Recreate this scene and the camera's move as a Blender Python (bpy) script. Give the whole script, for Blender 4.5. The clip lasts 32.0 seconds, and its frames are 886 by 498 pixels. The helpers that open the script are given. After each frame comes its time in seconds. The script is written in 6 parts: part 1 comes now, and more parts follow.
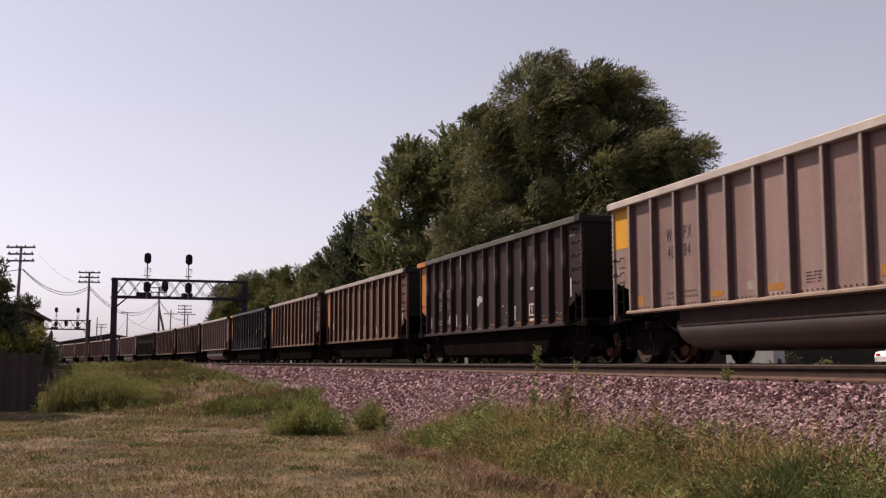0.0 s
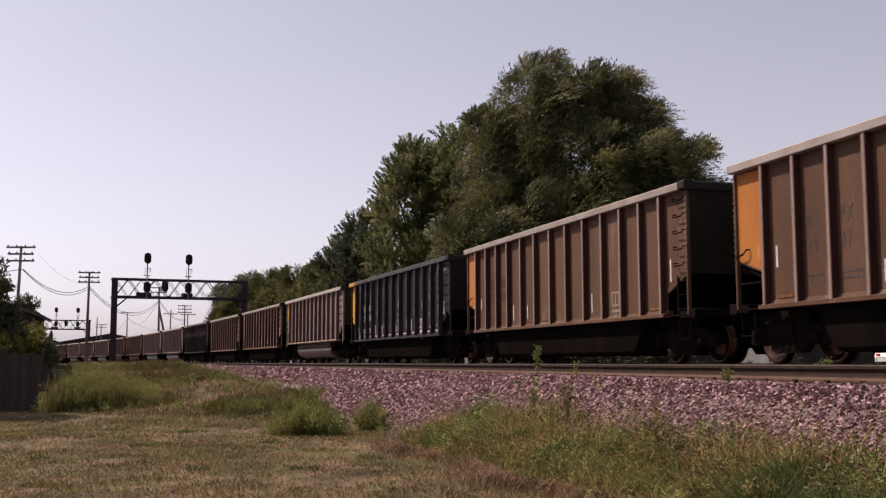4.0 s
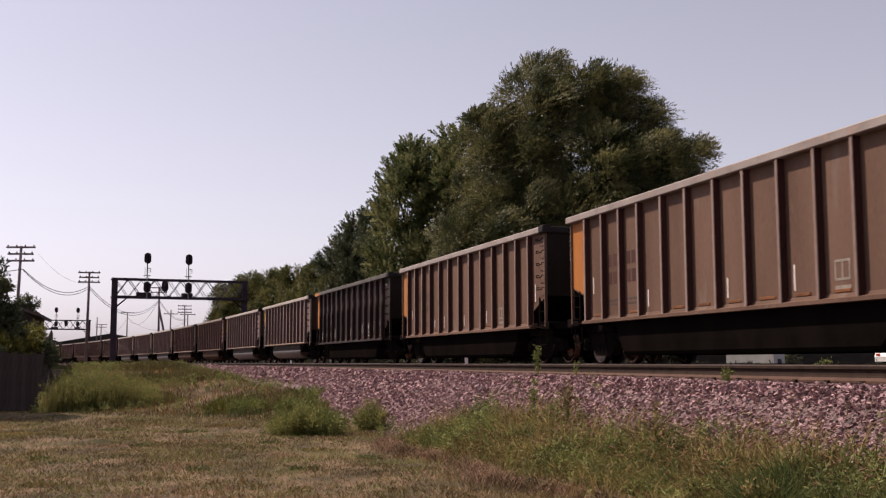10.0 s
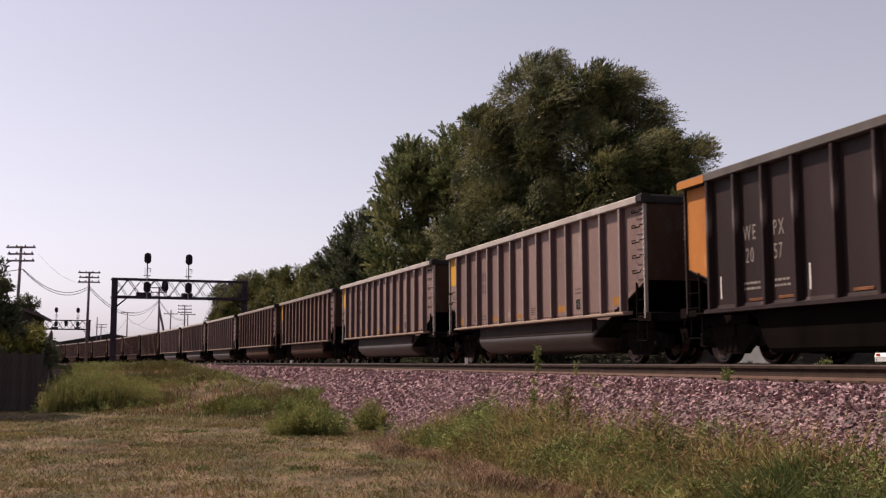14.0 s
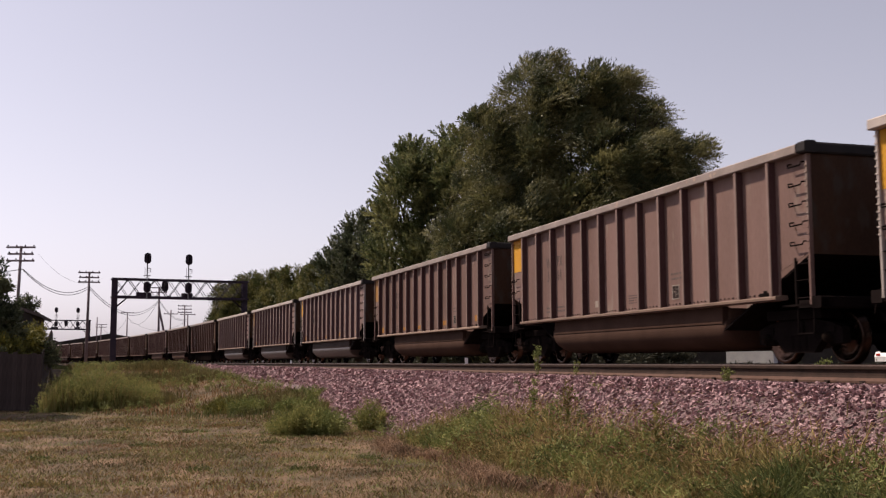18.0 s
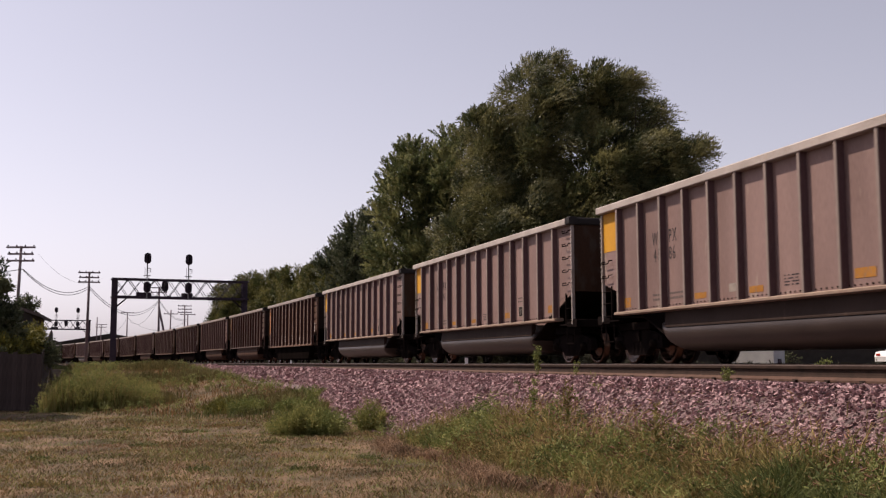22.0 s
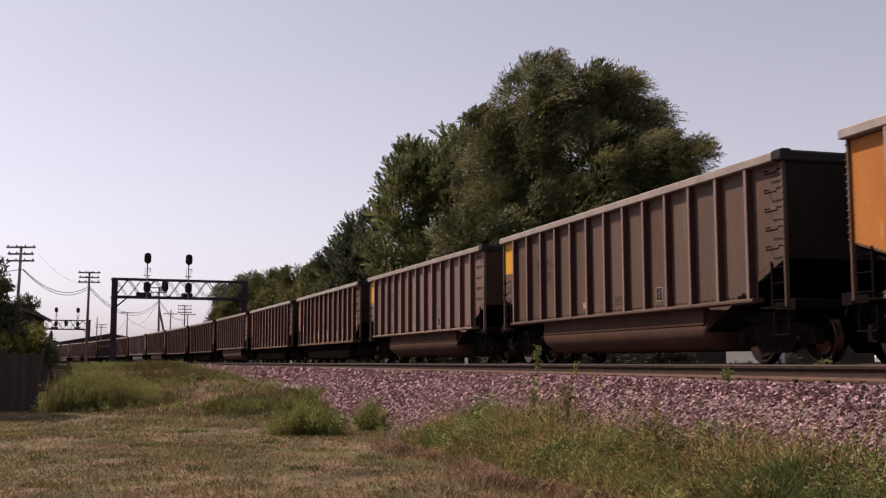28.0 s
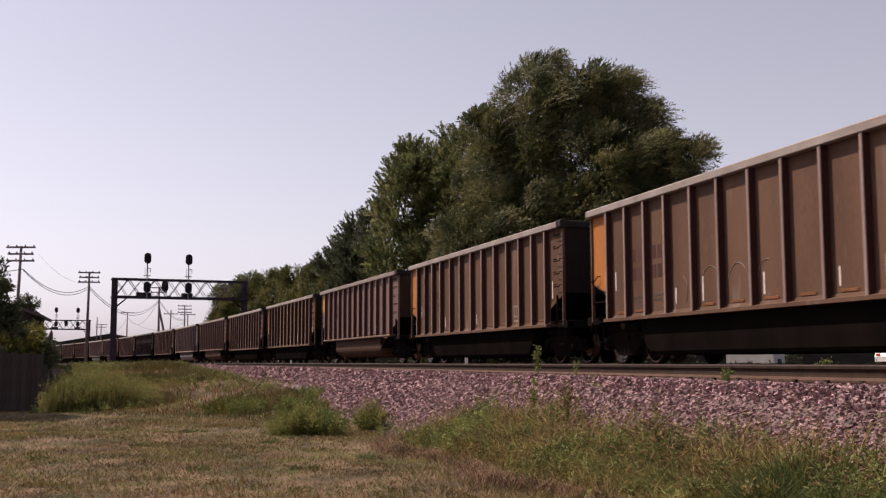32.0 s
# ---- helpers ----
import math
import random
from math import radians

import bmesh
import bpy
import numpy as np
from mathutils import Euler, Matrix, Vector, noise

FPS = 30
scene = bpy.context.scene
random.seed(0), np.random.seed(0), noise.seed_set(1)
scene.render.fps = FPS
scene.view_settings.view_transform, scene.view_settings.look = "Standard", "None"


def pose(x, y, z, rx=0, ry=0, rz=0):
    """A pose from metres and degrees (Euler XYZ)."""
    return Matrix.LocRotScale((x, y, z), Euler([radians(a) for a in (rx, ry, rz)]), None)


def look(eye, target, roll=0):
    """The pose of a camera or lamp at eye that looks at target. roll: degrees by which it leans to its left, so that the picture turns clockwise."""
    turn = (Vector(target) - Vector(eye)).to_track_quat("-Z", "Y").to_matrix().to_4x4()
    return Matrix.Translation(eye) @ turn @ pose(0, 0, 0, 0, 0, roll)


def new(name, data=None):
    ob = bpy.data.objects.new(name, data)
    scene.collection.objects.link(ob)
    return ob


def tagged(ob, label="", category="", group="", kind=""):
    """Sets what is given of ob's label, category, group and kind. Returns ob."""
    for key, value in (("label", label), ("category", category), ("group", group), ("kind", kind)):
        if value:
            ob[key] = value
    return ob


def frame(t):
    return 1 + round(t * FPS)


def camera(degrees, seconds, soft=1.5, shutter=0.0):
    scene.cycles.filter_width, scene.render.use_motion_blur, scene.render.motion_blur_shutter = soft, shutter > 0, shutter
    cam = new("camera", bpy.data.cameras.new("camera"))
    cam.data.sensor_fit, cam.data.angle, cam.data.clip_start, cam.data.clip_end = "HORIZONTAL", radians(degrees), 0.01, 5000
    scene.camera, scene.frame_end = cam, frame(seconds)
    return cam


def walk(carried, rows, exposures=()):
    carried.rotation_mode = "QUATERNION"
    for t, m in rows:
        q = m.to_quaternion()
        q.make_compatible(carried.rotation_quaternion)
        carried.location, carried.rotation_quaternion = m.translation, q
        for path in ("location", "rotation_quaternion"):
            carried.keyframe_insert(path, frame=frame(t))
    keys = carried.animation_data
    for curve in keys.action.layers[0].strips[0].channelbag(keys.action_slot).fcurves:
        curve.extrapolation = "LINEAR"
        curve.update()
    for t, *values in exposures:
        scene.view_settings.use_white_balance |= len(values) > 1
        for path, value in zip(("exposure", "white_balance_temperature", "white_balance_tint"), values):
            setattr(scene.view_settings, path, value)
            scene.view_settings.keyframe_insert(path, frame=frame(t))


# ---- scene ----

# ------------------------------------------------------------------ camera
EYE = Vector((0.0, 0.0, 1.5))
YAW, TILT, ROLL = 0.27669, 0.10380, -0.1534
WAY = Vector((math.sin(YAW) * math.cos(TILT), math.cos(YAW) * math.cos(TILT), math.sin(TILT)))
cam = camera(44.48, 32.0, soft=1.25, shutter=0.15)
STAND = look(EYE, EYE + WAY, ROLL)
walk(cam, [(0.0, STAND), (32.0, STAND)], exposures=[(0.0, 0.42, 6500, 16), (32.0, 0.42, 6500, 16)])

# ------------------------------------------------------------------ light
SUN_TO = Vector((-0.46, 0.42, 0.78)).normalized()
world = bpy.data.worlds.new("world")
scene.world = world
world.use_nodes = True
wn = world.node_tree
sky = wn.nodes.new("ShaderNodeTexSky")
sky.sky_type = "NISHITA"
sky.sun_disc = False
sky.sun_elevation = math.asin(SUN_TO.z)
sky.sun_rotation = math.atan2(SUN_TO.x, SUN_TO.y)
sky.air_density, sky.dust_density, sky.ozone_density = 1.3, 1.45, 0.6
# summer haze takes most of the colour out of the sky
grey = wn.nodes.new("ShaderNodeRGBToBW")
wn.links.new(sky.outputs[0], grey.inputs[0])
pale = wn.nodes.new("ShaderNodeMix")
pale.data_type, pale.blend_type = "RGBA", "MULTIPLY"
pale.inputs[0].default_value = 1.0
pale.inputs[7].default_value = (1.0, 0.955, 1.09, 1)
wn.links.new(grey.outputs[0], pale.inputs[6])
haze = wn.nodes.new("ShaderNodeMix")
haze.data_type = "RGBA"
haze.inputs[0].default_value = 0.75
wn.links.new(sky.outputs[0], haze.inputs[6])
wn.links.new(pale.outputs[2], haze.inputs[7])
veil = wn.nodes.new("ShaderNodeMix")
veil.data_type = "RGBA"
veil.inputs[0].default_value = 0.05
veil.inputs[7].default_value = (4.75, 4.55, 5.3, 1)
wn.links.new(haze.outputs[2], veil.inputs[6])
wn.links.new(veil.outputs[2], wn.nodes["Background"].inputs[0])
wn.nodes["Background"].inputs[1].default_value = 0.102
lamp = bpy.data.lights.new("sun", "SUN")
lamp.energy, lamp.angle, lamp.color = 5.0, radians(0.55), (1.0, 0.87, 0.71)
sun = new("sun", lamp)
sun.matrix_world = look(SUN_TO * 100, (0, 0, 0))


# ------------------------------------------------------------------ materials
def mat(name, a, b, rough=0.7, scale=3.0, fine=40.0, metal=0.0, bump=0.15, vary=0.0, island=0.0, streak=1.0, dirt=None, dirt_at=0.6, spec=0.12, trans=0.0, punch=0.0):
    """Two-colour noise at two scales, with grain relief; vary: change from object to object, island: from piece to piece."""
    m = bpy.data.materials.new(name)
    m.use_nodes = True
    nt = m.node_tree
    n, l = nt.nodes, nt.links
    bs = n["Principled BSDF"]
    co = n.new("ShaderNodeTexCoord")
    mp = n.new("ShaderNodeMapping")
    mp.inputs["Scale"].default_value = (1, 1, 1 / streak)
    l.new(co.outputs["Object"], mp.inputs[0])
    big = n.new("ShaderNodeTexNoise")
    big.inputs["Scale"].default_value, big.inputs["Detail"].default_value = scale, 5
    small = n.new("ShaderNodeTexNoise")
    small.inputs["Scale"].default_value, small.inputs["Detail"].default_value = fine, 3
    l.new(mp.outputs[0], big.inputs["Vector"])
    l.new(mp.outputs[0], small.inputs["Vector"])
    mix = n.new("ShaderNodeMath")
    mix.operation = "MULTIPLY_ADD"
    l.new(small.outputs[0], mix.inputs[0])
    mix.inputs[1].default_value = 0.5
    l.new(big.outputs[0], mix.inputs[2])
    sub = n.new("ShaderNodeMapRange")
    sub.inputs[1].default_value, sub.inputs[2].default_value = 0.5 + punch, 1.0 - punch
    l.new(mix.outputs[0], sub.inputs[0])
    last = sub.outputs[0]
    for k, socket in ((vary, "o"), (island, "g")):
        if k:
            src = n.new("ShaderNodeObjectInfo") if socket == "o" else n.new("ShaderNodeNewGeometry")
            add = n.new("ShaderNodeMath")
            add.operation = "MULTIPLY_ADD"
            l.new(src.outputs["Random" if socket == "o" else "Random Per Island"], add.inputs[0])
            add.inputs[1].default_value = k
            sh = n.new("ShaderNodeMath")
            sh.operation = "SUBTRACT"
            l.new(last, sh.inputs[0])
            sh.inputs[1].default_value = k / 2
            l.new(sh.outputs[0], add.inputs[2])
            last = add.outputs[0]
    col = n.new("ShaderNodeMix")
    col.data_type = "RGBA"
    col.inputs[6].default_value, col.inputs[7].default_value = (*a, 1), (*b, 1)
    l.new(last, col.inputs[0])
    out = col.outputs[2]
    if dirt:
        dn = n.new("ShaderNodeTexNoise")
        dn.inputs["Scale"].default_value, dn.inputs["Detail"].default_value = scale * 2.3, 7
        l.new(mp.outputs[0], dn.inputs["Vector"])
        dr = n.new("ShaderNodeMapRange")
        dr.inputs[1].default_value, dr.inputs[2].default_value = dirt_at, dirt_at + 0.12
        l.new(dn.outputs[0], dr.inputs[0])
        dm = n.new("ShaderNodeMix")
        dm.data_type = "RGBA"
        dm.inputs[7].default_value = (*dirt, 1)
        l.new(out, dm.inputs[6])
        l.new(dr.outputs[0], dm.inputs[0])
        out = dm.outputs[2]
    l.new(out, bs.inputs["Base Color"])
    bs.inputs["Roughness"].default_value, bs.inputs["Metallic"].default_value = rough, metal
    bs.inputs["Specular IOR Level"].default_value = spec
    if bump:
        bp = n.new("ShaderNodeBump")
        bp.inputs["Strength"].default_value, bp.inputs["Distance"].default_value = bump, 0.02
        l.new(small.outputs[0], bp.inputs["Height"])
        l.new(bp.outputs[0], bs.inputs["Normal"])
    if trans:
        tr = n.new("ShaderNodeBsdfTranslucent")
        l.new(out, tr.inputs[0])
        ms = n.new("ShaderNodeMixShader")
        ms.inputs[0].default_value = trans
        l.new(bs.outputs[0], ms.inputs[1])
        l.new(tr.outputs[0], ms.inputs[2])
        l.new(ms.outputs[0], n["Material Output"].inputs[0])
    return m


PAINT = {
    "silver": mat("dusty_silver_paint", (0.1432, 0.0929, 0.0822), (0.2340, 0.1551, 0.1387), 0.55, 0.9, 30, 0.15, 0.06, 0.35, streak=4, dirt=(0.3120, 0.2566, 0.2095), dirt_at=0.62),
    "tan": mat("dusty_tan_paint", (0.1115, 0.0677, 0.0560), (0.1735, 0.1086, 0.0931), 0.6, 0.9, 30, 0.1, 0.06, 0.35, streak=4, dirt=(0.2100, 0.1685, 0.1402), dirt_at=0.6),
    "brown": mat("grimy_brown_paint", (0.0845, 0.0471, 0.0327), (0.1419, 0.0837, 0.0606), 0.65, 0.9, 30, 0.0, 0.06, 0.35, streak=4, dirt=(0.1482, 0.1071, 0.0870), dirt_at=0.6),
    "dark": mat("faded_black_paint", (0.0168, 0.0100, 0.0099), (0.0319, 0.0194, 0.0186), 0.55, 0.9, 30, 0.0, 0.06, 0.3, streak=4, dirt=(0.1625, 0.1250, 0.1173), dirt_at=0.64),
    "black": mat("worn_black_paint", (0.0110, 0.0075, 0.0099), (0.0249, 0.0171, 0.0207), 0.5, 0.9, 30, 0.0, 0.06, 0.2, streak=4, dirt=(0.2900, 0.2755, 0.2775), dirt_at=0.72),
}
# stained rib paint with the shade of the flanks mixed into its colour
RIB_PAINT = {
    "tan": mat("stained_shaded_tan_rib", (0.0567, 0.0280, 0.0265), (0.0960, 0.0506, 0.0497), 0.65, 1.4, 30, 0, 0.06, 0.4, streak=5, dirt=(0.0840, 0.0432, 0.0368), dirt_at=0.55),
    "brown": mat("stained_shaded_brown_rib", (0.0410, 0.0170, 0.0140), (0.0734, 0.0331, 0.0294), 0.65, 1.4, 30, 0, 0.06, 0.4, streak=5, dirt=(0.0525, 0.0240, 0.0187), dirt_at=0.55),
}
RIB_PAINT["silver"] = mat("stained_shaded_silver_rib", (0.0864, 0.0511, 0.0538), (0.1440, 0.0904, 0.0951), 0.6, 1.4, 30, 0.1, 0.06, 0.4, streak=5, dirt=(0.1008, 0.0479, 0.0442), dirt_at=0.55)
# paler paint for the outer rib faces, sunlight put into the colour
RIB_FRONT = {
    "silver": mat("sunlit_silver_rib_front", (0.1840, 0.1427, 0.1221), (0.3040, 0.2405, 0.2107), 0.55, 1.4, 40, 0.1, 0.06, 0.4, streak=6, dirt=(0.1600, 0.0960, 0.0720), dirt_at=0.6),
    "tan": mat("sunlit_tan_rib_front", (0.1482, 0.0996, 0.0828), (0.2435, 0.1690, 0.1455), 0.6, 1.4, 40, 0, 0.06, 0.4, streak=6, dirt=(0.1346, 0.0766, 0.0564), dirt_at=0.6),
    "brown": mat("sunlit_brown_rib_front", (0.1726, 0.1161, 0.0970), (0.3021, 0.2262, 0.2006), 0.6, 1.4, 40, 0, 0.06, 0.4, streak=6, dirt=(0.0650, 0.0325, 0.0221), dirt_at=0.58),
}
RUSSET = mat("grimy_russet_paint", (0.0676, 0.0349, 0.0220), (0.1135, 0.0620, 0.0407), 0.65, 0.9, 30, 0.0, 0.06, 0.35, streak=4, dirt=(0.1482, 0.1071, 0.0870), dirt_at=0.6)
PAINT["umber"] = mat("sooty_umber_paint", (0.062, 0.037, 0.028), (0.100, 0.063, 0.050), 0.6, 0.9, 30, 0.05, 0.06, 0.35, streak=4, dirt=(0.12, 0.085, 0.065), dirt_at=0.6)
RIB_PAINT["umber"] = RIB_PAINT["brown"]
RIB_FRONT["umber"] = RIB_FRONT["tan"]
RIB_WORN = mat("rubbed_black_rib_paint", (0.0224, 0.0189, 0.0224), (0.0560, 0.0479, 0.0532), 0.55, 1.6, 30, 0.0, 0.06, 0.4, streak=5, dirt=(0.4200, 0.3990, 0.3920), dirt_at=0.6)
CHORD = {
    "silver": mat("bare_chord_metal", (0.2698, 0.2277, 0.2018), (0.4046, 0.3482, 0.3128), 0.5, 2, 40, 0.2, 0.06, 0.4, dirt=(0.4000, 0.3040, 0.2400), dirt_at=0.66),
    "tan": mat("dusty_chord_metal", (0.1744, 0.1380, 0.1196), (0.2616, 0.2163, 0.1933), 0.55, 2, 40, 0.15, 0.06, 0.4, dirt=(0.3740, 0.2720, 0.2040), dirt_at=0.63),
}
CHORD["umber"] = CHORD["tan"]
CHORD["brown"] = mat("rubbed_chord_metal", (0.2025, 0.1649, 0.1479), (0.3104, 0.2661, 0.2467), 0.55, 2, 40, 0.15, 0.06, 0.4, dirt=(0.2900, 0.2030, 0.1595), dirt_at=0.6)
SILL_DUST = mat("dusty_sill_paint", (0.1746, 0.1226, 0.0925), (0.2584, 0.1877, 0.1445), 0.6, 2, 40, 0.1, 0.06, 0.4, dirt=(0.1920, 0.1280, 0.0960), dirt_at=0.6)
SILL_BROWN = mat("brown_dust_ledge", (0.1120, 0.0740, 0.0560), (0.1780, 0.1220, 0.0940), 0.65, 2, 40, 0.05, 0.06, 0.4, dirt=(0.1500, 0.0960, 0.0700), dirt_at=0.6)
CHORD["dark"] = mat("dark_chord_paint", (0.0580, 0.0489, 0.0430), (0.1044, 0.0894, 0.0813), 0.55, 2, 40, 0, 0.06, 0.4)
CHORD["black"] = mat("black_chord_paint", (0.0273, 0.0265, 0.0250), (0.0546, 0.0515, 0.0491), 0.5, 2, 40, 0, 0.06, 0.4)
YELLOW = mat("yellow_paint", (0.3838, 0.1840, 0.0144), (0.4934, 0.2450, 0.0248), 0.6, 1.5, 30, 0, 0.05, 0.4, streak=3, dirt=(0.6400, 0.3840, 0.0800), dirt_at=0.66)
FADED_YELLOW = mat("dust_covered_yellow_paint", (0.2100, 0.1040, 0.0330), (0.3000, 0.1560, 0.0480), 0.65, 1.5, 30, 0, 0.05, 0.4, streak=3)
ORANGE = mat("faded_orange_paint", (0.2700, 0.0923, 0.0215), (0.3700, 0.1409, 0.0338), 0.6, 1.5, 30, 0, 0.05, 0.5, streak=3, dirt=(0.4160, 0.1920, 0.0800), dirt_at=0.64)
PATCH = mat("orange_patch_paint", (0.2400, 0.1020, 0.0180), (0.3000, 0.1350, 0.0264), 0.6, 5, 30, 0, 0.03, 0.5, dirt=(0.17, 0.115, 0.09), dirt_at=0.54)
LETTER_DARK = mat("dark_lettering", (0.018, 0.014, 0.016), (0.04, 0.034, 0.034), 0.6, 6, 60, 0, 0)
LETTER_GREY = mat("worn_grey_lettering", (0.042, 0.032, 0.030), (0.085, 0.066, 0.060), 0.65, 6, 60, 0, 0)
LETTER_PALE = mat("pale_lettering", (0.3622, 0.3150, 0.2867), (0.5197, 0.4725, 0.4423), 0.6, 6, 60, 0, 0)
REFLECTOR = mat("white_reflective_tape", (0.50, 0.46, 0.44), (0.68, 0.64, 0.62), 0.5, 6, 60, 0, 0)
LETTER_DULL = mat("dull_white_stencil", (0.1575, 0.1312, 0.1102), (0.2730, 0.2310, 0.1995), 0.7, 6, 60, 0, 0)
LETTER_FADED = mat("faded_lettering", (0.1500, 0.1275, 0.1125), (0.2400, 0.2025, 0.1800), 0.7, 6, 60, 0, 0)
STENCIL_FAINT = mat("faint_grey_stencil", (0.07, 0.055, 0.05), (0.11, 0.085, 0.075), 0.7, 6, 60, 0, 0)
# end walls face away from the sun; these two colours include that shade
DARK_END = mat("shaded_end_paint", (0.0100, 0.0066, 0.0056), (0.0250, 0.0160, 0.0130), 0.75, 1.5, 30, 0, 0.06, 0.3, streak=3)
RUSTY_END = mat("rust_stained_end_paint", (0.0300, 0.0144, 0.0084), (0.0570, 0.0288, 0.0161), 0.7, 1.2, 30, 0, 0.06, 0.4, streak=2, dirt=(0.05, 0.035, 0.026), dirt_at=0.52)
RIM_DARK = mat("sooty_black_rim", (0.012, 0.010, 0.010), (0.026, 0.021, 0.020), 0.6, 2, 40, 0, 0.06, 0.3)
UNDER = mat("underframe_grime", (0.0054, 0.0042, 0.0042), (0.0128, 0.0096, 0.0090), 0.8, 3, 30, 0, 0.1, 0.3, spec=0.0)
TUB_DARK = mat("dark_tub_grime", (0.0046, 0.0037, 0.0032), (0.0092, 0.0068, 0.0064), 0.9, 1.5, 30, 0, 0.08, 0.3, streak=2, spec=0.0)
TUB_TAN = mat("tub_dusty_paint", (0.0367, 0.0205, 0.0148), (0.0628, 0.0362, 0.0269), 0.75, 1.5, 30, 0.0, 0.08, 0.3, spec=0.03)
TUB_GREY = mat("tub_grey_paint", (0.0217, 0.0136, 0.0107), (0.0384, 0.0249, 0.0198), 0.42, 1.2, 30, 0.0, 0.05, 0.3, streak=0.4, spec=0.3)
APRON_GREY = mat("tub_apron_paint", (0.0299, 0.0208, 0.0179), (0.0490, 0.0348, 0.0300), 0.6, 1.2, 30, 0, 0.06, 0.3, streak=3, dirt=(0.1080, 0.0709, 0.0570), dirt_at=0.6, spec=0.02)
WHEEL_RUST = mat("oily_wheel_steel", (0.0200, 0.0130, 0.0105), (0.0900, 0.0500, 0.0340), 0.25, 5, 40, 0.9, 0.1, 0.9)
BEARING = mat("greasy_bearing_metal", (0.005, 0.004, 0.004), (0.014, 0.010, 0.008), 0.85, 8, 60, 0.0, 0.05, 0.8, spec=0.0)
STEEL_SHINY = mat("polished_tread_steel", (0.45, 0.44, 0.43), (0.6, 0.59, 0.58), 0.3, 8, 60, 1.0, 0.02)
RAIL_SIDE = mat("rail_side_rust", (0.0560, 0.0310, 0.0225), (0.0960, 0.0545, 0.0405), 0.8, 6, 60, 0.1, 0.1)
RAIL_WEB = mat("dark_rail_web", (0.017, 0.010, 0.0075), (0.040, 0.024, 0.018), 0.85, 6, 60, 0.0, 0.1)
RAIL_TOP = mat("rail_running_steel", (0.05, 0.036, 0.030), (0.11, 0.082, 0.072), 0.4, 5, 60, 0.4, 0.02)
CONCRETE = mat("tie_concrete", (0.0864, 0.0570, 0.0459), (0.1368, 0.0960, 0.0783), 0.85, 5, 60, 0, 0.2, 0.3)
STONE = mat("pink_quartzite", (0.1600, 0.1000, 0.1040), (0.4100, 0.2650, 0.2720), 0.85, 9, 60, 0, 0.2, 0.0, island=1.0)
BLACK_STEEL = mat("weathered_black_steel", (0.0204, 0.0151, 0.0231), (0.0510, 0.0378, 0.0525), 0.6, 2, 40, 0.2, 0.08)
POLE_WOOD = mat("grey_pole_wood", (0.0878, 0.0671, 0.0741), (0.2048, 0.1605, 0.1764), 0.85, 2, 40, 0, 0.2, 0.3, streak=8)
WIRE = mat("cable_black", (0.0600, 0.0600, 0.0680), (0.1200, 0.1200, 0.1300), 0.6, 2, 40, 0, 0)
BARK = mat("bark", (0.0360, 0.0272, 0.0208), (0.0960, 0.0760, 0.0600), 0.9, 3, 25, 0, 0.5, streak=3)
WHITE_BODY = mat("white_vehicle_paint", (0.66, 0.66, 0.68), (0.8, 0.8, 0.8), 0.35, 2, 40, 0, 0.0)
RED_BODY = mat("red_vehicle_paint", (0.35, 0.03, 0.02), (0.45, 0.05, 0.03), 0.35, 2, 40, 0, 0.0)
GLASS_DARK = mat("dark_window_glass", (0.02, 0.022, 0.025), (0.03, 0.032, 0.035), 0.08, 2, 40, 0, 0.0)
RUBBER = mat("tyre_rubber", (0.015, 0.015, 0.015), (0.03, 0.03, 0.03), 0.85, 6, 60, 0, 0.1)
SIDING = mat("pale_siding", (0.2940, 0.3010, 0.3220), (0.3850, 0.3920, 0.4060), 0.7, 2, 30, 0, 0.05)
GREY_SIDING = mat("grey_siding", (0.026, 0.023, 0.022), (0.046, 0.042, 0.039), 0.7, 2, 30, 0, 0.05)
ROOF = mat("dark_roofing", (0.05, 0.04, 0.04), (0.10, 0.08, 0.075), 0.85, 2, 30, 0, 0.2)
FENCE_WOOD = mat("weathered_fence_wood", (0.0302, 0.0221, 0.0205), (0.0783, 0.0581, 0.0537), 0.85, 2, 40, 0, 0.2, 0.4, streak=8)
LEAF_WILLOW = mat("willow_leaf", (0.0389, 0.0485, 0.0205), (0.1849, 0.1698, 0.0712), 0.5, 0.5, 2.5, 0, 0, 0, island=0.22, trans=0.32, punch=0.14, spec=0.15)
LEAF_MAPLE = mat("maple_leaf", (0.0686, 0.0870, 0.0346), (0.2732, 0.2677, 0.1115), 0.5, 0.5, 2.5, 0, 0, 0, island=0.22, trans=0.32, punch=0.14, spec=0.15)
LEAF_DARK = mat("dark_leaf", (0.0310, 0.0421, 0.0228), (0.1160, 0.1228, 0.0655), 0.5, 0.5, 2.5, 0, 0, 0, island=0.22, trans=0.32, punch=0.14, spec=0.15)
LEAF_GREY = mat("grey_green_leaf", (0.0418, 0.0537, 0.0300), (0.1739, 0.1790, 0.1024), 0.5, 0.5, 2.5, 0, 0, 0, island=0.25, trans=0.32, punch=0.14, spec=0.2)
LEAF_HEDGE = mat("hedge_leaf", (0.0349, 0.0455, 0.0134), (0.1625, 0.1469, 0.0463), 0.5, 0.5, 2.5, 0, 0, 0, island=0.22, trans=0.32, punch=0.14, spec=0.15)
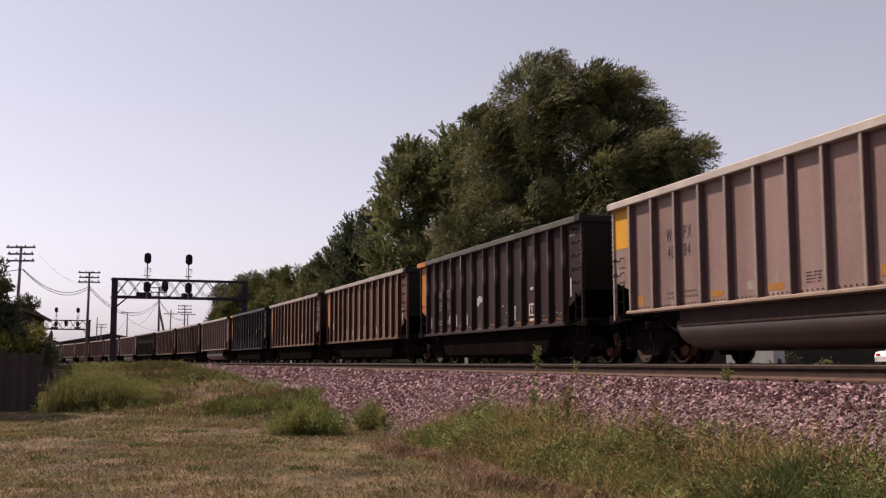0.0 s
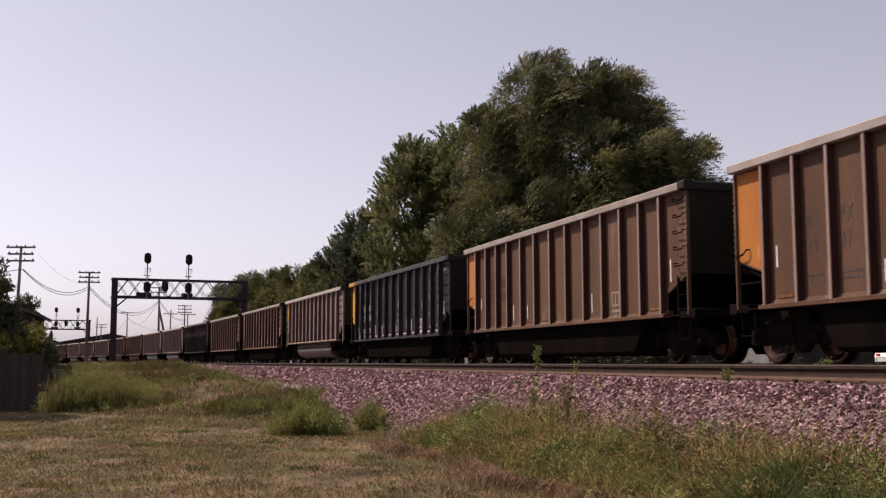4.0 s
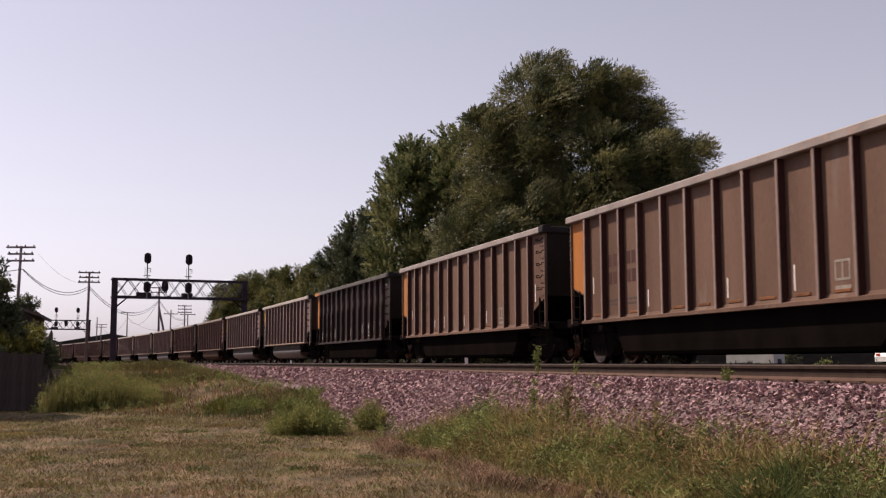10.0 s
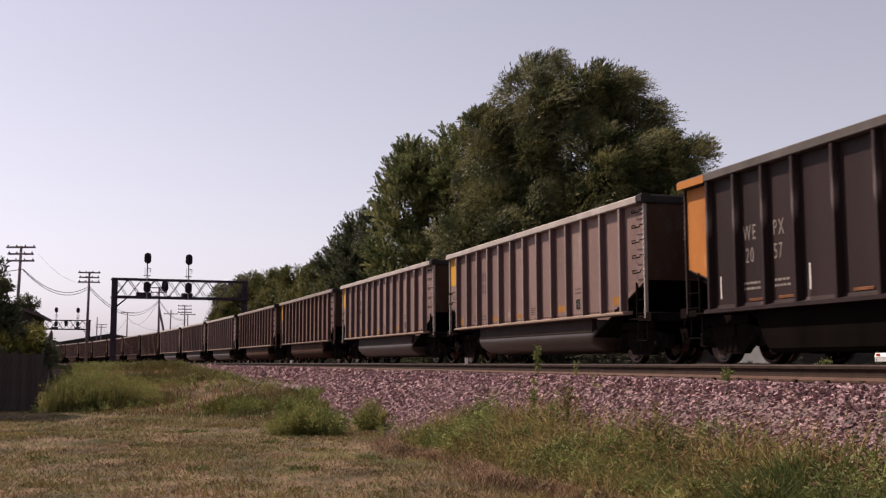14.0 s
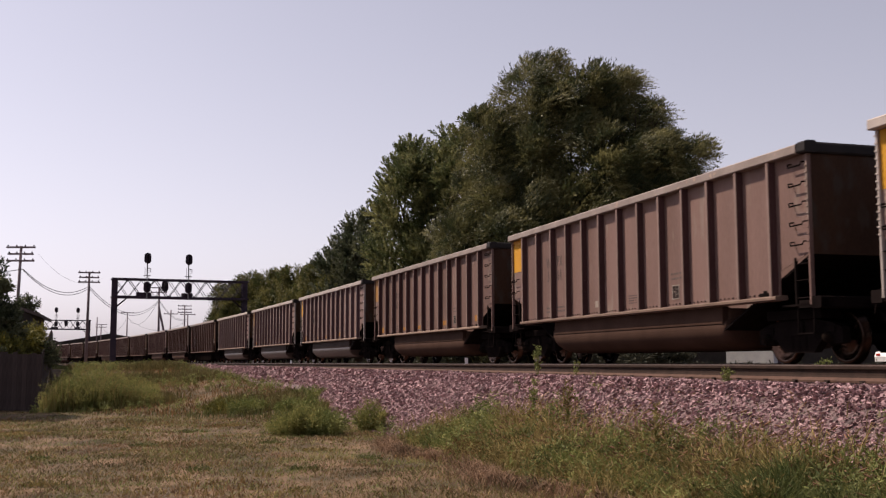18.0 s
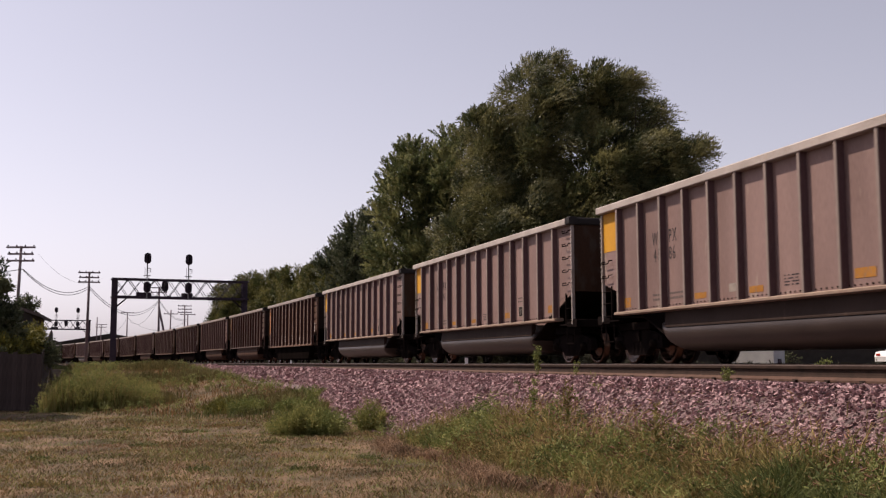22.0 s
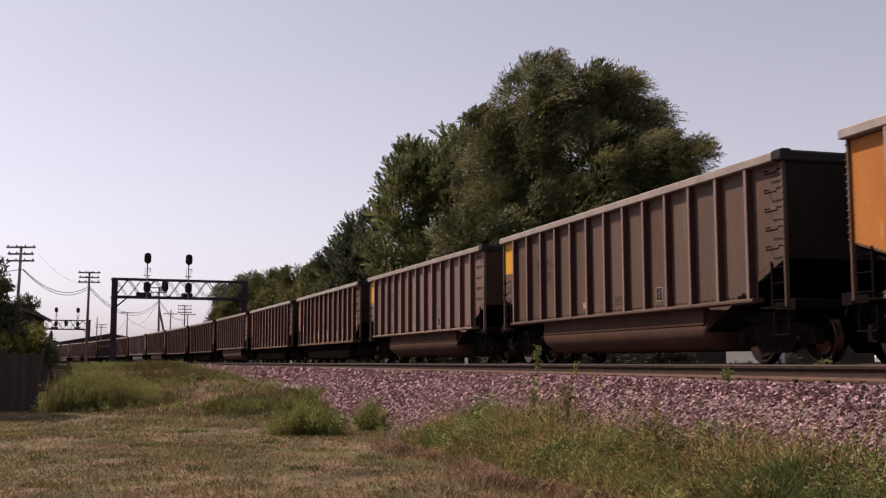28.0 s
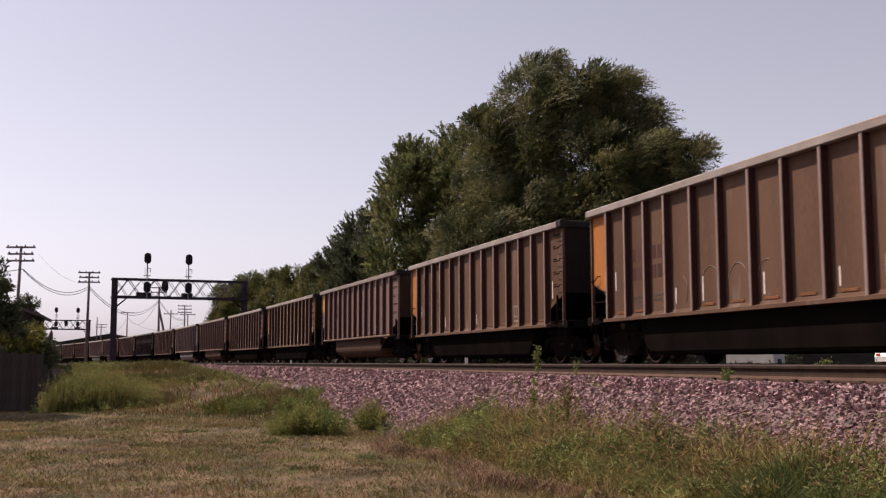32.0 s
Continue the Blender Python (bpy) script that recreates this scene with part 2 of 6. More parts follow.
LEAF_SCRUB = mat("dusty_scrub_leaf", (0.018, 0.020, 0.014), (0.055, 0.054, 0.038), 0.7, 0.5, 4, 0, 0, 0, island=0.4, trans=0.2)
LEAF_BUSH = mat("bush_leaf", (0.0504, 0.0605, 0.0173), (0.2340, 0.2016, 0.0432), 0.6, 0.5, 6, 0, 0, 0, island=0.5, trans=0.2)
WEED_LIGHT = mat("light_green_weed", (0.0780, 0.0930, 0.0260), (0.2700, 0.2450, 0.0850), 0.7, 0.6, 3, 0, 0, 0, island=0.6, trans=0.5)
GRASS_DRY = mat("dry_lawn_grass", (0.072, 0.052, 0.030), (0.310, 0.194, 0.124), 0.8, 1.1, 5, 0, 0, 0, island=1.0, trans=0.15)
LAWN_OLIVE = mat("olive_lawn_grass", (0.0500, 0.0480, 0.0150), (0.1800, 0.1450, 0.0560), 0.75, 0.5, 3, 0, 0, 0, island=0.8, trans=0.2)
GRASS_TALL = mat("tall_mixed_grass", (0.0654, 0.0607, 0.0169), (0.3500, 0.2600, 0.1080), 0.75, 0.5, 3, 0, 0, 0, island=0.7, trans=0.2)
WEED_GREEN = mat("green_weed", (0.0749, 0.1019, 0.0273), (0.2750, 0.2750, 0.0930), 0.7, 0.8, 3, 0, 0, 0, island=0.6, trans=0.2)

RUST_PATCH = mat("rusty_sill_patch", (0.0980, 0.0391, 0.0191), (0.1862, 0.0738, 0.0304), 0.75, 6, 40, 0, 0.1, 0.6)
WORN_PALE = mat("worn_pale_undercoat", (0.1428, 0.1309, 0.1309), (0.4998, 0.4760, 0.4760), 0.75, 7, 60, 0, 0.1, 0.4, dirt=(0.0700, 0.0630, 0.0630), dirt_at=0.56)
TUSSOCK = mat("coarse_tussock_grass", (0.0405, 0.0585, 0.0162), (0.1755, 0.1820, 0.0675), 0.7, 0.8, 3, 0, 0, 0, island=0.7, trans=0.2)
GRASS_RED = mat("reddish_dry_grass", (0.0640, 0.0447, 0.0149), (0.2558, 0.1439, 0.0640), 0.75, 0.5, 3, 0, 0, 0, island=0.8, trans=0.2)
SEED_HEAD = mat("grass_seed_head", (0.0960, 0.0534, 0.0299), (0.2496, 0.1355, 0.0822), 0.8, 5, 40, 0, 0, 0, island=0.6, trans=0.2)
MAST_GREY = mat("galvanised_mast", (0.12, 0.115, 0.12), (0.24, 0.23, 0.235), 0.5, 2, 40, 0.3, 0.05)

# the soil, turf and ballast bed share one sheet of ground
GROUND = mat("dry_turf_soil", (0.052, 0.040, 0.023), (0.150, 0.096, 0.058), 0.9, 0.9, 14, 0, 0.6, punch=0.12, dirt=(0.07, 0.062, 0.034), dirt_at=0.56)


# ------------------------------------------------------------------ building blocks
def mesh_of(name, verts, faces, material, smooth=False, material2=None, mids=None):
    me = bpy.data.meshes.new(name)
    me.from_pydata([tuple(v) for v in verts], [], faces)
    me.materials.append(material)
    if material2:
        me.materials.append(material2)
        me.polygons.foreach_set("material_index", mids)
    if smooth:
        me.polygons.foreach_set("use_smooth", [True] * len(me.polygons))
    me.update()
    return me


def from_arrays(name, verts, faces, material):
    """A mesh from numpy arrays of corners and of triangles or quads."""
    me = bpy.data.meshes.new(name)
    nv, nf, k = len(verts), len(faces), faces.shape[1]
    me.vertices.add(nv)
    me.vertices.foreach_set("co", np.ascontiguousarray(verts, dtype=np.float32).ravel())
    me.loops.add(nf * k)
    me.loops.foreach_set("vertex_index", np.ascontiguousarray(faces, dtype=np.int32).ravel())
    me.polygons.add(nf)
    me.polygons.foreach_set("loop_start", np.arange(0, nf * k, k, dtype=np.int32))
    me.polygons.foreach_set("loop_total", np.full(nf, k, dtype=np.int32))
    me.materials.append(material)
    me.polygons.foreach_set("use_smooth", [False] * nf)
    me.update(calc_edges=True)
    return me


class Kit:
    """Gathers boxes, rods and prisms into the mesh of one part."""

    def __init__(self):
        self.v, self.f = [], []

    def add(self, verts, faces):
        o = len(self.v)
        self.v += [tuple(v) for v in verts]
        self.f += [tuple(i + o for i in f) for f in faces]
        return self

    def box(self, x0, x1, y0, y1, z0, z1, c=0.0):
        """A box; c: a chamfer along its long upright and level edges, in metres."""
        if c <= 0:
            v = [(x, y, z) for x in (x0, x1) for y in (y0, y1) for z in (z0, z1)]
            return self.add(v, [(0, 1, 3, 2), (4, 6, 7, 5), (0, 4, 5, 1), (2, 3, 7, 6), (0, 2, 6, 4), (1, 5, 7, 3)])
        d = (x1 - x0, y1 - y0, z1 - z0)
        ax = d.index(max(d))
        lo, hi = [x0, y0, z0], [x1, y1, z1]
        u, w = [i for i in range(3) if i != ax]
        ring = [(lo[u] + c, lo[w]), (hi[u] - c, lo[w]), (hi[u], lo[w] + c), (hi[u], hi[w] - c), (hi[u] - c, hi[w]), (lo[u] + c, hi[w]), (lo[u], hi[w] - c), (lo[u], lo[w] + c)]
        v = []
        for e in (lo[ax], hi[ax]):
            for a, b in ring:
                q = [0, 0, 0]
                q[ax], q[u], q[w] = e, a, b
                v.append(q)
        f = [(i, (i + 1) % 8, 8 + (i + 1) % 8, 8 + i) for i in range(8)] + [tuple(range(7, -1, -1)), tuple(range(8, 16))]
        return self.add(v, f)

    def rod(self, a, b, r, n=8, r2=None):
        a, b = Vector(a), Vector(b)
        q = (b - a).to_track_quat("Z", "Y")
        r2 = r if r2 is None else r2
        v = [a + q @ Vector((r * math.cos(6.2832 * i / n), r * math.sin(6.2832 * i / n), 0)) for i in range(n)]
        v += [b + q @ Vector((r2 * math.cos(6.2832 * i / n), r2 * math.sin(6.2832 * i / n), 0)) for i in range(n)]
        return self.add(v, [(i, (i + 1) % n, n + (i + 1) % n, n + i) for i in range(n)] + [tuple(range(n - 1, -1, -1)), tuple(range(n, 2 * n))])

    def tube(self, pts, r, n=6):
        """One bent rod through all the points."""
        pts = [Vector(p) for p in pts]
        v = []
        for i, p in enumerate(pts):
            d = pts[min(i + 1, len(pts) - 1)] - pts[max(i - 1, 0)]
            q = d.to_track_quat("Z", "Y")
            v += [p + q @ Vector((r * math.cos(6.2832 * a / n), r * math.sin(6.2832 * a / n), 0)) for a in range(n)]
        f = [(i * n + a, i * n + (a + 1) % n, (i + 1) * n + (a + 1) % n, (i + 1) * n + a) for i in range(len(pts) - 1) for a in range(n)]
        return self.add(v, f + [tuple(range(n - 1, -1, -1)), tuple(range(len(v) - n, len(v)))])

    def prism(self, pts, lo, hi, axis="y"):
        """A polygon pushed along an axis: pts are (x, z) for y, (y, z) for x, (x, y) for z."""
        n = len(pts)
        put = {"y": lambda p, e: (p[0], e, p[1]), "x": lambda p, e: (e, p[0], p[1]), "z": lambda p, e: (p[0], p[1], e)}[axis]
        v = [put(p, lo) for p in pts] + [put(p, hi) for p in pts]
        return self.add(v, [(i, (i + 1) % n, n + (i + 1) % n, n + i) for i in range(n)] + [tuple(range(n - 1, -1, -1)), tuple(range(n, 2 * n))])

    def turn(self, prof, centre, axis="y", n=20):
        """A profile of (radius, along) spun round an axis."""
        k = len(prof)
        cx, cy, cz = centre
        v = []
        for i in range(n):
            c, s = math.cos(6.2832 * i / n), math.sin(6.2832 * i / n)
            for r, h in prof:
                v.append((cx + r * c, cy + h, cz + r * s) if axis == "y" else (cx + r * c, cy + r * s, cz + h) if axis == "z" else (cx + h, cy + r * c, cz + r * s))
        f = [(i * k + j, ((i + 1) % n) * k + j, ((i + 1) % n) * k + j + 1, i * k + j + 1) for i in range(n) for j in range(k - 1)]
        return self.add(v, f)

    def mesh(self, name, material, smooth=False):
        me = mesh_of(name, self.v, self.f, material, smooth)
        bm = bmesh.new()
        bm.from_mesh(me)
        bmesh.ops.recalc_face_normals(bm, faces=bm.faces)
        bm.to_mesh(me)
        bm.free()
        return me


def part(name, data, parent, label="", m=None):
    """Links mesh data as one part under a thing or a part."""
    ob = new(name, data)
    ob.parent = parent
    if m is not None:
        ob.matrix_basis = m
    return tagged(ob, label) if label else ob


def thing(name, label, category, m=None, group="", kind=""):
    ob = new(name)
    if m is not None:
        ob.matrix_basis = m
    return tagged(ob, label, category, group, kind)


# ------------------------------------------------------------------ the line of the railway
BEND = 0.00091281            # the line bends to the left, radius 1,095 m
FAR_X = 12.52                # centre of the far track abreast of the camera
SPACING = 4.12               # to the near track
RAIL_Z = 1.445
BED_Z = 1.222


def on_line(s, off=0.0):
    """Place and heading on the far track, s metres along it; off: metres towards the near track."""
    th = BEND * s
    x, y = FAR_X - (1 - math.cos(th)) / BEND, math.sin(th) / BEND
    return x - off * math.cos(th), y - off * math.sin(th), th


def sway_off(s):
    """The far track wanders a little from the even bend: metres towards the near track."""
    return float(np.interp(s, [2, 10, 16, 24, 32, 48, 80, 120], [0.16, 0.12, 0.016, -0.022, -0.078, 0.038, 0.059, 0.0]))


def far_line(s):
    """Place and heading on the far track."""
    x, y, th = on_line(s, sway_off(s))
    return x, y, th + (sway_off(s + 5) - sway_off(s - 5)) / 10


def line_x(y):
    return FAR_X - (1 - np.sqrt(np.clip(1 - (BEND * y) ** 2, 0.05, 1))) / BEND


def ramp(a, b, v):
    t = np.clip((v - a) / (b - a), 0, 1)
    return t * t * (3 - 2 * t)


def land(x, y):
    """Height of the ground: lawn at 0, the railway bank at 1.24, the verge that climbs to it further off."""
    x, y = np.asarray(x, float), np.asarray(y, float)
    u = line_x(np.clip(y, -900, 900)) - x
    bank = np.where(u > 5.55, BED_Z * (1 - np.clip((u - 5.55) / 1.55, 0, 1)), BED_Z)
    far = BED_Z - 0.1 * np.clip((-3.2 - u) / 0.4, 0, 1)
    bank = np.where(u < -3.2, far, bank)
    toe = np.interp(x, [-60, -8, -2.3, 2.4, 5.5, 9], [52, 38, 35.5, 31, 24, 18])
    verge = 1.18 * ramp(0, 1, (y - toe) / np.interp(x, [-2, 2, 5.5], [20, 20, 16]))
    verge = verge * (0.5 + 0.5 * np.clip((u - 6.9) / 2.2, 0, 1))
    lumps = 0.03 * np.sin(x * 0.9 + 1.3 * np.sin(y * 0.41)) * np.cos(y * 0.7 + np.sin(x * 0.5))
    return np.maximum(bank, verge) + lumps * np.where(u > 7.3, 1.0, 0.2)


def build_ground():
    xs = np.concatenate([[-4000, -1500, -600, -250, -120, -70], np.arange(-45, -12, 3), np.arange(-12, 16, 0.4), np.arange(16, 60, 4), [80, 140, 300, 700, 1600, 4000]])
    ys = np.concatenate([[-4000, -1200, -400, -120, -50, -25, -12], np.arange(-5, 62, 0.7), np.arange(62, 130, 3), np.arange(130, 360, 10), [400, 500, 700, 1100, 2000, 4000]])
    gx, gy = np.meshgrid(xs, ys)
    v = np.stack([gx, gy, land(gx, gy)], -1).reshape(-1, 3)
    w, h = len(xs), len(ys)
    i = (np.arange(h - 1)[:, None] * w + np.arange(w - 1)[None, :]).ravel()
    me = from_arrays("ground", v, np.stack([i, i + 1, i + 1 + w, i + w], -1), GROUND)
    me.polygons.foreach_set("use_smooth", [True] * len(me.polygons))
    tagged(new("ground", me), "dry patchy lawn rising to a railway bank", "ground", kind="structure")


def sweep(prof, off, s0, s1, step, z0, material, name, dark=None):
    """A closed profile of (across, up) carried along the line."""
    ss = np.arange(s0, s1 + 0.01, step)
    v, f, k = [], [], len(prof)
    for s in ss:
        for a, b in prof:
            x, y, _ = on_line(s, off - a + (sway_off(s) if off < 2 else 0.0))
            v.append((x, y, z0 + b))
    for i in range(len(ss) - 1):
        for j in range(k):
            f.append((i * k + j, i * k + (j + 1) % k, (i + 1) * k + (j + 1) % k, (i + 1) * k + j))
    if dark is None:
        return mesh_of(name, v, f, material)
    # the web and the sides of the head are darker than the foot
    return mesh_of(name, v, f, material, False, dark, [1 if j in (3, 4, 5, 6, 7, 8, 10, 11, 12, 13, 14, 15) else 0 for i in range(len(ss) - 1) for j in range(k)])


RAIL_PROFILE = [(-0.076, -0.186), (0.076, -0.186), (0.076, -0.163), (0.018, -0.130), (0.011, -0.105), (0.009, -0.05), (0.036, -0.036), (0.037, -0.015), (0.037, -0.006), (0.028, 0.0), (-0.028, 0.0), (-0.037, -0.006), (-0.037, -0.015), (-0.036, -0.036), (-0.009, -0.05), (-0.011, -0.105), (-0.018, -0.130), (-0.076, -0.163)]


def tie_mesh():
    k = Kit()
    k.prism([(-0.13, -0.42), (0.13, -0.42), (0.11, -0.195), (-0.11, -0.195)], -1.29, 1.29, "y")
    for side in (-1, 1):
        for e in (-1, 1):
            y = side * 0.755 + e * 0.115
            k.box(-0.024, 0.024, y - 0.022, y + 0.022, -0.2, -0.172, 0.008)
            k.rod((-0.035, y - 0.01, -0.166), (0.035, y + 0.01, -0.166), 0.009, 6)
    me = k.mesh("tie", CONCRETE)
    me.materials.append(RAIL_WEB)      # the rail clips are rusty steel
    for p in me.polygons:
        p.material_index = 1 if p.center.z > -0.2 else 0
    return me


def build_tracks():
    tm = tie_mesh()
    for off, label, near in ((SPACING, "empty railway track with rusty rails on concrete ties", True), (0.0, "railway track under the passing coal train", False)):
        tr = thing("railway_track", label, "track", kind="structure")
        for side in (-1, 1):
            ra = part("rail", sweep(RAIL_PROFILE, off + side * 0.755, -60, 640, 4.0, RAIL_Z, RAIL_SIDE if near and side > 0 else RAIL_WEB, "rail", RAIL_WEB), tr, "rust-brown steel rail with a worn top")
            part("running_surface", sweep([(-0.027, 0.0), (0.027, 0.0), (0.025, 0.0025), (-0.025, 0.0025)], off + side * 0.755, -60, 640, 4.0, RAIL_Z, RAIL_TOP, "running_surface"), ra)
        if near:
            for i in range(290):
                x, y, th = on_line(-4 + i * 0.61, off)
                part("tie", tm, tr, m=Matrix.LocRotScale((x, y, RAIL_Z), Euler((0, 0, th + math.pi / 2)), None))
        else:
            k = Kit()
            for i in range(190):
                x, y, th = far_line(-4 + i * 0.61)
                c, s_ = math.cos(th), math.sin(th)
                q = [(-1.29, -0.12), (1.29, -0.12), (1.29, 0.12), (-1.29, 0.12)]
                pts = [(x + a * c - b * s_, y + a * s_ + b * c) for a, b in q]
                k.prism(pts, RAIL_Z - 0.4, RAIL_Z - 0.19, "z")
            ob = part("ties", k.mesh("ties", CONCRETE), tr)
            tagged(ob, kind="stuff")


# ------------------------------------------------------------------ the coal train
GLYPH = {}


def glyphs(chars):
    """The outlines of letters, as flat meshes that lie in the x-z plane."""
    for ch in chars:
        cu = bpy.data.curves.new("letter", "FONT")
        cu.body, cu.size, cu.extrude, cu.resolution_u = ch, 1.0, 0.004, 3
        ob = new("letter", cu)
        bpy.context.view_layer.update()
        me = ob.to_mesh()
        v = [(q.co.x, q.co.y, q.co.z) for q in me.vertices]
        f = [tuple(p.vertices) for p in me.polygons]
        wide = max([q[0] for q in v])
        ob.to_mesh_clear()
        bpy.data.objects.remove(ob)
        bpy.data.curves.remove(cu)
        GLYPH[ch] = (v, f, wide)


glyphs("WEPX0123456789")


def letters(kit, text, x, z, size, y, wide=0.8):
    """Letters on the side that faces the lawn, read from the rear of the wagon to its front."""
    for ch in text:
        v, f, w = GLYPH[ch]
        kit.add([(x - a * size * wide, y + c * size, z + b * size) for a, b, c in v], f)
        x -= (w + 0.16) * size * wide
    return kit


HALF, PANEL_Y, RIB_Y, SILL_Z, TOP_Z = 7.24, 1.47, 1.61, 1.0, 3.74
# ribs from the far end to the near end: wagons with a rounded tub, and those with a flat one
RIBS_OF = {True: [6.13, 5.05, 4.02, 3.01, 2.0, 1.0, -0.02, -1.03, -2.03, -3.03, -4.03, -5.07, -6.12],
           False: [6.12, 5.14, 4.19, 3.24, 2.13, 1.08, -0.03, -1.09, -2.19, -3.25, -4.24, -5.2, -6.14]}
WHEEL_R = 0.457
AXLES = (-0.889, 0.889)
TRUCK_X = 6.17


def side_sheet(y, sgn):
    """The sheet of one side: its lower corners are cut away over the end platforms."""
    pts = [(-HALF + 0.08, 1.9), (-HALF + 1.0, 1.62), (-HALF + 1.0, SILL_Z + 0.1), (HALF - 1.0, SILL_Z + 0.1), (HALF - 1.0, 1.62), (HALF - 0.08, 1.9), (HALF - 0.08, 3.6), (-HALF + 0.08, 3.6)]
    return Kit().prism(pts, y - 0.012 * sgn, y, "y")


def wagon_meshes():
    M = {}
    for key, foot in (("rib", SILL_Z + 0.03), ("tub_rib", SILL_Z + 0.185)):
        M[key] = Kit().prism([(-0.056, PANEL_Y - 0.01), (-0.043, RIB_Y - 0.012), (-0.031, RIB_Y), (0.031, RIB_Y), (0.043, RIB_Y - 0.012), (0.056, PANEL_Y - 0.01)], foot, 3.6, "z")
        for i in range(9):
            z = SILL_Z + 0.26 + i * 0.26
            M[key].box(-0.066, -0.05, PANEL_Y + 0.05, PANEL_Y + 0.08, z, z + 0.035)
    M["side_panel"] = side_sheet(PANEL_Y, 1)
    M["top_chord"] = Kit().prism([(PANEL_Y - 0.07, 3.575), (RIB_Y + 0.005, 3.575), (RIB_Y + 0.02, 3.59), (RIB_Y + 0.02, TOP_Z - 0.02), (RIB_Y, TOP_Z), (PANEL_Y - 0.05, TOP_Z), (PANEL_Y - 0.07, TOP_Z - 0.02)], -HALF + 0.22, HALF - 0.03, "x")
    # the dark rounded caps on the two near corners of the rim
    M["rim_cap"] = Kit().prism([(PANEL_Y - 0.09, 3.57), (RIB_Y - 0.01, 3.57), (RIB_Y + 0.008, 3.6), (RIB_Y + 0.008, TOP_Z), (RIB_Y - 0.04, TOP_Z + 0.03), (PANEL_Y - 0.05, TOP_Z + 0.035), (PANEL_Y - 0.09, TOP_Z + 0.01)], -HALF - 0.03, -HALF + 0.22, "x")
    M["end_chord"] = Kit().prism([(-0.1, 3.57), (0.06, 3.57), (0.075, 3.6), (0.075, TOP_Z - 0.01), (0.045, TOP_Z + 0.025), (-0.08, TOP_Z + 0.025), (-0.1, TOP_Z - 0.02)], -RIB_Y + 0.17, RIB_Y - 0.17, "y")
    sill = Kit().prism([(PANEL_Y - 0.1, SILL_Z - 0.02), (RIB_Y + 0.01, SILL_Z - 0.02), (RIB_Y + 0.01, SILL_Z + 0.045), (PANEL_Y + 0.03, SILL_Z + 0.075), (PANEL_Y + 0.01, SILL_Z + 0.13), (PANEL_Y - 0.1, SILL_Z + 0.13)], -HALF + 0.95, HALF - 0.95, "x")
    M["side_sill"] = sill
    # wagons with a rounded tub have a high, narrow ledge instead
    M["side_ledge"] = Kit().prism([(PANEL_Y - 0.1, SILL_Z + 0.115), (RIB_Y + 0.01, SILL_Z + 0.115), (RIB_Y + 0.018, SILL_Z + 0.125), (RIB_Y + 0.018, SILL_Z + 0.165), (RIB_Y + 0.005, SILL_Z + 0.18), (PANEL_Y + 0.01, SILL_Z + 0.2), (PANEL_Y - 0.1, SILL_Z + 0.2)], -HALF + 0.95, HALF - 0.95, "x")
    riv = Kit()
    x = -HALF + 1.1
    while x < HALF - 1.1:
        riv.box(x - 0.014, x + 0.014, PANEL_Y, PANEL_Y + 0.014, SILL_Z + 0.225, SILL_Z + 0.25)
        x += 0.145
    M["rivet_row"] = riv
    M["end_wall"] = Kit().box(-0.02, 0.02, -PANEL_Y + 0.02, PANEL_Y - 0.02, 1.85, 3.58)
    slope = Kit().prism([(0.0, 1.9), (0.02, 1.86), (-2.9, 0.62), (-2.92, 0.66)], -PANEL_Y + 0.05, PANEL_Y - 0.05, "y")
    M["slope_sheet"] = slope
    M["floor_sheet"] = Kit().box(-4.35, 4.35, -1.38, 1.38, 0.64, 0.67)
    M["centre_sill"] = Kit().prism([(-0.22, 0.72), (0.22, 0.72), (0.22, 1.06), (-0.22, 1.06)], -7.55, 7.55, "x")
    M["end_sill"] = Kit().box(-0.13, 0.13, -1.52, 1.52, 0.93, 1.13, 0.02).box(-0.5, 0.13, -1.5, -1.38, 0.95, 1.08).box(-0.5, 0.13, 1.38, 1.5, 0.95, 1.08)
    M["platform"] = Kit().box(-0.9, 0.0, -1.5, 1.5, 0.985, 1.02)
    br = Kit()
    br.box(-0.8, 0.8, -1.2, 1.2, 0.78, 0.95, 0.03)
    M["bolster"] = br
    # round tub
    r = Kit()
    sec = [(1.33, 1.1), (1.345, 0.83), (1.36, 0.81), (1.405, 0.795), (1.43, 0.755), (1.44, 0.68), (1.43, 0.59), (1.39, 0.5), (1.31, 0.42), (1.19, 0.35), (1.02, 0.3), (0.8, 0.275), (0.5, 0.265)]
    sec = sec + [(-a, b) for a, b in reversed(sec)]
    rows = [(4.42, 0.5), (4.34, 0.75), (4.2, 0.92), (4.0, 1.0), (0.0, 1.0), (-4.05, 1.0), (-4.2, 0.97), (-4.28, 0.88), (-4.33, 0.72)]
    v, n = [], len(sec)
    for x, sc in rows:
        v += [(x, a * (0.9 + 0.1 * sc), 1.0 - (1.0 - b) * sc) for a, b in sec]
    f = [(i * n + j, i * n + j + 1, (i + 1) * n + j + 1, (i + 1) * n + j) for i in range(len(rows) - 1) for j in range(n - 1)]
    f += [tuple(range(n - 1, -1, -1)), tuple(range((len(rows) - 1) * n, len(rows) * n))]
    r.add(v, f)
    M["round_tub"] = r
    M["tub_apron"] = Kit().prism([(1.3, 1.11), (1.435, 1.11), (1.448, 0.8), (1.445, 0.775), (1.3, 0.77)], -4.24, 4.15, "x")
    b = Kit()
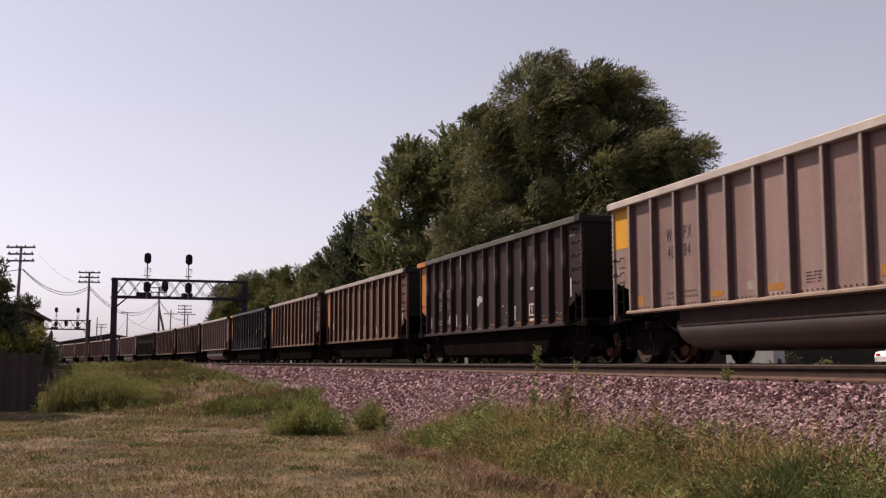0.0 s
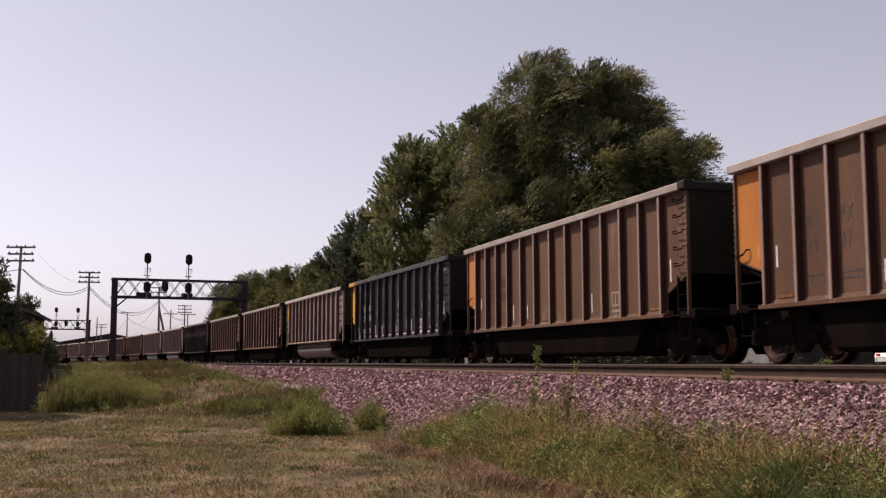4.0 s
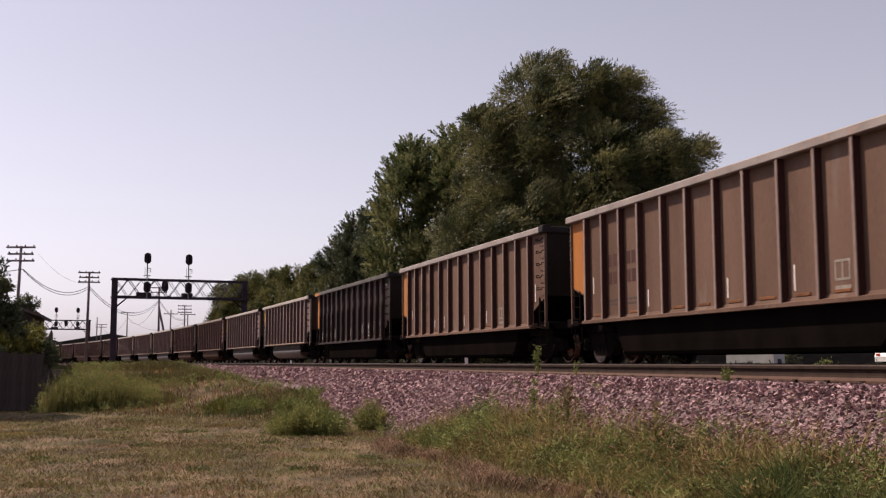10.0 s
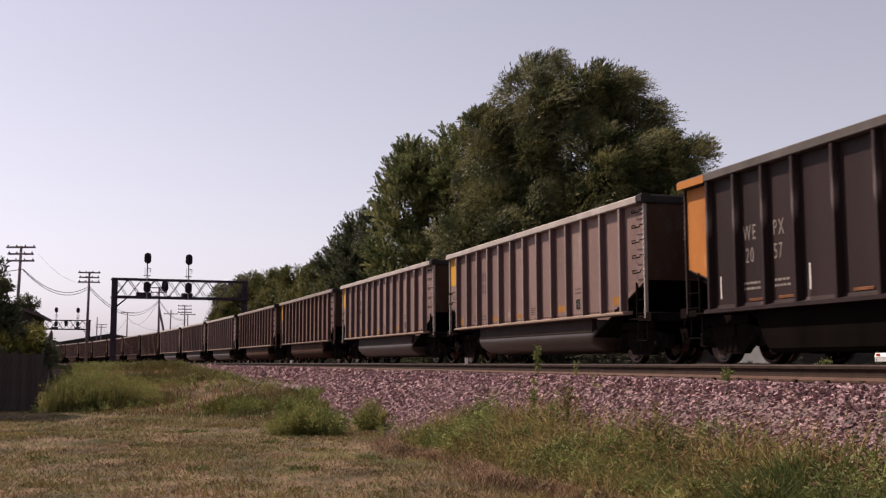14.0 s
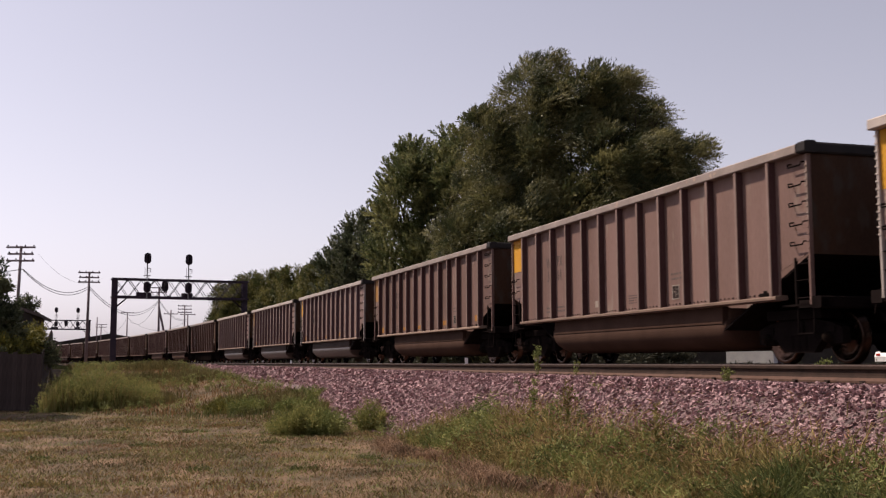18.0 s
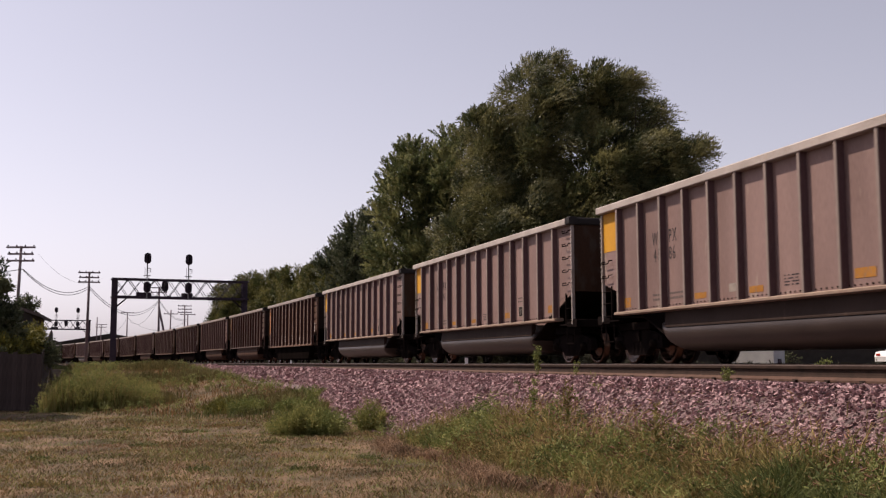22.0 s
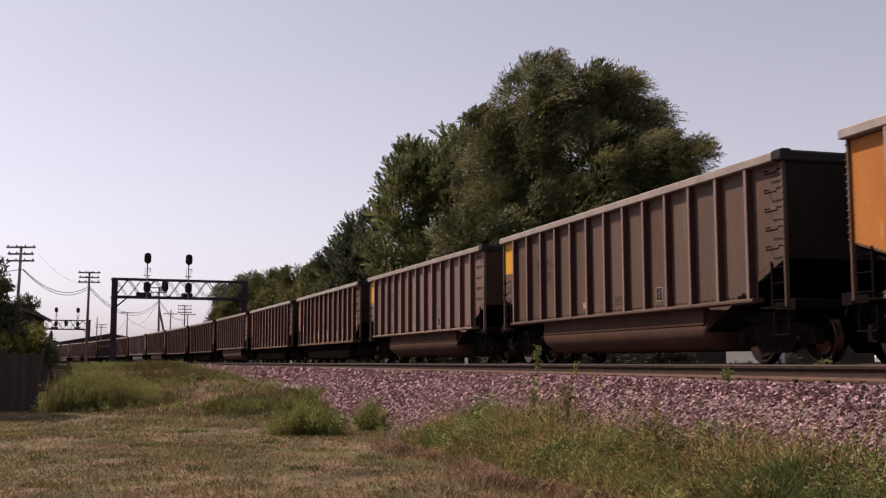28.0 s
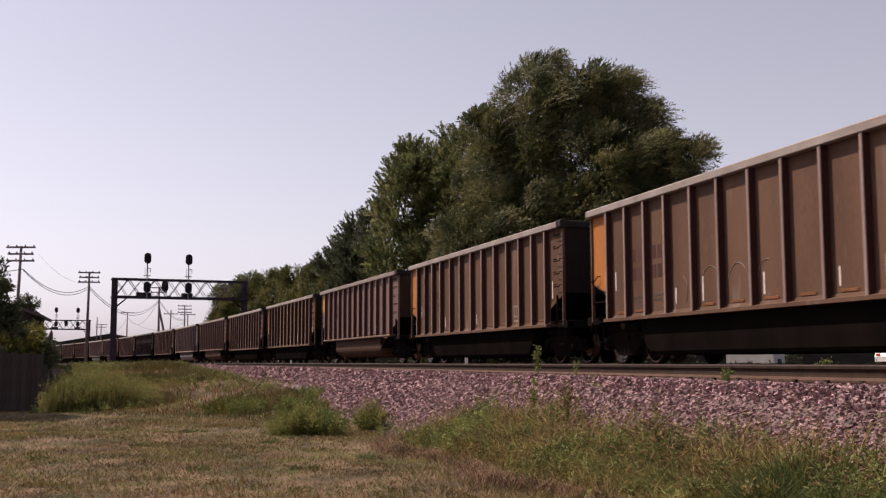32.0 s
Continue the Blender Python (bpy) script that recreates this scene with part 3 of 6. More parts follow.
    sec = [(1.42, 1.0), (1.42, 0.5), (1.41, 0.28), (1.37, 0.215), (1.28, 0.2), (-1.28, 0.2), (-1.37, 0.215), (-1.41, 0.28), (-1.42, 0.5), (-1.42, 1.0)]
    rows = [(4.75, 0.3), (4.5, 0.85), (4.35, 1.0), (-4.5, 1.0), (-4.62, 0.85), (-4.9, 0.3)]
    v, n = [], len(sec)
    for x, sc in rows:
        v += [(x, a, 1.0 - (1.0 - c) * sc) for a, c in sec]
    f = [(i * n + j, i * n + j + 1, (i + 1) * n + j + 1, (i + 1) * n + j) for i in range(len(rows) - 1) for j in range(n - 1)]
    f += [tuple(range(n - 1, -1, -1)), tuple(range((len(rows) - 1) * n, len(rows) * n))]
    b.add(v, f)
    M["flat_tub"] = b
    # corner ladder: grab irons high on the side, a stile with steps under the cut corner
    M["grab_iron"] = Kit().tube([(0.12, PANEL_Y, 0.06), (0.12, PANEL_Y + 0.085, 0.05), (0.14, PANEL_Y + 0.09, 0.0), (0.48, PANEL_Y + 0.09, 0.0), (0.50, PANEL_Y + 0.085, 0.06), (0.50, PANEL_Y, 0.07)], 0.014, 6)
    st = Kit()
    st.box(0.0, 0.055, PANEL_Y - 0.03, PANEL_Y + 0.05, 1.0, 3.56, 0.008)
    for i in range(14):
        st.box(-0.012, 0.065, PANEL_Y + 0.05, PANEL_Y + 0.062, 1.95 + i * 0.117, 1.975 + i * 0.117)
    M["corner_post"] = st
    cs = Kit().box(0.46, 0.50, PANEL_Y - 0.03, PANEL_Y + 0.02, 1.0, 1.82)
    for z in (1.12, 1.42, 1.70):
        cs.rod((0.0, PANEL_Y + 0.03, z), (0.5, PANEL_Y + 0.0, z), 0.013, 6)
    M["corner_steps"] = cs
    M["corner_bar"] = Kit().box(0.0, 1.05, PANEL_Y - 0.01, PANEL_Y + 0.02, 1.465, 1.5).tube([(-0.04, PANEL_Y + 0.03, 2.0), (0.12, PANEL_Y + 0.09, 1.985), (0.34, PANEL_Y + 0.09, 2.02), (0.42, PANEL_Y + 0.07, 2.1), (0.44, PANEL_Y + 0.0, 2.1)], 0.016, 6)
    stp = Kit().rod((0.06, 1.44, 1.0), (0.06, 1.44, 0.52), 0.016, 6).rod((0.5, 1.44, 1.0), (0.5, 1.44, 0.52), 0.016, 6).box(0.04, 0.52, 1.4, 1.48, 0.505, 0.53)
    M["sill_step"] = stp
    eg = Kit()
    for z in (2.1, 2.45, 2.8, 3.15, 3.45):
        eg.rod((0.0, 0.75, z), (0.0, 1.4, z), 0.013, 6)
    for y in (0.75, 1.4):
        eg.box(-0.01, 0.06, y - 0.02, y + 0.02, 1.95, 3.5)
    M["end_ladder"] = eg
    cp = Kit().box(0.0, 0.62, -0.11, 0.11, 0.76, 0.96, 0.03).box(0.5, 0.87, -0.2, 0.12, 0.72, 1.0, 0.05).rod((0.1, -0.3, 0.9), (0.45, -0.34, 0.6), 0.03, 8).rod((0.45, -0.34, 0.6), (0.8, -0.3, 0.45), 0.03, 8)
    M["coupler"] = cp
    M["cut_lever"] = Kit().rod((0.2, 0.15, 0.98), (0.2, 1.35, 1.0), 0.014, 6).rod((0.2, 1.35, 1.0), (0.24, 1.38, 0.78), 0.014, 6)
    # truck
    sf = Kit()
    pts = [(-1.22, 0.36), (-1.2, 0.62), (-0.95, 0.70), (-0.5, 0.78), (-0.3, 0.84), (0.3, 0.84), (0.5, 0.78), (0.95, 0.70), (1.2, 0.62), (1.22, 0.36), (1.04, 0.34), (0.7, 0.45), (0.42, 0.2), (-0.42, 0.2), (-0.7, 0.45), (-1.04, 0.34)]
    sf.prism(pts, 0.94, 1.1, "y")
    for x in AXLES:
        sf.turn([(0.1, 0.18), (0.13, 0.14), (0.13, 0.0)], (x, 0.94, WHEEL_R), "y", 12)
        sf.box(x - 0.16, x + 0.16, 0.93, 1.13, 0.52, 0.66, 0.02)
    for x in (-0.2, 0.0, 0.2):
        sf.rod((x, 1.06, 0.26), (x, 1.06, 0.52), 0.075, 10)
    M["side_frame"] = sf
    M["bearing_cap"] = Kit().turn([(0.0, 1.235), (0.055, 1.23), (0.085, 1.205), (0.098, 1.16), (0.098, 1.10)], (0, 0, 0), "y", 14)
    M["truck_bolster"] = Kit().box(-0.2, 0.2, -1.15, 1.15, 0.5, 0.76, 0.04)
    M["brake_beam"] = Kit().rod((-0.35, -0.8, 0.42), (-0.35, 0.8, 0.42), 0.04, 8).rod((0.35, -0.8, 0.42), (0.35, 0.8, 0.42), 0.04, 8)
    M["axle"] = Kit().rod((0, -0.98, 0), (0, 0.98, 0), 0.075, 12)
    for sd in (-1, 1):
        w = Kit()
        y0 = sd * 0.71
        prof = [(0.1, 0.10), (0.15, 0.10), (0.18, 0.03), (0.34, 0.02), (0.385, 0.075), (WHEEL_R - 0.012, 0.08), (WHEEL_R, 0.065), (WHEEL_R + 0.004, -0.03), (WHEEL_R + 0.028, -0.045), (WHEEL_R + 0.024, -0.07), (0.385, -0.07), (0.33, -0.02), (0.16, -0.03), (0.1, -0.08)]
        w.turn([(a, c * sd) for a, c in prof], (0, y0, 0), "y", 22)
        # chalk and casting marks
        w.box(0.2, 0.3, y0 + sd * 0.028, y0 + sd * 0.034, -0.03, 0.03)
        M["wheel_%s" % ("l" if sd > 0 else "r")] = w
    return M


KITS = wagon_meshes()
SHARED = {}


def shared(key, material, smooth=False):
    k = (key, material.name)
    if k not in SHARED:
        SHARED[k] = KITS[key].mesh(key, material, smooth)
    return SHARED[k]


MIRROR = Matrix.Rotation(math.pi, 4, "Z")
LOOKS = {
    "silver": ("dusty silver coal wagon with a yellow corner panel", True),
    "tan": ("dust-brown coal wagon with a rounded tub and yellow corner panel", True),
    "umber": ("sooty umber coal wagon with a rounded tub and amber panel", True),
    "brown": ("grimy brown coal wagon with an orange corner panel", False),
    "dark": ("faded black coal wagon with an orange corner panel", False),
    "black": ("worn black coal wagon with an amber panel and white rub marks", False),
}


def build_truck(wagon, x):
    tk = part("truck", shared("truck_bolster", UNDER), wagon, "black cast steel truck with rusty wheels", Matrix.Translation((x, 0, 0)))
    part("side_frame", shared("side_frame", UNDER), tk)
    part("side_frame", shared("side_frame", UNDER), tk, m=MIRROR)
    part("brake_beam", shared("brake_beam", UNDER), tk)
    for a in AXLES:
        for m in (Matrix.Translation((a, 0, WHEEL_R)), Matrix.Translation((a, 0, WHEEL_R)) @ MIRROR):
            part("bearing_cap", shared("bearing_cap", BEARING, True), tk, "greasy metal bearing cap", m)
    sets = []
    for a in AXLES:
        m = Matrix.Translation((a, 0, WHEEL_R))
        for key in ("axle", "wheel_l", "wheel_r"):
            ob = part("axle" if key == "axle" else "wheel", shared(key, UNDER if key == "axle" else WHEEL_RUST, key != "axle"), tk, m=m)
            sets.append((ob, a))
    return sets


def build_wagon(j, look_key, number):
    label, tub = LOOKS[look_key]
    w = thing("coal_wagon", label, "wagon", group="wagons of the coal train")
    paint, chord = PAINT[look_key], CHORD[look_key]
    if look_key == "brown" and not 5 < j < 16:
        paint = RUSSET
    ribs = RIBS_OF[tub]
    wheels = []
    for m in (None, MIRROR):
        part("side_panel", shared("side_panel", paint), w, m=m)
        part("top_chord", shared("top_chord", chord), w, "rubbed bright top chord" if tub else "", m)
        if tub:
            part("side_sill", shared("side_ledge", SILL_DUST if look_key == "silver" or number == "4265" else paint if look_key == "umber" else SILL_BROWN), w, "dusty ledge along the side", m)
        else:
            part("side_sill", shared("side_sill", paint), w, m=m)
        if tub:
            tagged(part("rivet_row", shared("rivet_row", UNDER), w, m=m), kind="stuff")
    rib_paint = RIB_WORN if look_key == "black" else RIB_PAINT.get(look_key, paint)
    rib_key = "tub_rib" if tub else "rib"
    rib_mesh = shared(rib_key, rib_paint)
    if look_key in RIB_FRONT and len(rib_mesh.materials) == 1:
        # painted light: the outer face takes the sunlit tone, the flanks stay shaded
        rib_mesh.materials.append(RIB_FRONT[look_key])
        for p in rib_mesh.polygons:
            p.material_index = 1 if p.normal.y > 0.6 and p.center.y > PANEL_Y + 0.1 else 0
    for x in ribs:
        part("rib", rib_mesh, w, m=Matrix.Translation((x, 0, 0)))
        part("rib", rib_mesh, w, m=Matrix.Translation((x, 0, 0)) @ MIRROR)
    for e in (1, -1):
        turn = Matrix.Translation((e * (HALF - 0.1), 0, 0)) @ (MIRROR if e < 0 else Matrix.Identity(4))
        rusty = look_key in ("silver", "tan")
        part("end_wall", shared("end_wall", RUSTY_END if rusty else DARK_END), w, "rust-stained end wall" if rusty else "dark end wall with its shade painted in", turn)
        part("end_chord", shared("end_chord", RIM_DARK), w, "dark rounded rim of the end wall", turn)
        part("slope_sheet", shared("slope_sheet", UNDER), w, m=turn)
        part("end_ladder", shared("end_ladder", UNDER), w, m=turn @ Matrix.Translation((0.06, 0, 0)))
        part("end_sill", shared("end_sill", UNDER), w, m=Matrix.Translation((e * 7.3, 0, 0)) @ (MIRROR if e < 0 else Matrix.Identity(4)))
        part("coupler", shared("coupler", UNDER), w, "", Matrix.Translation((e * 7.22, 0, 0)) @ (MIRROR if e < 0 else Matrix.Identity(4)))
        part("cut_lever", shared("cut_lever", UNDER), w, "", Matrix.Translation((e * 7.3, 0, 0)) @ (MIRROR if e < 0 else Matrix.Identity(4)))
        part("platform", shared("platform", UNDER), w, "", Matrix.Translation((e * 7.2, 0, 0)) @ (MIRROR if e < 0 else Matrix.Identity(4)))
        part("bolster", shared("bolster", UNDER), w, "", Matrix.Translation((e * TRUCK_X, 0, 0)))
    for s in (1, -1):
        if "rim_cap%d" % s not in KITS:
            KITS["rim_cap%d" % s] = Kit().add([(a, s * b, c) for a, b, c in KITS["rim_cap"].v], KITS["rim_cap"].f)
        part("rim_cap", shared("rim_cap%d" % s, RIM_DARK), w, "dark rounded corner of the rim")
    part("floor_sheet", shared("floor_sheet", UNDER), w)
    part("centre_sill", shared("centre_sill", UNDER), w)
    if tub:
        part("tub", shared("round_tub", TUB_GREY if look_key == "silver" else TUB_TAN, True), w, "rounded dust-grey tub between the trucks" if look_key == "silver" else "rounded dust-brown tub between the trucks")
        for m in (None, MIRROR):
            part("tub_apron", shared("tub_apron", APRON_GREY if look_key == "silver" else TUB_TAN), w, "flat dusty apron above the tub", m)
    else:
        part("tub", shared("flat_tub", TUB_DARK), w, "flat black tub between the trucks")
    # four corners; the mirror keeps the stiles at the wagon's ends
    for e in (1, -1):
        for s in (1, -1):
            key = "corner_%d%d" % (e, s)
            bar = e > 0 and not tub and j in (1, 2, 3, 4, 19, 20)
            for name in ("corner_post", "corner_bar" if bar else "corner_steps", "grab_iron", "sill_step"):
                k2 = name + key
                if k2 not in KITS:
                    src = KITS[name]
                    kk = Kit()
                    kk.add([(-e * a, s * b, c) for a, b, c in src.v], src.f)
                    KITS[k2] = kk
                mt = (chord if look_key == "silver" else paint) if name == "corner_post" else UNDER
                zs = [0.0]
                if name == "grab_iron":
                    zs = (2.02, 2.36) if e > 0 and s > 0 and tub else () if e > 0 and s > 0 else (2.02, 2.36, 2.70, 3.04, 3.38)
                for z in zs:
                    part(name, shared(k2, mt), w, m=Matrix.Translation((e * (HALF - 0.06), 0, z)))
    wheels += build_truck(w, TRUCK_X)
    wheels += build_truck(w, -TRUCK_X)
    signs(w, tub, look_key, number, j)
    return w, wheels


def decal(w, name, material, boxes, label=""):
    k = Kit()
    for x0, x1, z0, z1 in boxes:
        k.box(x0, x1, PANEL_Y + 0.001, PANEL_Y + 0.005, z0, z1)
    ob = part(name, k.mesh(name, material), w, label)
    if len(boxes) > 2:
        tagged(ob, kind="stuff")


def signs(w, tub, look_key, number, j):
    rng = random.Random(100 + j)
    R = RIBS_OF[tub]
    y = PANEL_Y + 0.004
    ink = LETTER_FADED if number == "2057" else LETTER_DULL if number == "2213" else LETTER_GREY if look_key in ("tan", "brown") else LETTER_DARK if look_key in ("silver", "tan", "umber", "brown") else LETTER_PALE
    # corner panel
    if tub:
        decal(w, "corner_panel", FADED_YELLOW if number == "4265" else YELLOW, [(R[0] + 0.085, HALF - 0.1, 2.65, 3.57)], "yellow square corner panel")
    else:
        pts = [(HALF - 0.1, 1.93), (HALF - 1.0, 1.66), (HALF - 1.0, 3.545), (HALF - 0.1, 3.545)]
        part("corner_panel", Kit().prism(pts, PANEL_Y + 0.001, PANEL_Y + 0.006, "y").mesh("corner_panel", YELLOW if look_key == "black" else ORANGE), w, "amber corner panel" if look_key == "black" else "faded orange corner panel")
        k = Kit()
        k.box(HALF - 1.07, HALF + 0.004, RIB_Y + 0.02, RIB_Y + 0.025, 3.565, TOP_Z - 0.02)
        if look_key in ("dark", "black"):
            part("chord_end", k.mesh("chord_end", YELLOW if look_key == "black" else ORANGE), w, "painted end of the top chord")
    k = Kit()
    xl, xr = (R[1] - 0.45, R[2] - 0.17) if tub else (R[1] - 0.12, R[2] - 0.15)
    zt, zn = (2.57, 2.2) if tub else (2.28, 1.86)
    if number:
        for text, x, z in (("WE", xl, zt), ("PX", xr, zt), (number[:2], xl - 0.06, zn), (number[2:], xr, zn)):
            for ch in text:
                part("letter", letters(Kit(), ch, x, z, 0.4, y, 0.62).mesh("letter", ink), w)
                x -= (GLYPH[ch][2] + 0.16) * 0.4 * 0.62
    else:
        for z in (zt, zn):
            for x in (xl, xr):
                for i in range(2):
                    part("faded_mark", Kit().box(x - i * 0.26 - 0.2, x - i * 0.26, y - 0.003, y, z, z + 0.29).mesh("faded_mark", RIB_PAINT[look_key] if look_key in RIB_PAINT else LETTER_FADED), w)
    if look_key == "black" or number == "2213":
        rub_marks(w, j, 9 if look_key == "black" else 11)
    if number == "2057":
        # chalk scrawls on the last panels
        for i, (x, z, dx, dz) in enumerate([(R[8] - 0.22, 1.28, -0.3, 0.55), (R[8] - 0.78, 1.3, 0.22, 0.5), (R[8] - 0.3, 1.36, -0.4, 0.16), (R[9] - 0.3, 1.3, -0.28, 0.5), (R[9] - 0.62, 1.32, 0.2, 0.42), (R[9] - 0.3, 1.72, -0.3, 0.12), (R[10] - 0.25, 1.78, -0.42, 0.05), (R[10] - 0.24, 1.4, 0.02, 0.42), (R[10] - 0.7, 1.36, 0.0, 0.4), (R[11] - 0.3, 1.6, -0.1, 0.3), (R[11] - 0.5, 1.6, -0.12, 0.26), (R[11] - 0.3, 1.75, -0.35, 0.02)]):
            part("chalk_mark", Kit().tube([(x, y, z), (x + dx * 0.5 + 0.02, y, z + dz * 0.5), (x + dx, y, z + dz)], 0.008, 5).mesh("chalk_mark", WORN_PALE), w, "pale chalk scrawl")
    if j == 19:
        for x, z, a, c, t0, t1 in ((R[4] - 0.55, 1.42, 0.42, 0.5, 0.3, 2.6), (R[5] - 0.5, 1.35, 0.4, 0.55, 0.5, 2.9), (R[6] - 0.35, 1.5, 0.3, 0.38, 0.2, 1.9), (R[3] - 0.5, 1.5, 0.25, 0.3, 1.9, 4.0)):
            pts = [(x + a * math.cos(t0 + (t1 - t0) * q / 8), y, z + c * math.sin(t0 + (t1 - t0) * q / 8)) for q in range(9)]
            part("chalk_mark", Kit().tube(pts, 0.007, 5).mesh("chalk_mark", LETTER_FADED), w, "faint curling chalk scrawl")
    # small data lines under the number
    lines = []
    for z in (1.36, 1.46):
        for x0 in (xl + 0.02, xr):
            x = x0
            while x > x0 - 0.48:
                q = rng.uniform(0.05, 0.12)
                lines.append((x - q, x, z, z + 0.045))
                x -= q + 0.03
    decal(w, "data_stencil", STENCIL_FAINT if tub else ink, lines)
    # consolidated stencil: a framed dark plate
    px = R[8] - 0.47 if look_key in ("tan", "umber") and number != "4265" else R[9] - 0.49
    if tub:
        decal(w, "stencil_field", DARK_END, [(px - 0.13, px + 0.13, 1.36, 1.62)])
        k = Kit()
        for x0, x1, z0, z1 in [(-0.15, 0.15, 1.34, 1.36), (-0.15, 0.15, 1.62, 1.64), (-0.15, -0.13, 1.36, 1.62), (0.13, 0.15, 1.36, 1.62), (-0.004, 0.004, 1.4, 1.6), (-0.1, -0.03, 1.44, 1.45), (0.03, 0.1, 1.5, 1.51), (-0.1, -0.04, 1.55, 1.56)]:
            k.box(px + x0, px + x1, PANEL_Y + 0.005, PANEL_Y + 0.009, z0, z1)
        part("stencil_frame", k.mesh("stencil_frame", LETTER_DULL), w, "dull white frame of the stencil plate")
        for z in (1.86, 1.76):
            decal(w, "stencil_line", STENCIL_FAINT, [(px - 0.24 + q * 0.12, px - 0.24 + q * 0.12 + rng.uniform(0.05, 0.1), z, z + 0.035) for q in range(4)])
        pts = [(R[0] - 0.42, R[0] - 0.1, 1.28, 1.50), (R[3] - 0.66, R[3] - 0.2, 1.30, 1.42), (R[5] - 0.66, R[5] - 0.2, 1.30, 1.42), (R[8] - 0.72, R[8] - 0.2, 1.34, 1.50), (R[12] + 0.22, R[12] + 0.62, 1.36, 1.56)]
        if look_key == "silver" or number == "4265" or (number != "3864" and rng.random() < 0.3):
            for i, q in enumerate(pts):
                decal(w, "orange_patch", PATCH, [q])
        qx = R[4] - 0.62
        decal(w, "paper_card", LETTER_DULL, [(qx - 0.12, qx + 0.12, 1.36, 1.52)], "small pale card")
        decal(w, "retainer_box", UNDER, [(R[12] + 0.2, R[12] + 0.55, 1.2, 1.27), (R[12] + 0.3, R[12] + 0.42, 1.24, 1.31)])
        decal(w, "data_block", ink, [(R[6] - 0.3 - q * 0.11 - 0.08 * rng.random() - 0.03, R[6] - 0.3 - q * 0.11, 1.36 + i * 0.055, 1.38 + i * 0.055) for i in range(4) for q in range(4)])
    else:
        decal(w, "stencil_plate", LETTER_PALE if look_key in ("dark", "black") else LETTER_DULL, [(px - 0.2, px + 0.2, 1.34, 1.38), (px - 0.2, px + 0.2, 1.64, 1.68), (px - 0.2, px - 0.16, 1.38, 1.64), (px + 0.16, px + 0.2, 1.38, 1.64), (px - 0.02, px + 0.02, 1.38, 1.64), (px - 0.2, px + 0.2, 1.2, 1.26)], "pale frame of the stencil plate")
        for i in (0, 3, 4, 6, 8):
            if rng.random() < 0.75:
                h = rng.uniform(0.3, 0.5)
                z = 1.7 if i == 0 and look_key == "brown" else 1.25
                decal(w, "reflector_strip", REFLECTOR, [(R[i] - 0.27, R[i] - 0.23, z, z + h)], "white upright strip")
        for i in range(12):
            if look_key in ("black",) or rng.random() < 0.5:
                a = rng.uniform(0.68, 0.78)
                part("sill_patch", Kit().box(R[i] - a, R[i] - 0.28, PANEL_Y + 0.001, PANEL_Y + 0.014, 1.145, 1.2, 0.006).mesh("sill_patch", LETTER_PALE if look_key == "black" else RUST_PATCH), w)
        marks = []
        for i in range(7):
            q = rng.uniform(0.03, 0.1)
            x = R[11] - 0.25 - rng.uniform(0, 0.5)
            marks.append((x - q, x, 1.28 + i * 0.05, 1.30 + i * 0.05))
        decal(w, "data_block", ink, marks)
        q = R[12] + (0.12 if number == "2057" else -0.28)
        decal(w, "reflector_strip", REFLECTOR, [(q, q + 0.045, 1.72, 2.2)], "white upright strip")
        if look_key in ("dark", "black") and number:
            x = R[12] - 0.22
            for ch in number:
                part("letter", letters(Kit(), ch, x, 3.28, 0.2, y, 0.8).mesh("letter", ink), w)
                x -= (GLYPH[ch][2] + 0.16) * 0.2 * 0.8


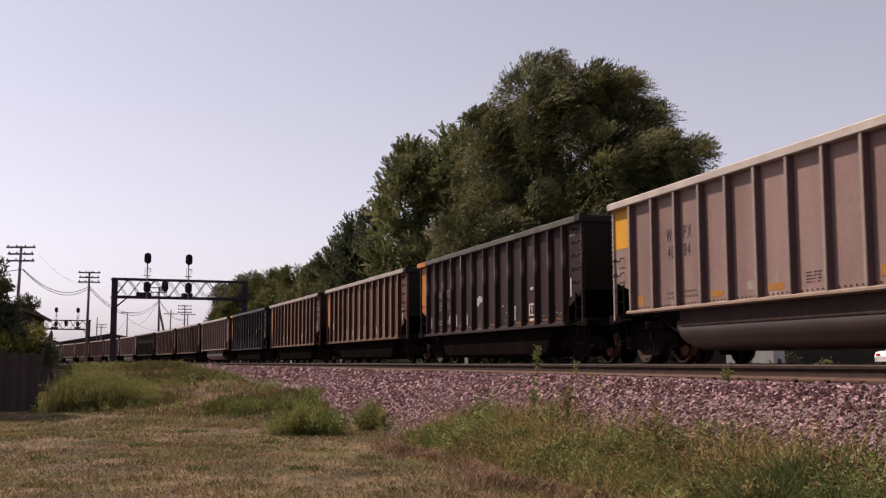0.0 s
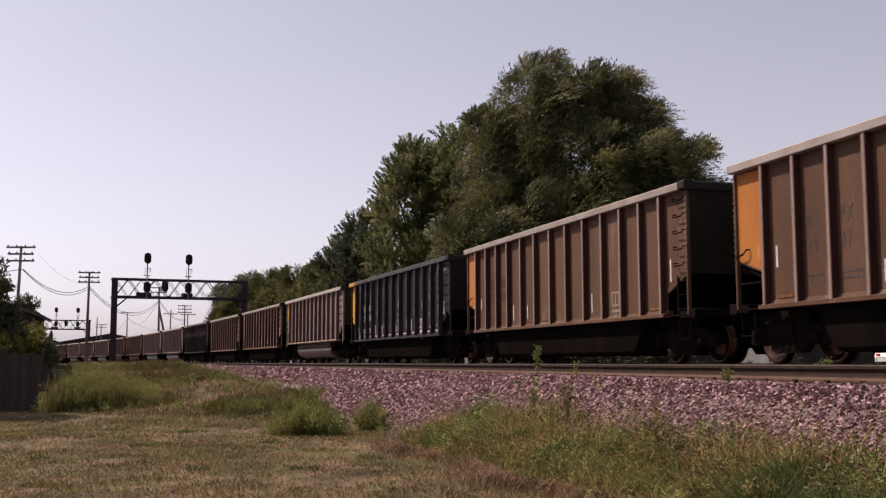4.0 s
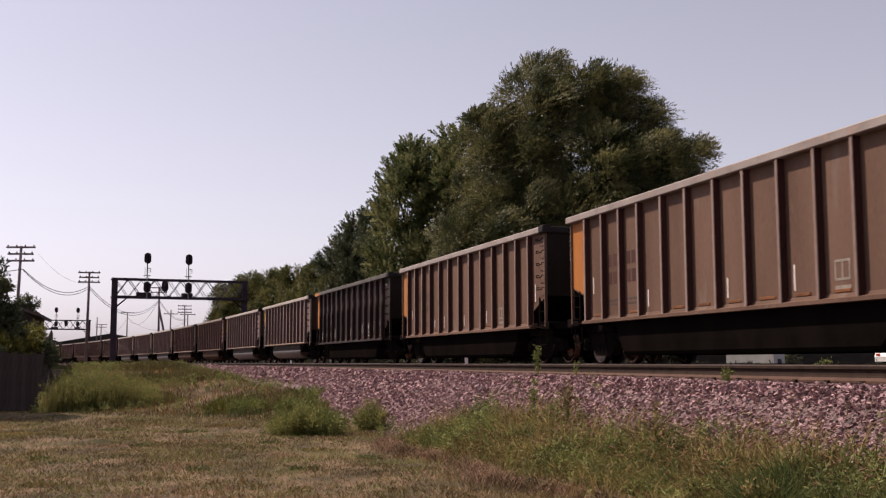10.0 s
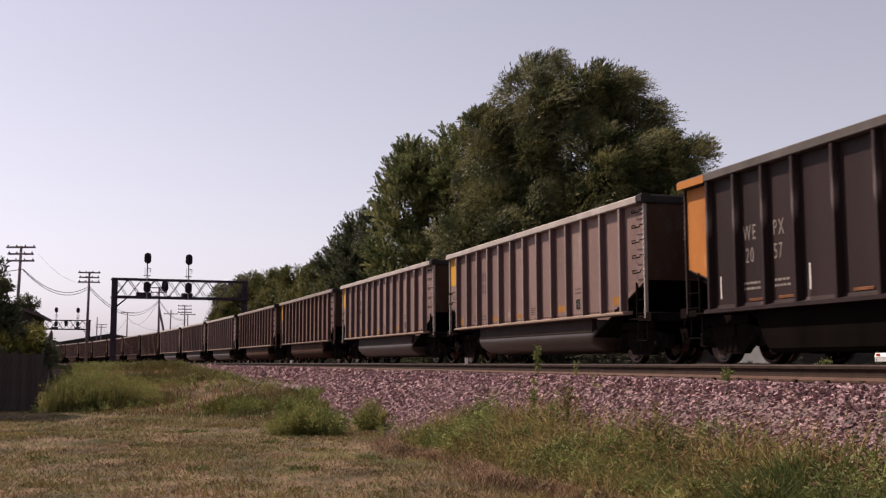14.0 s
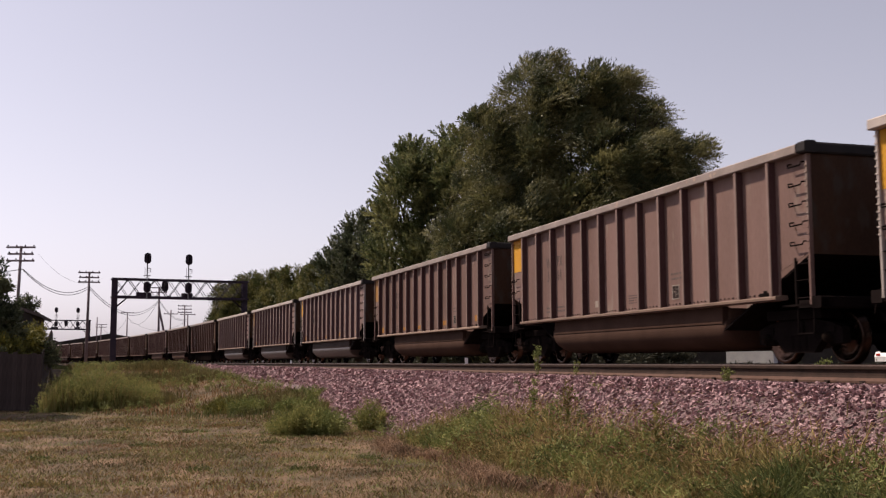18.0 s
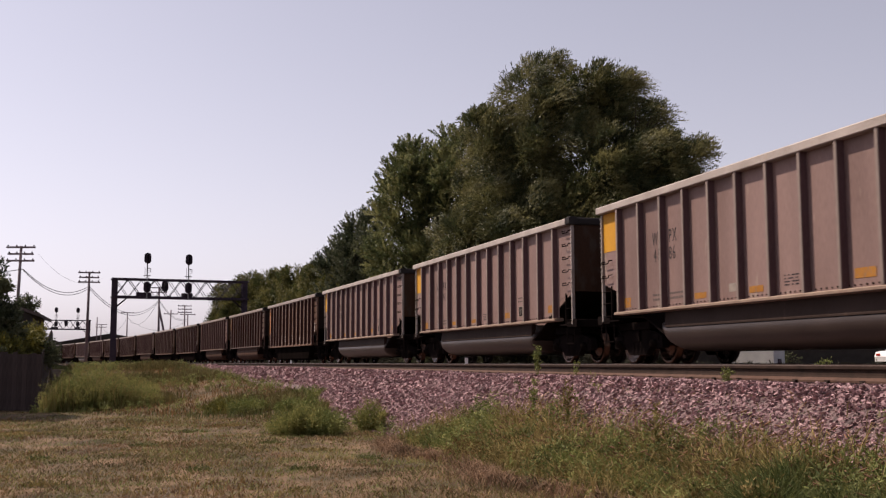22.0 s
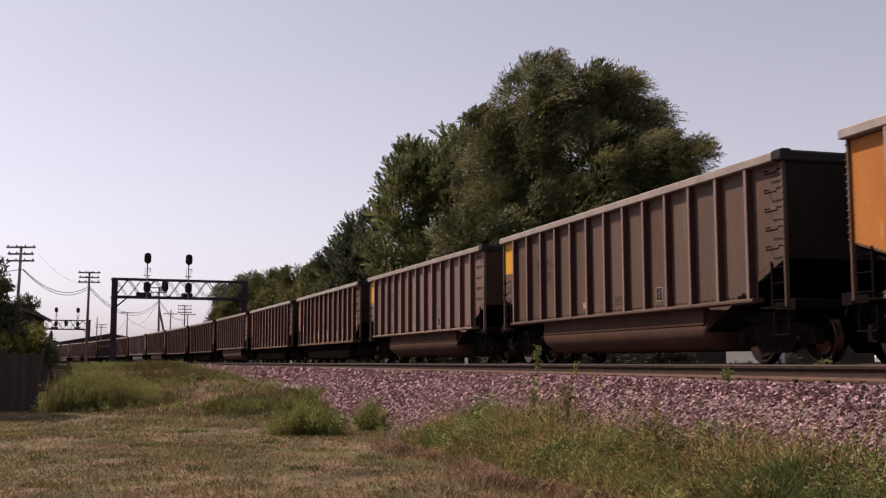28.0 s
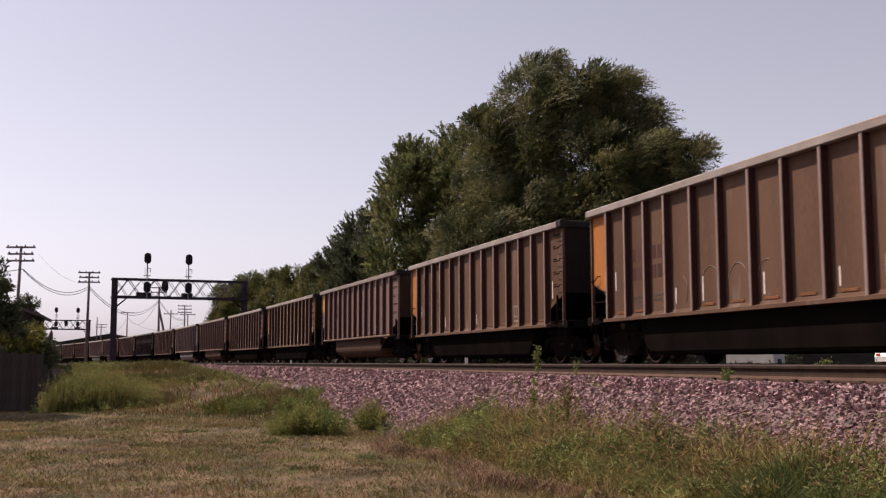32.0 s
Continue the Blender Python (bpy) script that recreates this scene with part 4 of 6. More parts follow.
def rub_marks(w, j, count):
    """Ragged patches where the black paint has worn to a pale undercoat."""
    rng = random.Random(900 + j)
    R = RIBS_OF[False]
    big = [(5, 0.5, 2.02, 0.36, 0.13), (5, 0.3, 1.9, 0.13, 0.1), (2, 0.5, 1.5, 0.15, 0.18), (4, 0.22, 1.5, 0.03, 0.22), (9, 0.5, 2.1, 0.14, 0.06)] if count > 10 else [(6, 0.5, 1.95, 0.03, 0.12), (6, 0.62, 1.98, 0.05, 0.05)]
    for i in range(count + (24 if count < 10 else 6)):
        if i < len(big):
            rib, dx, z, a, c = big[i]
            x = R[rib] - dx
        else:
            x = R[rng.randrange(0 if count < 10 else 3, 12)] - rng.uniform(0.2, 0.75)
            z = rng.choice((1.3, 1.34, 1.4, 1.5, 1.6, 1.75)) + rng.uniform(-0.08, 0.08)
            a, c = (rng.uniform(0.03, 0.13), rng.uniform(0.008, 0.025)) if rng.random() < 0.6 else (rng.uniform(0.012, 0.03), rng.uniform(0.03, 0.1))
        n = 17
        pts = [(x + a * rng.uniform(0.65, 1.0) * math.cos(6.2832 * q / n), z + c * rng.uniform(0.6, 1.0) * math.sin(6.2832 * q / n)) for q in range(n)]
        part("rub_mark", Kit().prism(pts, PANEL_Y + 0.001, PANEL_Y + 0.004, "y").mesh("rub_mark", WORN_PALE), w, "pale worn paint patch")
    for x in R if count < 10 else R[2:5]:
        z = 3.57
        while z > 1.2:
            h = rng.uniform(0.08, 0.5)
            if rng.random() < (0.55 if count < 10 else 0.12):
                a = rng.uniform(-0.01, 0.02)
                b = a + rng.uniform(0.010, 0.038)
                n = max(2, int(h / 0.05))
                lft = [(x + b + rng.uniform(-0.006, 0.006), z - h * q / n) for q in range(n + 1)]
                rgt = [(x + a + rng.uniform(-0.006, 0.006), z - h * q / n) for q in range(n, -1, -1)]
                part("rub_mark", Kit().prism(lft + rgt, RIB_Y + 0.001, RIB_Y + 0.003, "y").mesh("rub_mark", WORN_PALE), w, "pale worn paint patch")
            z -= h + rng.uniform(0.02, 0.25)


TRAIN = [("silver", "4084"), ("dark", "2213"), ("brown", "2407"), ("brown", ""), ("black", "2098"), ("silver", "4257"), ("brown", ""), ("brown", "2368"), ("dark", "2057"), ("silver", ""),
         ("silver", "4196"), ("tan", "3864"), ("tan", "4265"), ("silver", "4186"), ("silver", "4141"), ("silver", "4139"), ("brown", ""), ("umber", "3809"), ("tan", "3922"), ("brown", ""),
         ("brown", ""), ("tan", ""), ("brown", ""), ("brown", ""), ("tan", ""), ("silver", ""), ("brown", ""), ("dark", ""), ("brown", ""), ("tan", ""),
         ("silver", ""), ("brown", ""), ("brown", ""), ("tan", ""), ("dark", ""), ("brown", ""), ("silver", ""), ("brown", "")]
PITCH, START = 16.1786, 16.169


def run(t):
    """Metres that the train has run after t seconds, gaining a little speed."""
    return 9.374072 * t + 0.0098958 * t ** 2 - 0.00013619 * t ** 3 + 5.016e-07 * t ** 4


WAGONS = []


def build_train():
    for j, (key, number) in enumerate(TRAIN):
        WAGONS.append(build_wagon(j, key, number))


def wagon_pose(j, t):
    s = START + PITCH * j - run(t)
    # the body hangs between its two trucks
    (xa, ya, ta), (xb, yb, tb) = far_line(s - TRUCK_X), far_line(s + TRUCK_X)
    x, y, th = (xa + xb) / 2, (ya + yb) / 2, math.atan2(xa - xb, yb - ya)
    return Matrix.LocRotScale((x, y, RAIL_Z), Euler((0, 0, th + math.pi / 2)), None)



# ------------------------------------------------------------------ ballast
def gravel_material():
    m = bpy.data.materials.new("ballast_gravel")
    m.use_nodes = True
    n, l = m.node_tree.nodes, m.node_tree.links
    co = n.new("ShaderNodeTexCoord")
    vo = n.new("ShaderNodeTexVoronoi")
    vo.inputs["Scale"].default_value = 15
    l.new(co.outputs["Object"], vo.inputs["Vector"])
    cr = n.new("ShaderNodeValToRGB")
    cr.color_ramp.elements[0].color, cr.color_ramp.elements[1].color = (0.04, 0.024, 0.024, 1), (0.19, 0.12, 0.118, 1)
    l.new(vo.outputs["Color"], cr.inputs[0])
    l.new(cr.outputs[0], n["Principled BSDF"].inputs["Base Color"])
    n["Principled BSDF"].inputs["Roughness"].default_value = 0.9
    bp = n.new("ShaderNodeBump")
    bp.inputs["Strength"].default_value, bp.inputs["Distance"].default_value = 1.0, 0.05
    bp.invert = True
    l.new(vo.outputs["Distance"], bp.inputs["Height"])
    l.new(bp.outputs[0], n["Principled BSDF"].inputs["Normal"])
    return m


GRAVEL = gravel_material()


def build_ballast():
    us = np.array([7.12, 6.9, 6.6, 6.2, 5.8, 5.5, 5.2, 3.0, 0.0, -2.5, -3.3])
    ss = np.concatenate([np.arange(-30, 70, 0.5), np.arange(70, 640, 5)])
    v = []
    for s in ss:
        for u in us:
            x, y, th = on_line(s, u)
            v.append((x, y, float(land(x, y)) + 0.012))
    w = len(us)
    i = (np.arange(len(ss) - 1)[:, None] * w + np.arange(w - 1)[None, :]).ravel()
    me = from_arrays("ballast_bed", np.array(v), np.stack([i, i + 1, i + 1 + w, i + w], -1), GRAVEL)
    tagged(new("ballast_bed", me), "bed of pink crushed stone under the tracks", "ballast", kind="structure")
    rng = np.random.default_rng(5)
    parts = []
    for s0, s1, count, size in ((5, 14, 44000, 0.0205), (14, 24, 40000, 0.0225), (24, 40, 26000, 0.032), (40, 70, 15000, 0.048), (70, 130, 9000, 0.08)):
        s = rng.uniform(s0, s1, count)
        u = np.where(rng.random(count) < 0.86, rng.uniform(5.0, 7.25, count), rng.uniform(2.9, 5.1, count))
        spread = np.where((s > 17) & (s < 24), rng.random(count) * 0.15, 0)
        u = np.where(u > 6.9, u + spread, u)
        th = BEND * s
        x = FAR_X - (1 - np.cos(th)) / BEND - u * np.cos(th)
        y = np.sin(th) / BEND - u * np.sin(th)
        parts.append((np.stack([x, y, land(x, y)], -1), size * rng.uniform(0.6, 1.55, count)))
    c = np.concatenate([a for a, b in parts])
    r = np.concatenate([b for a, b in parts])
    n = len(c)
    ring = np.array([(math.cos(a + z), math.sin(a + z), z) for z in (-0.6, 0.6) for a in (0.3, 1.9, 3.4, 5.0)])
    base = ring[None] * rng.uniform(0.68, 1.08, (n, 8, 3)) * np.stack([rng.uniform(0.95, 1.75, n), rng.uniform(0.7, 1.15, n), rng.uniform(0.42, 0.85, n)], -1)[:, None]
    q = rng.normal(size=(n, 4))
    q[:, 0] *= 2.6
    q[:, 3] *= 3.6
    q /= np.linalg.norm(q, axis=1)[:, None]
    w_, x_, y_, z_ = q.T
    rot = np.stack([1 - 2 * (y_**2 + z_**2), 2 * (x_ * y_ - z_ * w_), 2 * (x_ * z_ + y_ * w_), 2 * (x_ * y_ + z_ * w_), 1 - 2 * (x_**2 + z_**2), 2 * (y_ * z_ - x_ * w_), 2 * (x_ * z_ - y_ * w_), 2 * (y_ * z_ + x_ * w_), 1 - 2 * (x_**2 + y_**2)], -1).reshape(n, 3, 3)
    v = np.einsum("nij,nkj->nki", rot, base) * r[:, None, None] + c[:, None] + np.stack([np.zeros(n), np.zeros(n), r * rng.uniform(-0.35, 0.75, n)], -1)[:, None]
    tri = np.array([(0, 2, 1), (0, 3, 2), (4, 5, 6), (4, 6, 7)] + [q for i in range(4) for q in ((i, (i + 1) % 4, 4 + (i + 1) % 4), (i, 4 + (i + 1) % 4, 4 + i))])
    f = (np.arange(n)[:, None, None] * 8 + tri[None]).reshape(-1, 3)
    tagged(new("ballast_stones", from_arrays("ballast_stones", v.reshape(-1, 3), f, STONE)), "loose pink and grey crushed ballast stones", "ballast", kind="stuff")


# ------------------------------------------------------------------ plants
def blades(name, label, x, y, h, w, material, seed, lean=0.45, up=0.0, droop=0.35, short=False):
    """Grass: each blade two quads that bend over."""
    rng = np.random.default_rng(seed)
    n = len(x)
    z = land(x, y) + up - 0.01
    a = rng.uniform(0, 6.283, n)
    tip = h * np.abs(rng.normal(lean, 0.2, n))
    d = np.stack([np.cos(a), np.sin(a), np.zeros(n)], -1)
    b = rng.uniform(0, 6.283, n)
    s = np.stack([np.cos(b), np.sin(b), np.zeros(n)], -1) * (w / 2)[:, None]
    p = np.stack([x, y, z], -1)
    m1 = p + d * (tip * 0.35)[:, None] + np.stack([0 * h, 0 * h, h * 0.6], -1)
    m2 = p + d * tip[:, None] + np.stack([0 * h, 0 * h, h * (1 - droop * rng.random(n))], -1)
    if short:
        v = np.stack([p - s, p + s, m2], 1).reshape(-1, 3)
        return tagged(new(name, from_arrays(name, v, np.arange(n * 3).reshape(-1, 3), material)), label, "grass", kind="stuff")
    v = np.stack([p - s, p + s, m1 + s * 0.8, m1 - s * 0.8, m2 + s * 0.15, m2 - s * 0.15], 1).reshape(-1, 3)
    o = np.arange(n)[:, None] * 6
    f = np.concatenate([o + [0, 1, 2, 3], o + [3, 2, 4, 5]])
    return tagged(new(name, from_arrays(name, v, f, material)), label, "grass", kind="stuff")


def patchy(x, y, k=0.6, ph=0.0):
    return 0.5 + 0.25 * np.sin(x * k * 2.1 + 1.7 * np.sin(y * k + ph) + ph) + 0.25 * np.sin(y * k * 1.3 + 2.1 * np.sin(x * k * 0.8 + ph))


def build_grass():
    rng = np.random.default_rng(11)
    # lawn: mown and dry, thinner with distance
    n = 420000
    d = 8.5 + 32 * rng.random(n) ** 1.7
    ang = rng.uniform(-0.16, 0.62, n)
    x, y = d * np.sin(ang), d * np.cos(ang)
    keep = (line_x(y) - x > 6.9) & (y < np.interp(x, [-60, -8, -2.3, 2.4, 5.5, 9], [52, 38, 35.5, 31, 24, 18]) + 1.5)
    keep &= rng.random(n) < 0.3 + 0.75 * patchy(x, y, 0.9) * patchy(x, y, 2.3, 2.0) ** 0.5
    x, y = x[keep], y[keep]
    h = rng.uniform(0.015, 0.06, len(x)) * (0.6 + 0.8 * patchy(x, y, 0.5, 2.0))
    green = (patchy(x, y, 0.45, 4.0) + 0.25 * patchy(x, y, 2.0, 1.0) > 0.66 - 0.45 * ramp(13, 24, y) - 0.45 * ramp(-1.0, 2.5, x)) & (rng.random(len(x)) < 0.55 + 0.4 * ramp(13, 22, y))
    dry = ~green | (rng.random(len(x)) < 0.3)
    blades("lawn_grass", "short dry yellow-brown lawn grass", x[dry], y[dry], h[dry], rng.uniform(0.007, 0.016, dry.sum()) * (0.6 + y[dry] / 25), GRASS_DRY, 1, lean=0.9, short=True)
    blades("lawn_green", "short green grass mixed into the dry lawn", x[green], y[green], h[green] * 1.25, rng.uniform(0.008, 0.016, green.sum()) * (0.6 + y[green] / 25), LAWN_OLIVE, 12, lean=0.9, short=True)
    pick = (patchy(x, y, 0.7, 7.0) + 0.3 * patchy(x, y, 3.0, 2.0) > 0.8) & (rng.random(len(x)) < 0.5)
    blades("lawn_red", "short reddish dry grass mixed into the lawn", x[pick], y[pick], h[pick] * 1.1, rng.uniform(0.008, 0.016, pick.sum()) * (0.6 + y[pick] / 25), GRASS_RED, 13, lean=0.9, short=True)
    # longer dry wisps in loose bunches
    n = 26000
    c = rng.uniform(0, 1, (700, 2)) ** [1.0, 1.3] * [15, 22] + [-7, 8.5]
    i = rng.integers(0, len(c), n)
    wx, wy = (c[i] + rng.normal(0, 0.1, (n, 2)) * (1 + c[i][:, 1:] / 18)).T
    keep = line_x(wy) - wx > 7.2
    wx, wy, ii = wx[keep], wy[keep], i[keep]
    for part_no, m, nm, lb in ((0, GRASS_DRY, "dry_wisps", "longer straw-coloured wisps in the lawn"), (1, GRASS_TALL, "olive_wisps", "longer olive wisps in the lawn"), (2, GRASS_RED, "brown_wisps", "longer brown wisps in the lawn")):
        o = ii % 3 == part_no
        blades(nm, lb, wx[o], wy[o], rng.uniform(0.03, 0.10, o.sum()), rng.uniform(0.006, 0.014, o.sum()) * (0.7 + wy[o] / 25), m, 60 + part_no, lean=0.8)
    # matted dead grass where the lawn meets the tall growth
    n = 9000
    y = rng.uniform(6, 20, n)
    x = line_x(y) - 7.65 - np.abs(rng.normal(0, 0.22, n)) + 0.25 * np.sin(y * 1.3)
    blades("dead_grass", "matted straw of dead grass along the lawn's edge", x, y, rng.uniform(0.08, 0.26, n), rng.uniform(0.006, 0.012, n), GRASS_DRY, 70, lean=1.1, droop=0.7)
    # greener tufts in the lawn
    n = 40000
    c = rng.uniform(0, 1, (520, 2)) * [13, 24] + [-6, 9]
    i = rng.integers(0, len(c), n)
    x, y = (c[i] + rng.normal(0, 0.13, (n, 2)) * (1 + c[i][:, 1:] / 20)).T
    keep = line_x(y) - x > 7.0
    x, y = x[keep], y[keep]
    blades("lawn_tufts", "low green tufts in the dry lawn", x, y, rng.uniform(0.03, 0.09, len(x)), rng.uniform(0.008, 0.016, len(x)), WEED_GREEN, 2, lean=0.8, short=True)
    # tall mixed grass at the foot of the ballast
    n = 50000
    s = rng.uniform(4.5, 24, n)
    u = 7.02 + rng.normal(0, 0.30, n)
    x = np.array(line_x(s)) - u
    y = s
    dens = patchy(x, y, 0.8, 1.0)
    keep = rng.random(n) < 0.25 + 0.9 * dens
    keep &= y < 19.3 + rng.normal(0, 0.5, n)
    x, y, dens, u = x[keep], y[keep], dens[keep], u[keep]
    h = rng.uniform(0.12, 0.42, len(x)) * (0.55 + 0.7 * dens) * np.clip(1.6 - 0.7 * np.abs(u - 7.0), 0.4, 1.4)
    blades("tall_grass", "tall half-dry grass at the foot of the ballast", x, y, h, rng.uniform(0.008, 0.018, len(x)), GRASS_TALL, 3, lean=0.6, droop=0.5)
    # the climbing verge further off
    n = 80000
    y = rng.uniform(22, 75, n)
    x = rng.uniform(-9, 8, n)
    toe = np.interp(x, [-60, -8, -2.3, 2.4, 5.5, 9], [52, 38, 35.5, 31, 24, 18])
    keep = (y > toe - 0.4 + rng.normal(0, 0.7, n)) & (line_x(y) - x > 7.15) & ((y > 27) | (x < 4.2))
    keep &= ~((x < -3.0) & (y < 60))
    x, y, toe = x[keep], y[keep], toe[keep]
    dens = patchy(x, y, 0.35, 3.0)
    h = rng.uniform(0.10, 0.30, len(x)) * (0.5 + 0.9 * dens)
    red = (patchy(x, y, 0.25, 1.2) + 0.5 * np.exp(-(((x - 1.0) / 2.2) ** 2 + ((y - 48) / 9) ** 2)) + rng.normal(0, 0.15, len(x))) > 0.66
    dull = ~red & (patchy(x, y, 0.5, 6.0) + rng.normal(0, 0.2, len(x)) > 0.5)
    olive = ~red & ~dull
    blades("verge_grass", "rough green and straw-coloured verge grass", x[olive], y[olive], h[olive], rng.uniform(0.012, 0.026, olive.sum()), LAWN_OLIVE, 4, lean=0.5)
    blades("verge_green", "dull dark green verge grass", x[dull], y[dull], h[dull] * 1.05, rng.uniform(0.014, 0.028, dull.sum()), TUSSOCK, 15, lean=0.5)
    blades("reddish_grass", "reddish-brown dry grass on the verge", x[red], y[red], h[red] * 0.9, rng.uniform(0.012, 0.026, red.sum()), GRASS_RED, 14, lean=0.5)
    # green tall weeds by the fence and along the verge's foot
    spots = [(-1.7, 36.4, 0.7, 0.9), (-1.1, 37.2, 0.8, 1.0), (-0.5, 37.9, 0.8, 0.8), (-1.4, 39, 1.0, 1.1), (0.6, 37.5, 0.9, 0.45), (2.2, 44, 1.2, 0.4), (1.2, 52, 1.6, 0.5), (3.4, 50, 1.4, 0.35), (3.2, 34.5, 0.8, 0.4), (4.4, 32.5, 0.8, 0.5), (5.2, 34, 0.8, 0.55), (-0.2, 45, 1.4, 0.45), (5.0, 29.5, 0.6, 0.5)]
    X, Y, H = [], [], []
    for cx, cy, r, hh in spots:
        m = int(2600 * r)
        X.append(cx + rng.normal(0, r * 0.45, m))
        Y.append(cy + rng.normal(0, r * 0.6, m))
        H.append(hh * rng.uniform(0.35, 1.0, m))
    X, Y, H = map(np.concatenate, (X, Y, H))
    keep = (X > np.interp(Y, [36, 60], [-2.7, -4.0])) & (line_x(Y) - X > 7.1)
    blades("verge_weeds", "tall green weeds on the verge beside the fence", X[keep], Y[keep], H[keep], rng.uniform(0.012, 0.03, keep.sum()), LAWN_OLIVE, 5, lean=0.35)


def build_verge_stand():
    """The stand of tall green growth beside the fence."""
    rng = np.random.default_rng(91)
    n = 9500
    x = rng.uniform(-2.72, 0.9, n)
    y = 35.2 + rng.random(n) * 4.5 + np.clip(x + 1.0, 0, 2) * 0.6
    h = np.interp(x, [-2.7, -2.2, -1.2, -0.5, 0.2, 0.9], [0.55, 1.15, 1.35, 1.0, 0.6, 0.3]) * rng.uniform(0.35, 1.05, n) * (0.75 + 0.4 * patchy(x, y, 1.6, 2.2))
    pick = rng.random(n) < 0.65
    weed_field("stand_weeds", "tall leafy bright green weeds standing by the fence", x[pick][:1700], y[pick][:1700], h[pick][:1700], WEED_LIGHT, 92, 0.075)
    pick = pick[:] & (np.arange(n) < 5000)
    blades("stand_grass", "tall green grass standing by the fence", x[pick], y[pick], h[pick] * 0.8, rng.uniform(0.014, 0.03, pick.sum()), WEED_GREEN, 94, lean=0.4, droop=0.3)
    pick = np.arange(n) < 6300
    blades("stand_straw", "tall half-dry grass mixed into the green stand", x[~pick], y[~pick], h[~pick] * 1.05, rng.uniform(0.012, 0.024, (~pick).sum()), GRASS_TALL, 93, lean=0.3, droop=0.25)


def build_lawn_weeds():
    """Low dark rosettes and bunches that stand out of the dry lawn."""
    rng = np.random.default_rng(95)
    spots = [(-1.0, 14.0, 0.16), (-2.1, 15.2, 0.12), (-1.85, 13.9, 0.1), (-3.2, 22.2, 0.16), (-3.4, 24.6, 0.14), (-1.4, 18.2, 0.12), (0.2, 20.6, 0.16), (1.3, 24.2, 0.2), (2.2, 26.0, 0.22), (0.9, 15.6, 0.1), (2.3, 15.2, 0.12), (-0.3, 25.6, 0.18), (3.0, 18.6, 0.14), (2.5, 20.4, 0.16), (-2.6, 18.4, 0.1), (3.6, 17.0, 0.12), (1.9, 12.9, 0.09)]
    for i, (x, y, r) in enumerate(spots):
        w = thing("lawn_weed", "low dark green weed in the dry lawn", "weed", pose(x, y, float(land(x, y)) - 0.01), group="weeds of the lawn")
        n = int(900 * r)
        a = rng.uniform(0, 6.283, n)
        q = np.sqrt(rng.random(n)) * r
        p = np.stack([np.cos(a) * q * 1.5, np.sin(a) * q, rng.random(n) * 0.05 * (1.2 - q / r)], -1)
        d = np.stack([np.cos(a), np.sin(a), 0.5 + rng.random(n)], -1)
        d /= np.linalg.norm(d, axis=1)[:, None]
        v, f = leaf_cloud(p, d, 2, 0.045, 0.018, 0.025, rng)
        part("foliage", from_arrays("foliage", v, f, TUSSOCK if i % 4 else GRASS_TALL), w)


def leaf_cloud(p, d, per, length, width, step, rng, jitter=0.5, loose=0.55, face=None):
    """Leaves along short twigs: p starts, d ways; face: the way that the blades turn to. Returns corners and faces."""
    n = len(p)
    k = np.arange(per)[None, :, None]
    pos = p[:, None] + d[:, None] * step * k + rng.normal(0, step * loose, (n, per, 3))
    a = d[:, None] + rng.normal(0, jitter, (n, per, 3))
    a /= np.linalg.norm(a, axis=2)[..., None]
    a = a * (length * rng.uniform(0.6, 1.3, (n, per)))[..., None]
    turn = rng.normal(size=(n, per, 3))
    if face is not None:
        turn = face[:, None] + turn * 0.45
    b = np.cross(a, turn)
    b /= np.linalg.norm(b, axis=2)[..., None] + 1e-9
    b = b * (width * rng.uniform(0.6, 1.3, (n, per)) / 2)[..., None]
    if face is not None:
        v = np.stack([pos - b, pos + b, pos + a], 2).reshape(-1, 3)
        return v, np.arange(n * per * 3).reshape(-1, 3)
    v = np.stack([pos, pos + a * 0.45 + b, pos + a, pos + a * 0.45 - b], 2).reshape(-1, 3)
    f = np.arange(n * per * 4).reshape(-1, 4)
    return v, f


def sprig(name, label, x, y, height, spread, stems, material, seed, leaf=0.07, bare=0.25):
    """A leafy weed: thin stems with leaves along them, one thing."""
    rng = np.random.default_rng(seed)
    z = float(land(x, y))
    w = thing(name, label, "weed", pose(x, y, z - 0.02), group="weeds of the ballast")
    k = Kit()
    P, D = [], []
    for i in range(stems):
        a = rng.uniform(0, 6.283)
        h = height * rng.uniform(0.6, 1.0)
        tip = np.array([math.cos(a) * spread * rng.random(), math.sin(a) * spread * rng.random(), h])
        mid = tip * [0.4, 0.4, 0.55]
        root = np.array([math.cos(a) * 0.03, math.sin(a) * 0.03, 0])
        k.rod(root, mid, 0.006, 5).rod(mid, tip, 0.004, 5, 0.002)
        for q in range(int(h / 0.025)):
            t = bare + (1 - bare) * rng.random()
            pt = root + (mid - root) * t / 0.55 if t < 0.55 else mid + (tip - mid) * (t - 0.55) / 0.45
            b = rng.uniform(0, 6.283)
            P.append(pt)
            D.append((math.cos(b) * 0.8, math.sin(b) * 0.8, 0.6))
    tagged(part("stalk", k.mesh("stalk", WEED_GREEN), w), kind="stuff")
    v, f = leaf_cloud(np.array(P), np.array(D), 3, leaf, leaf * 0.42, leaf * 0.5, rng)
    part("foliage", from_arrays("foliage", v, f, material), w)
    return w


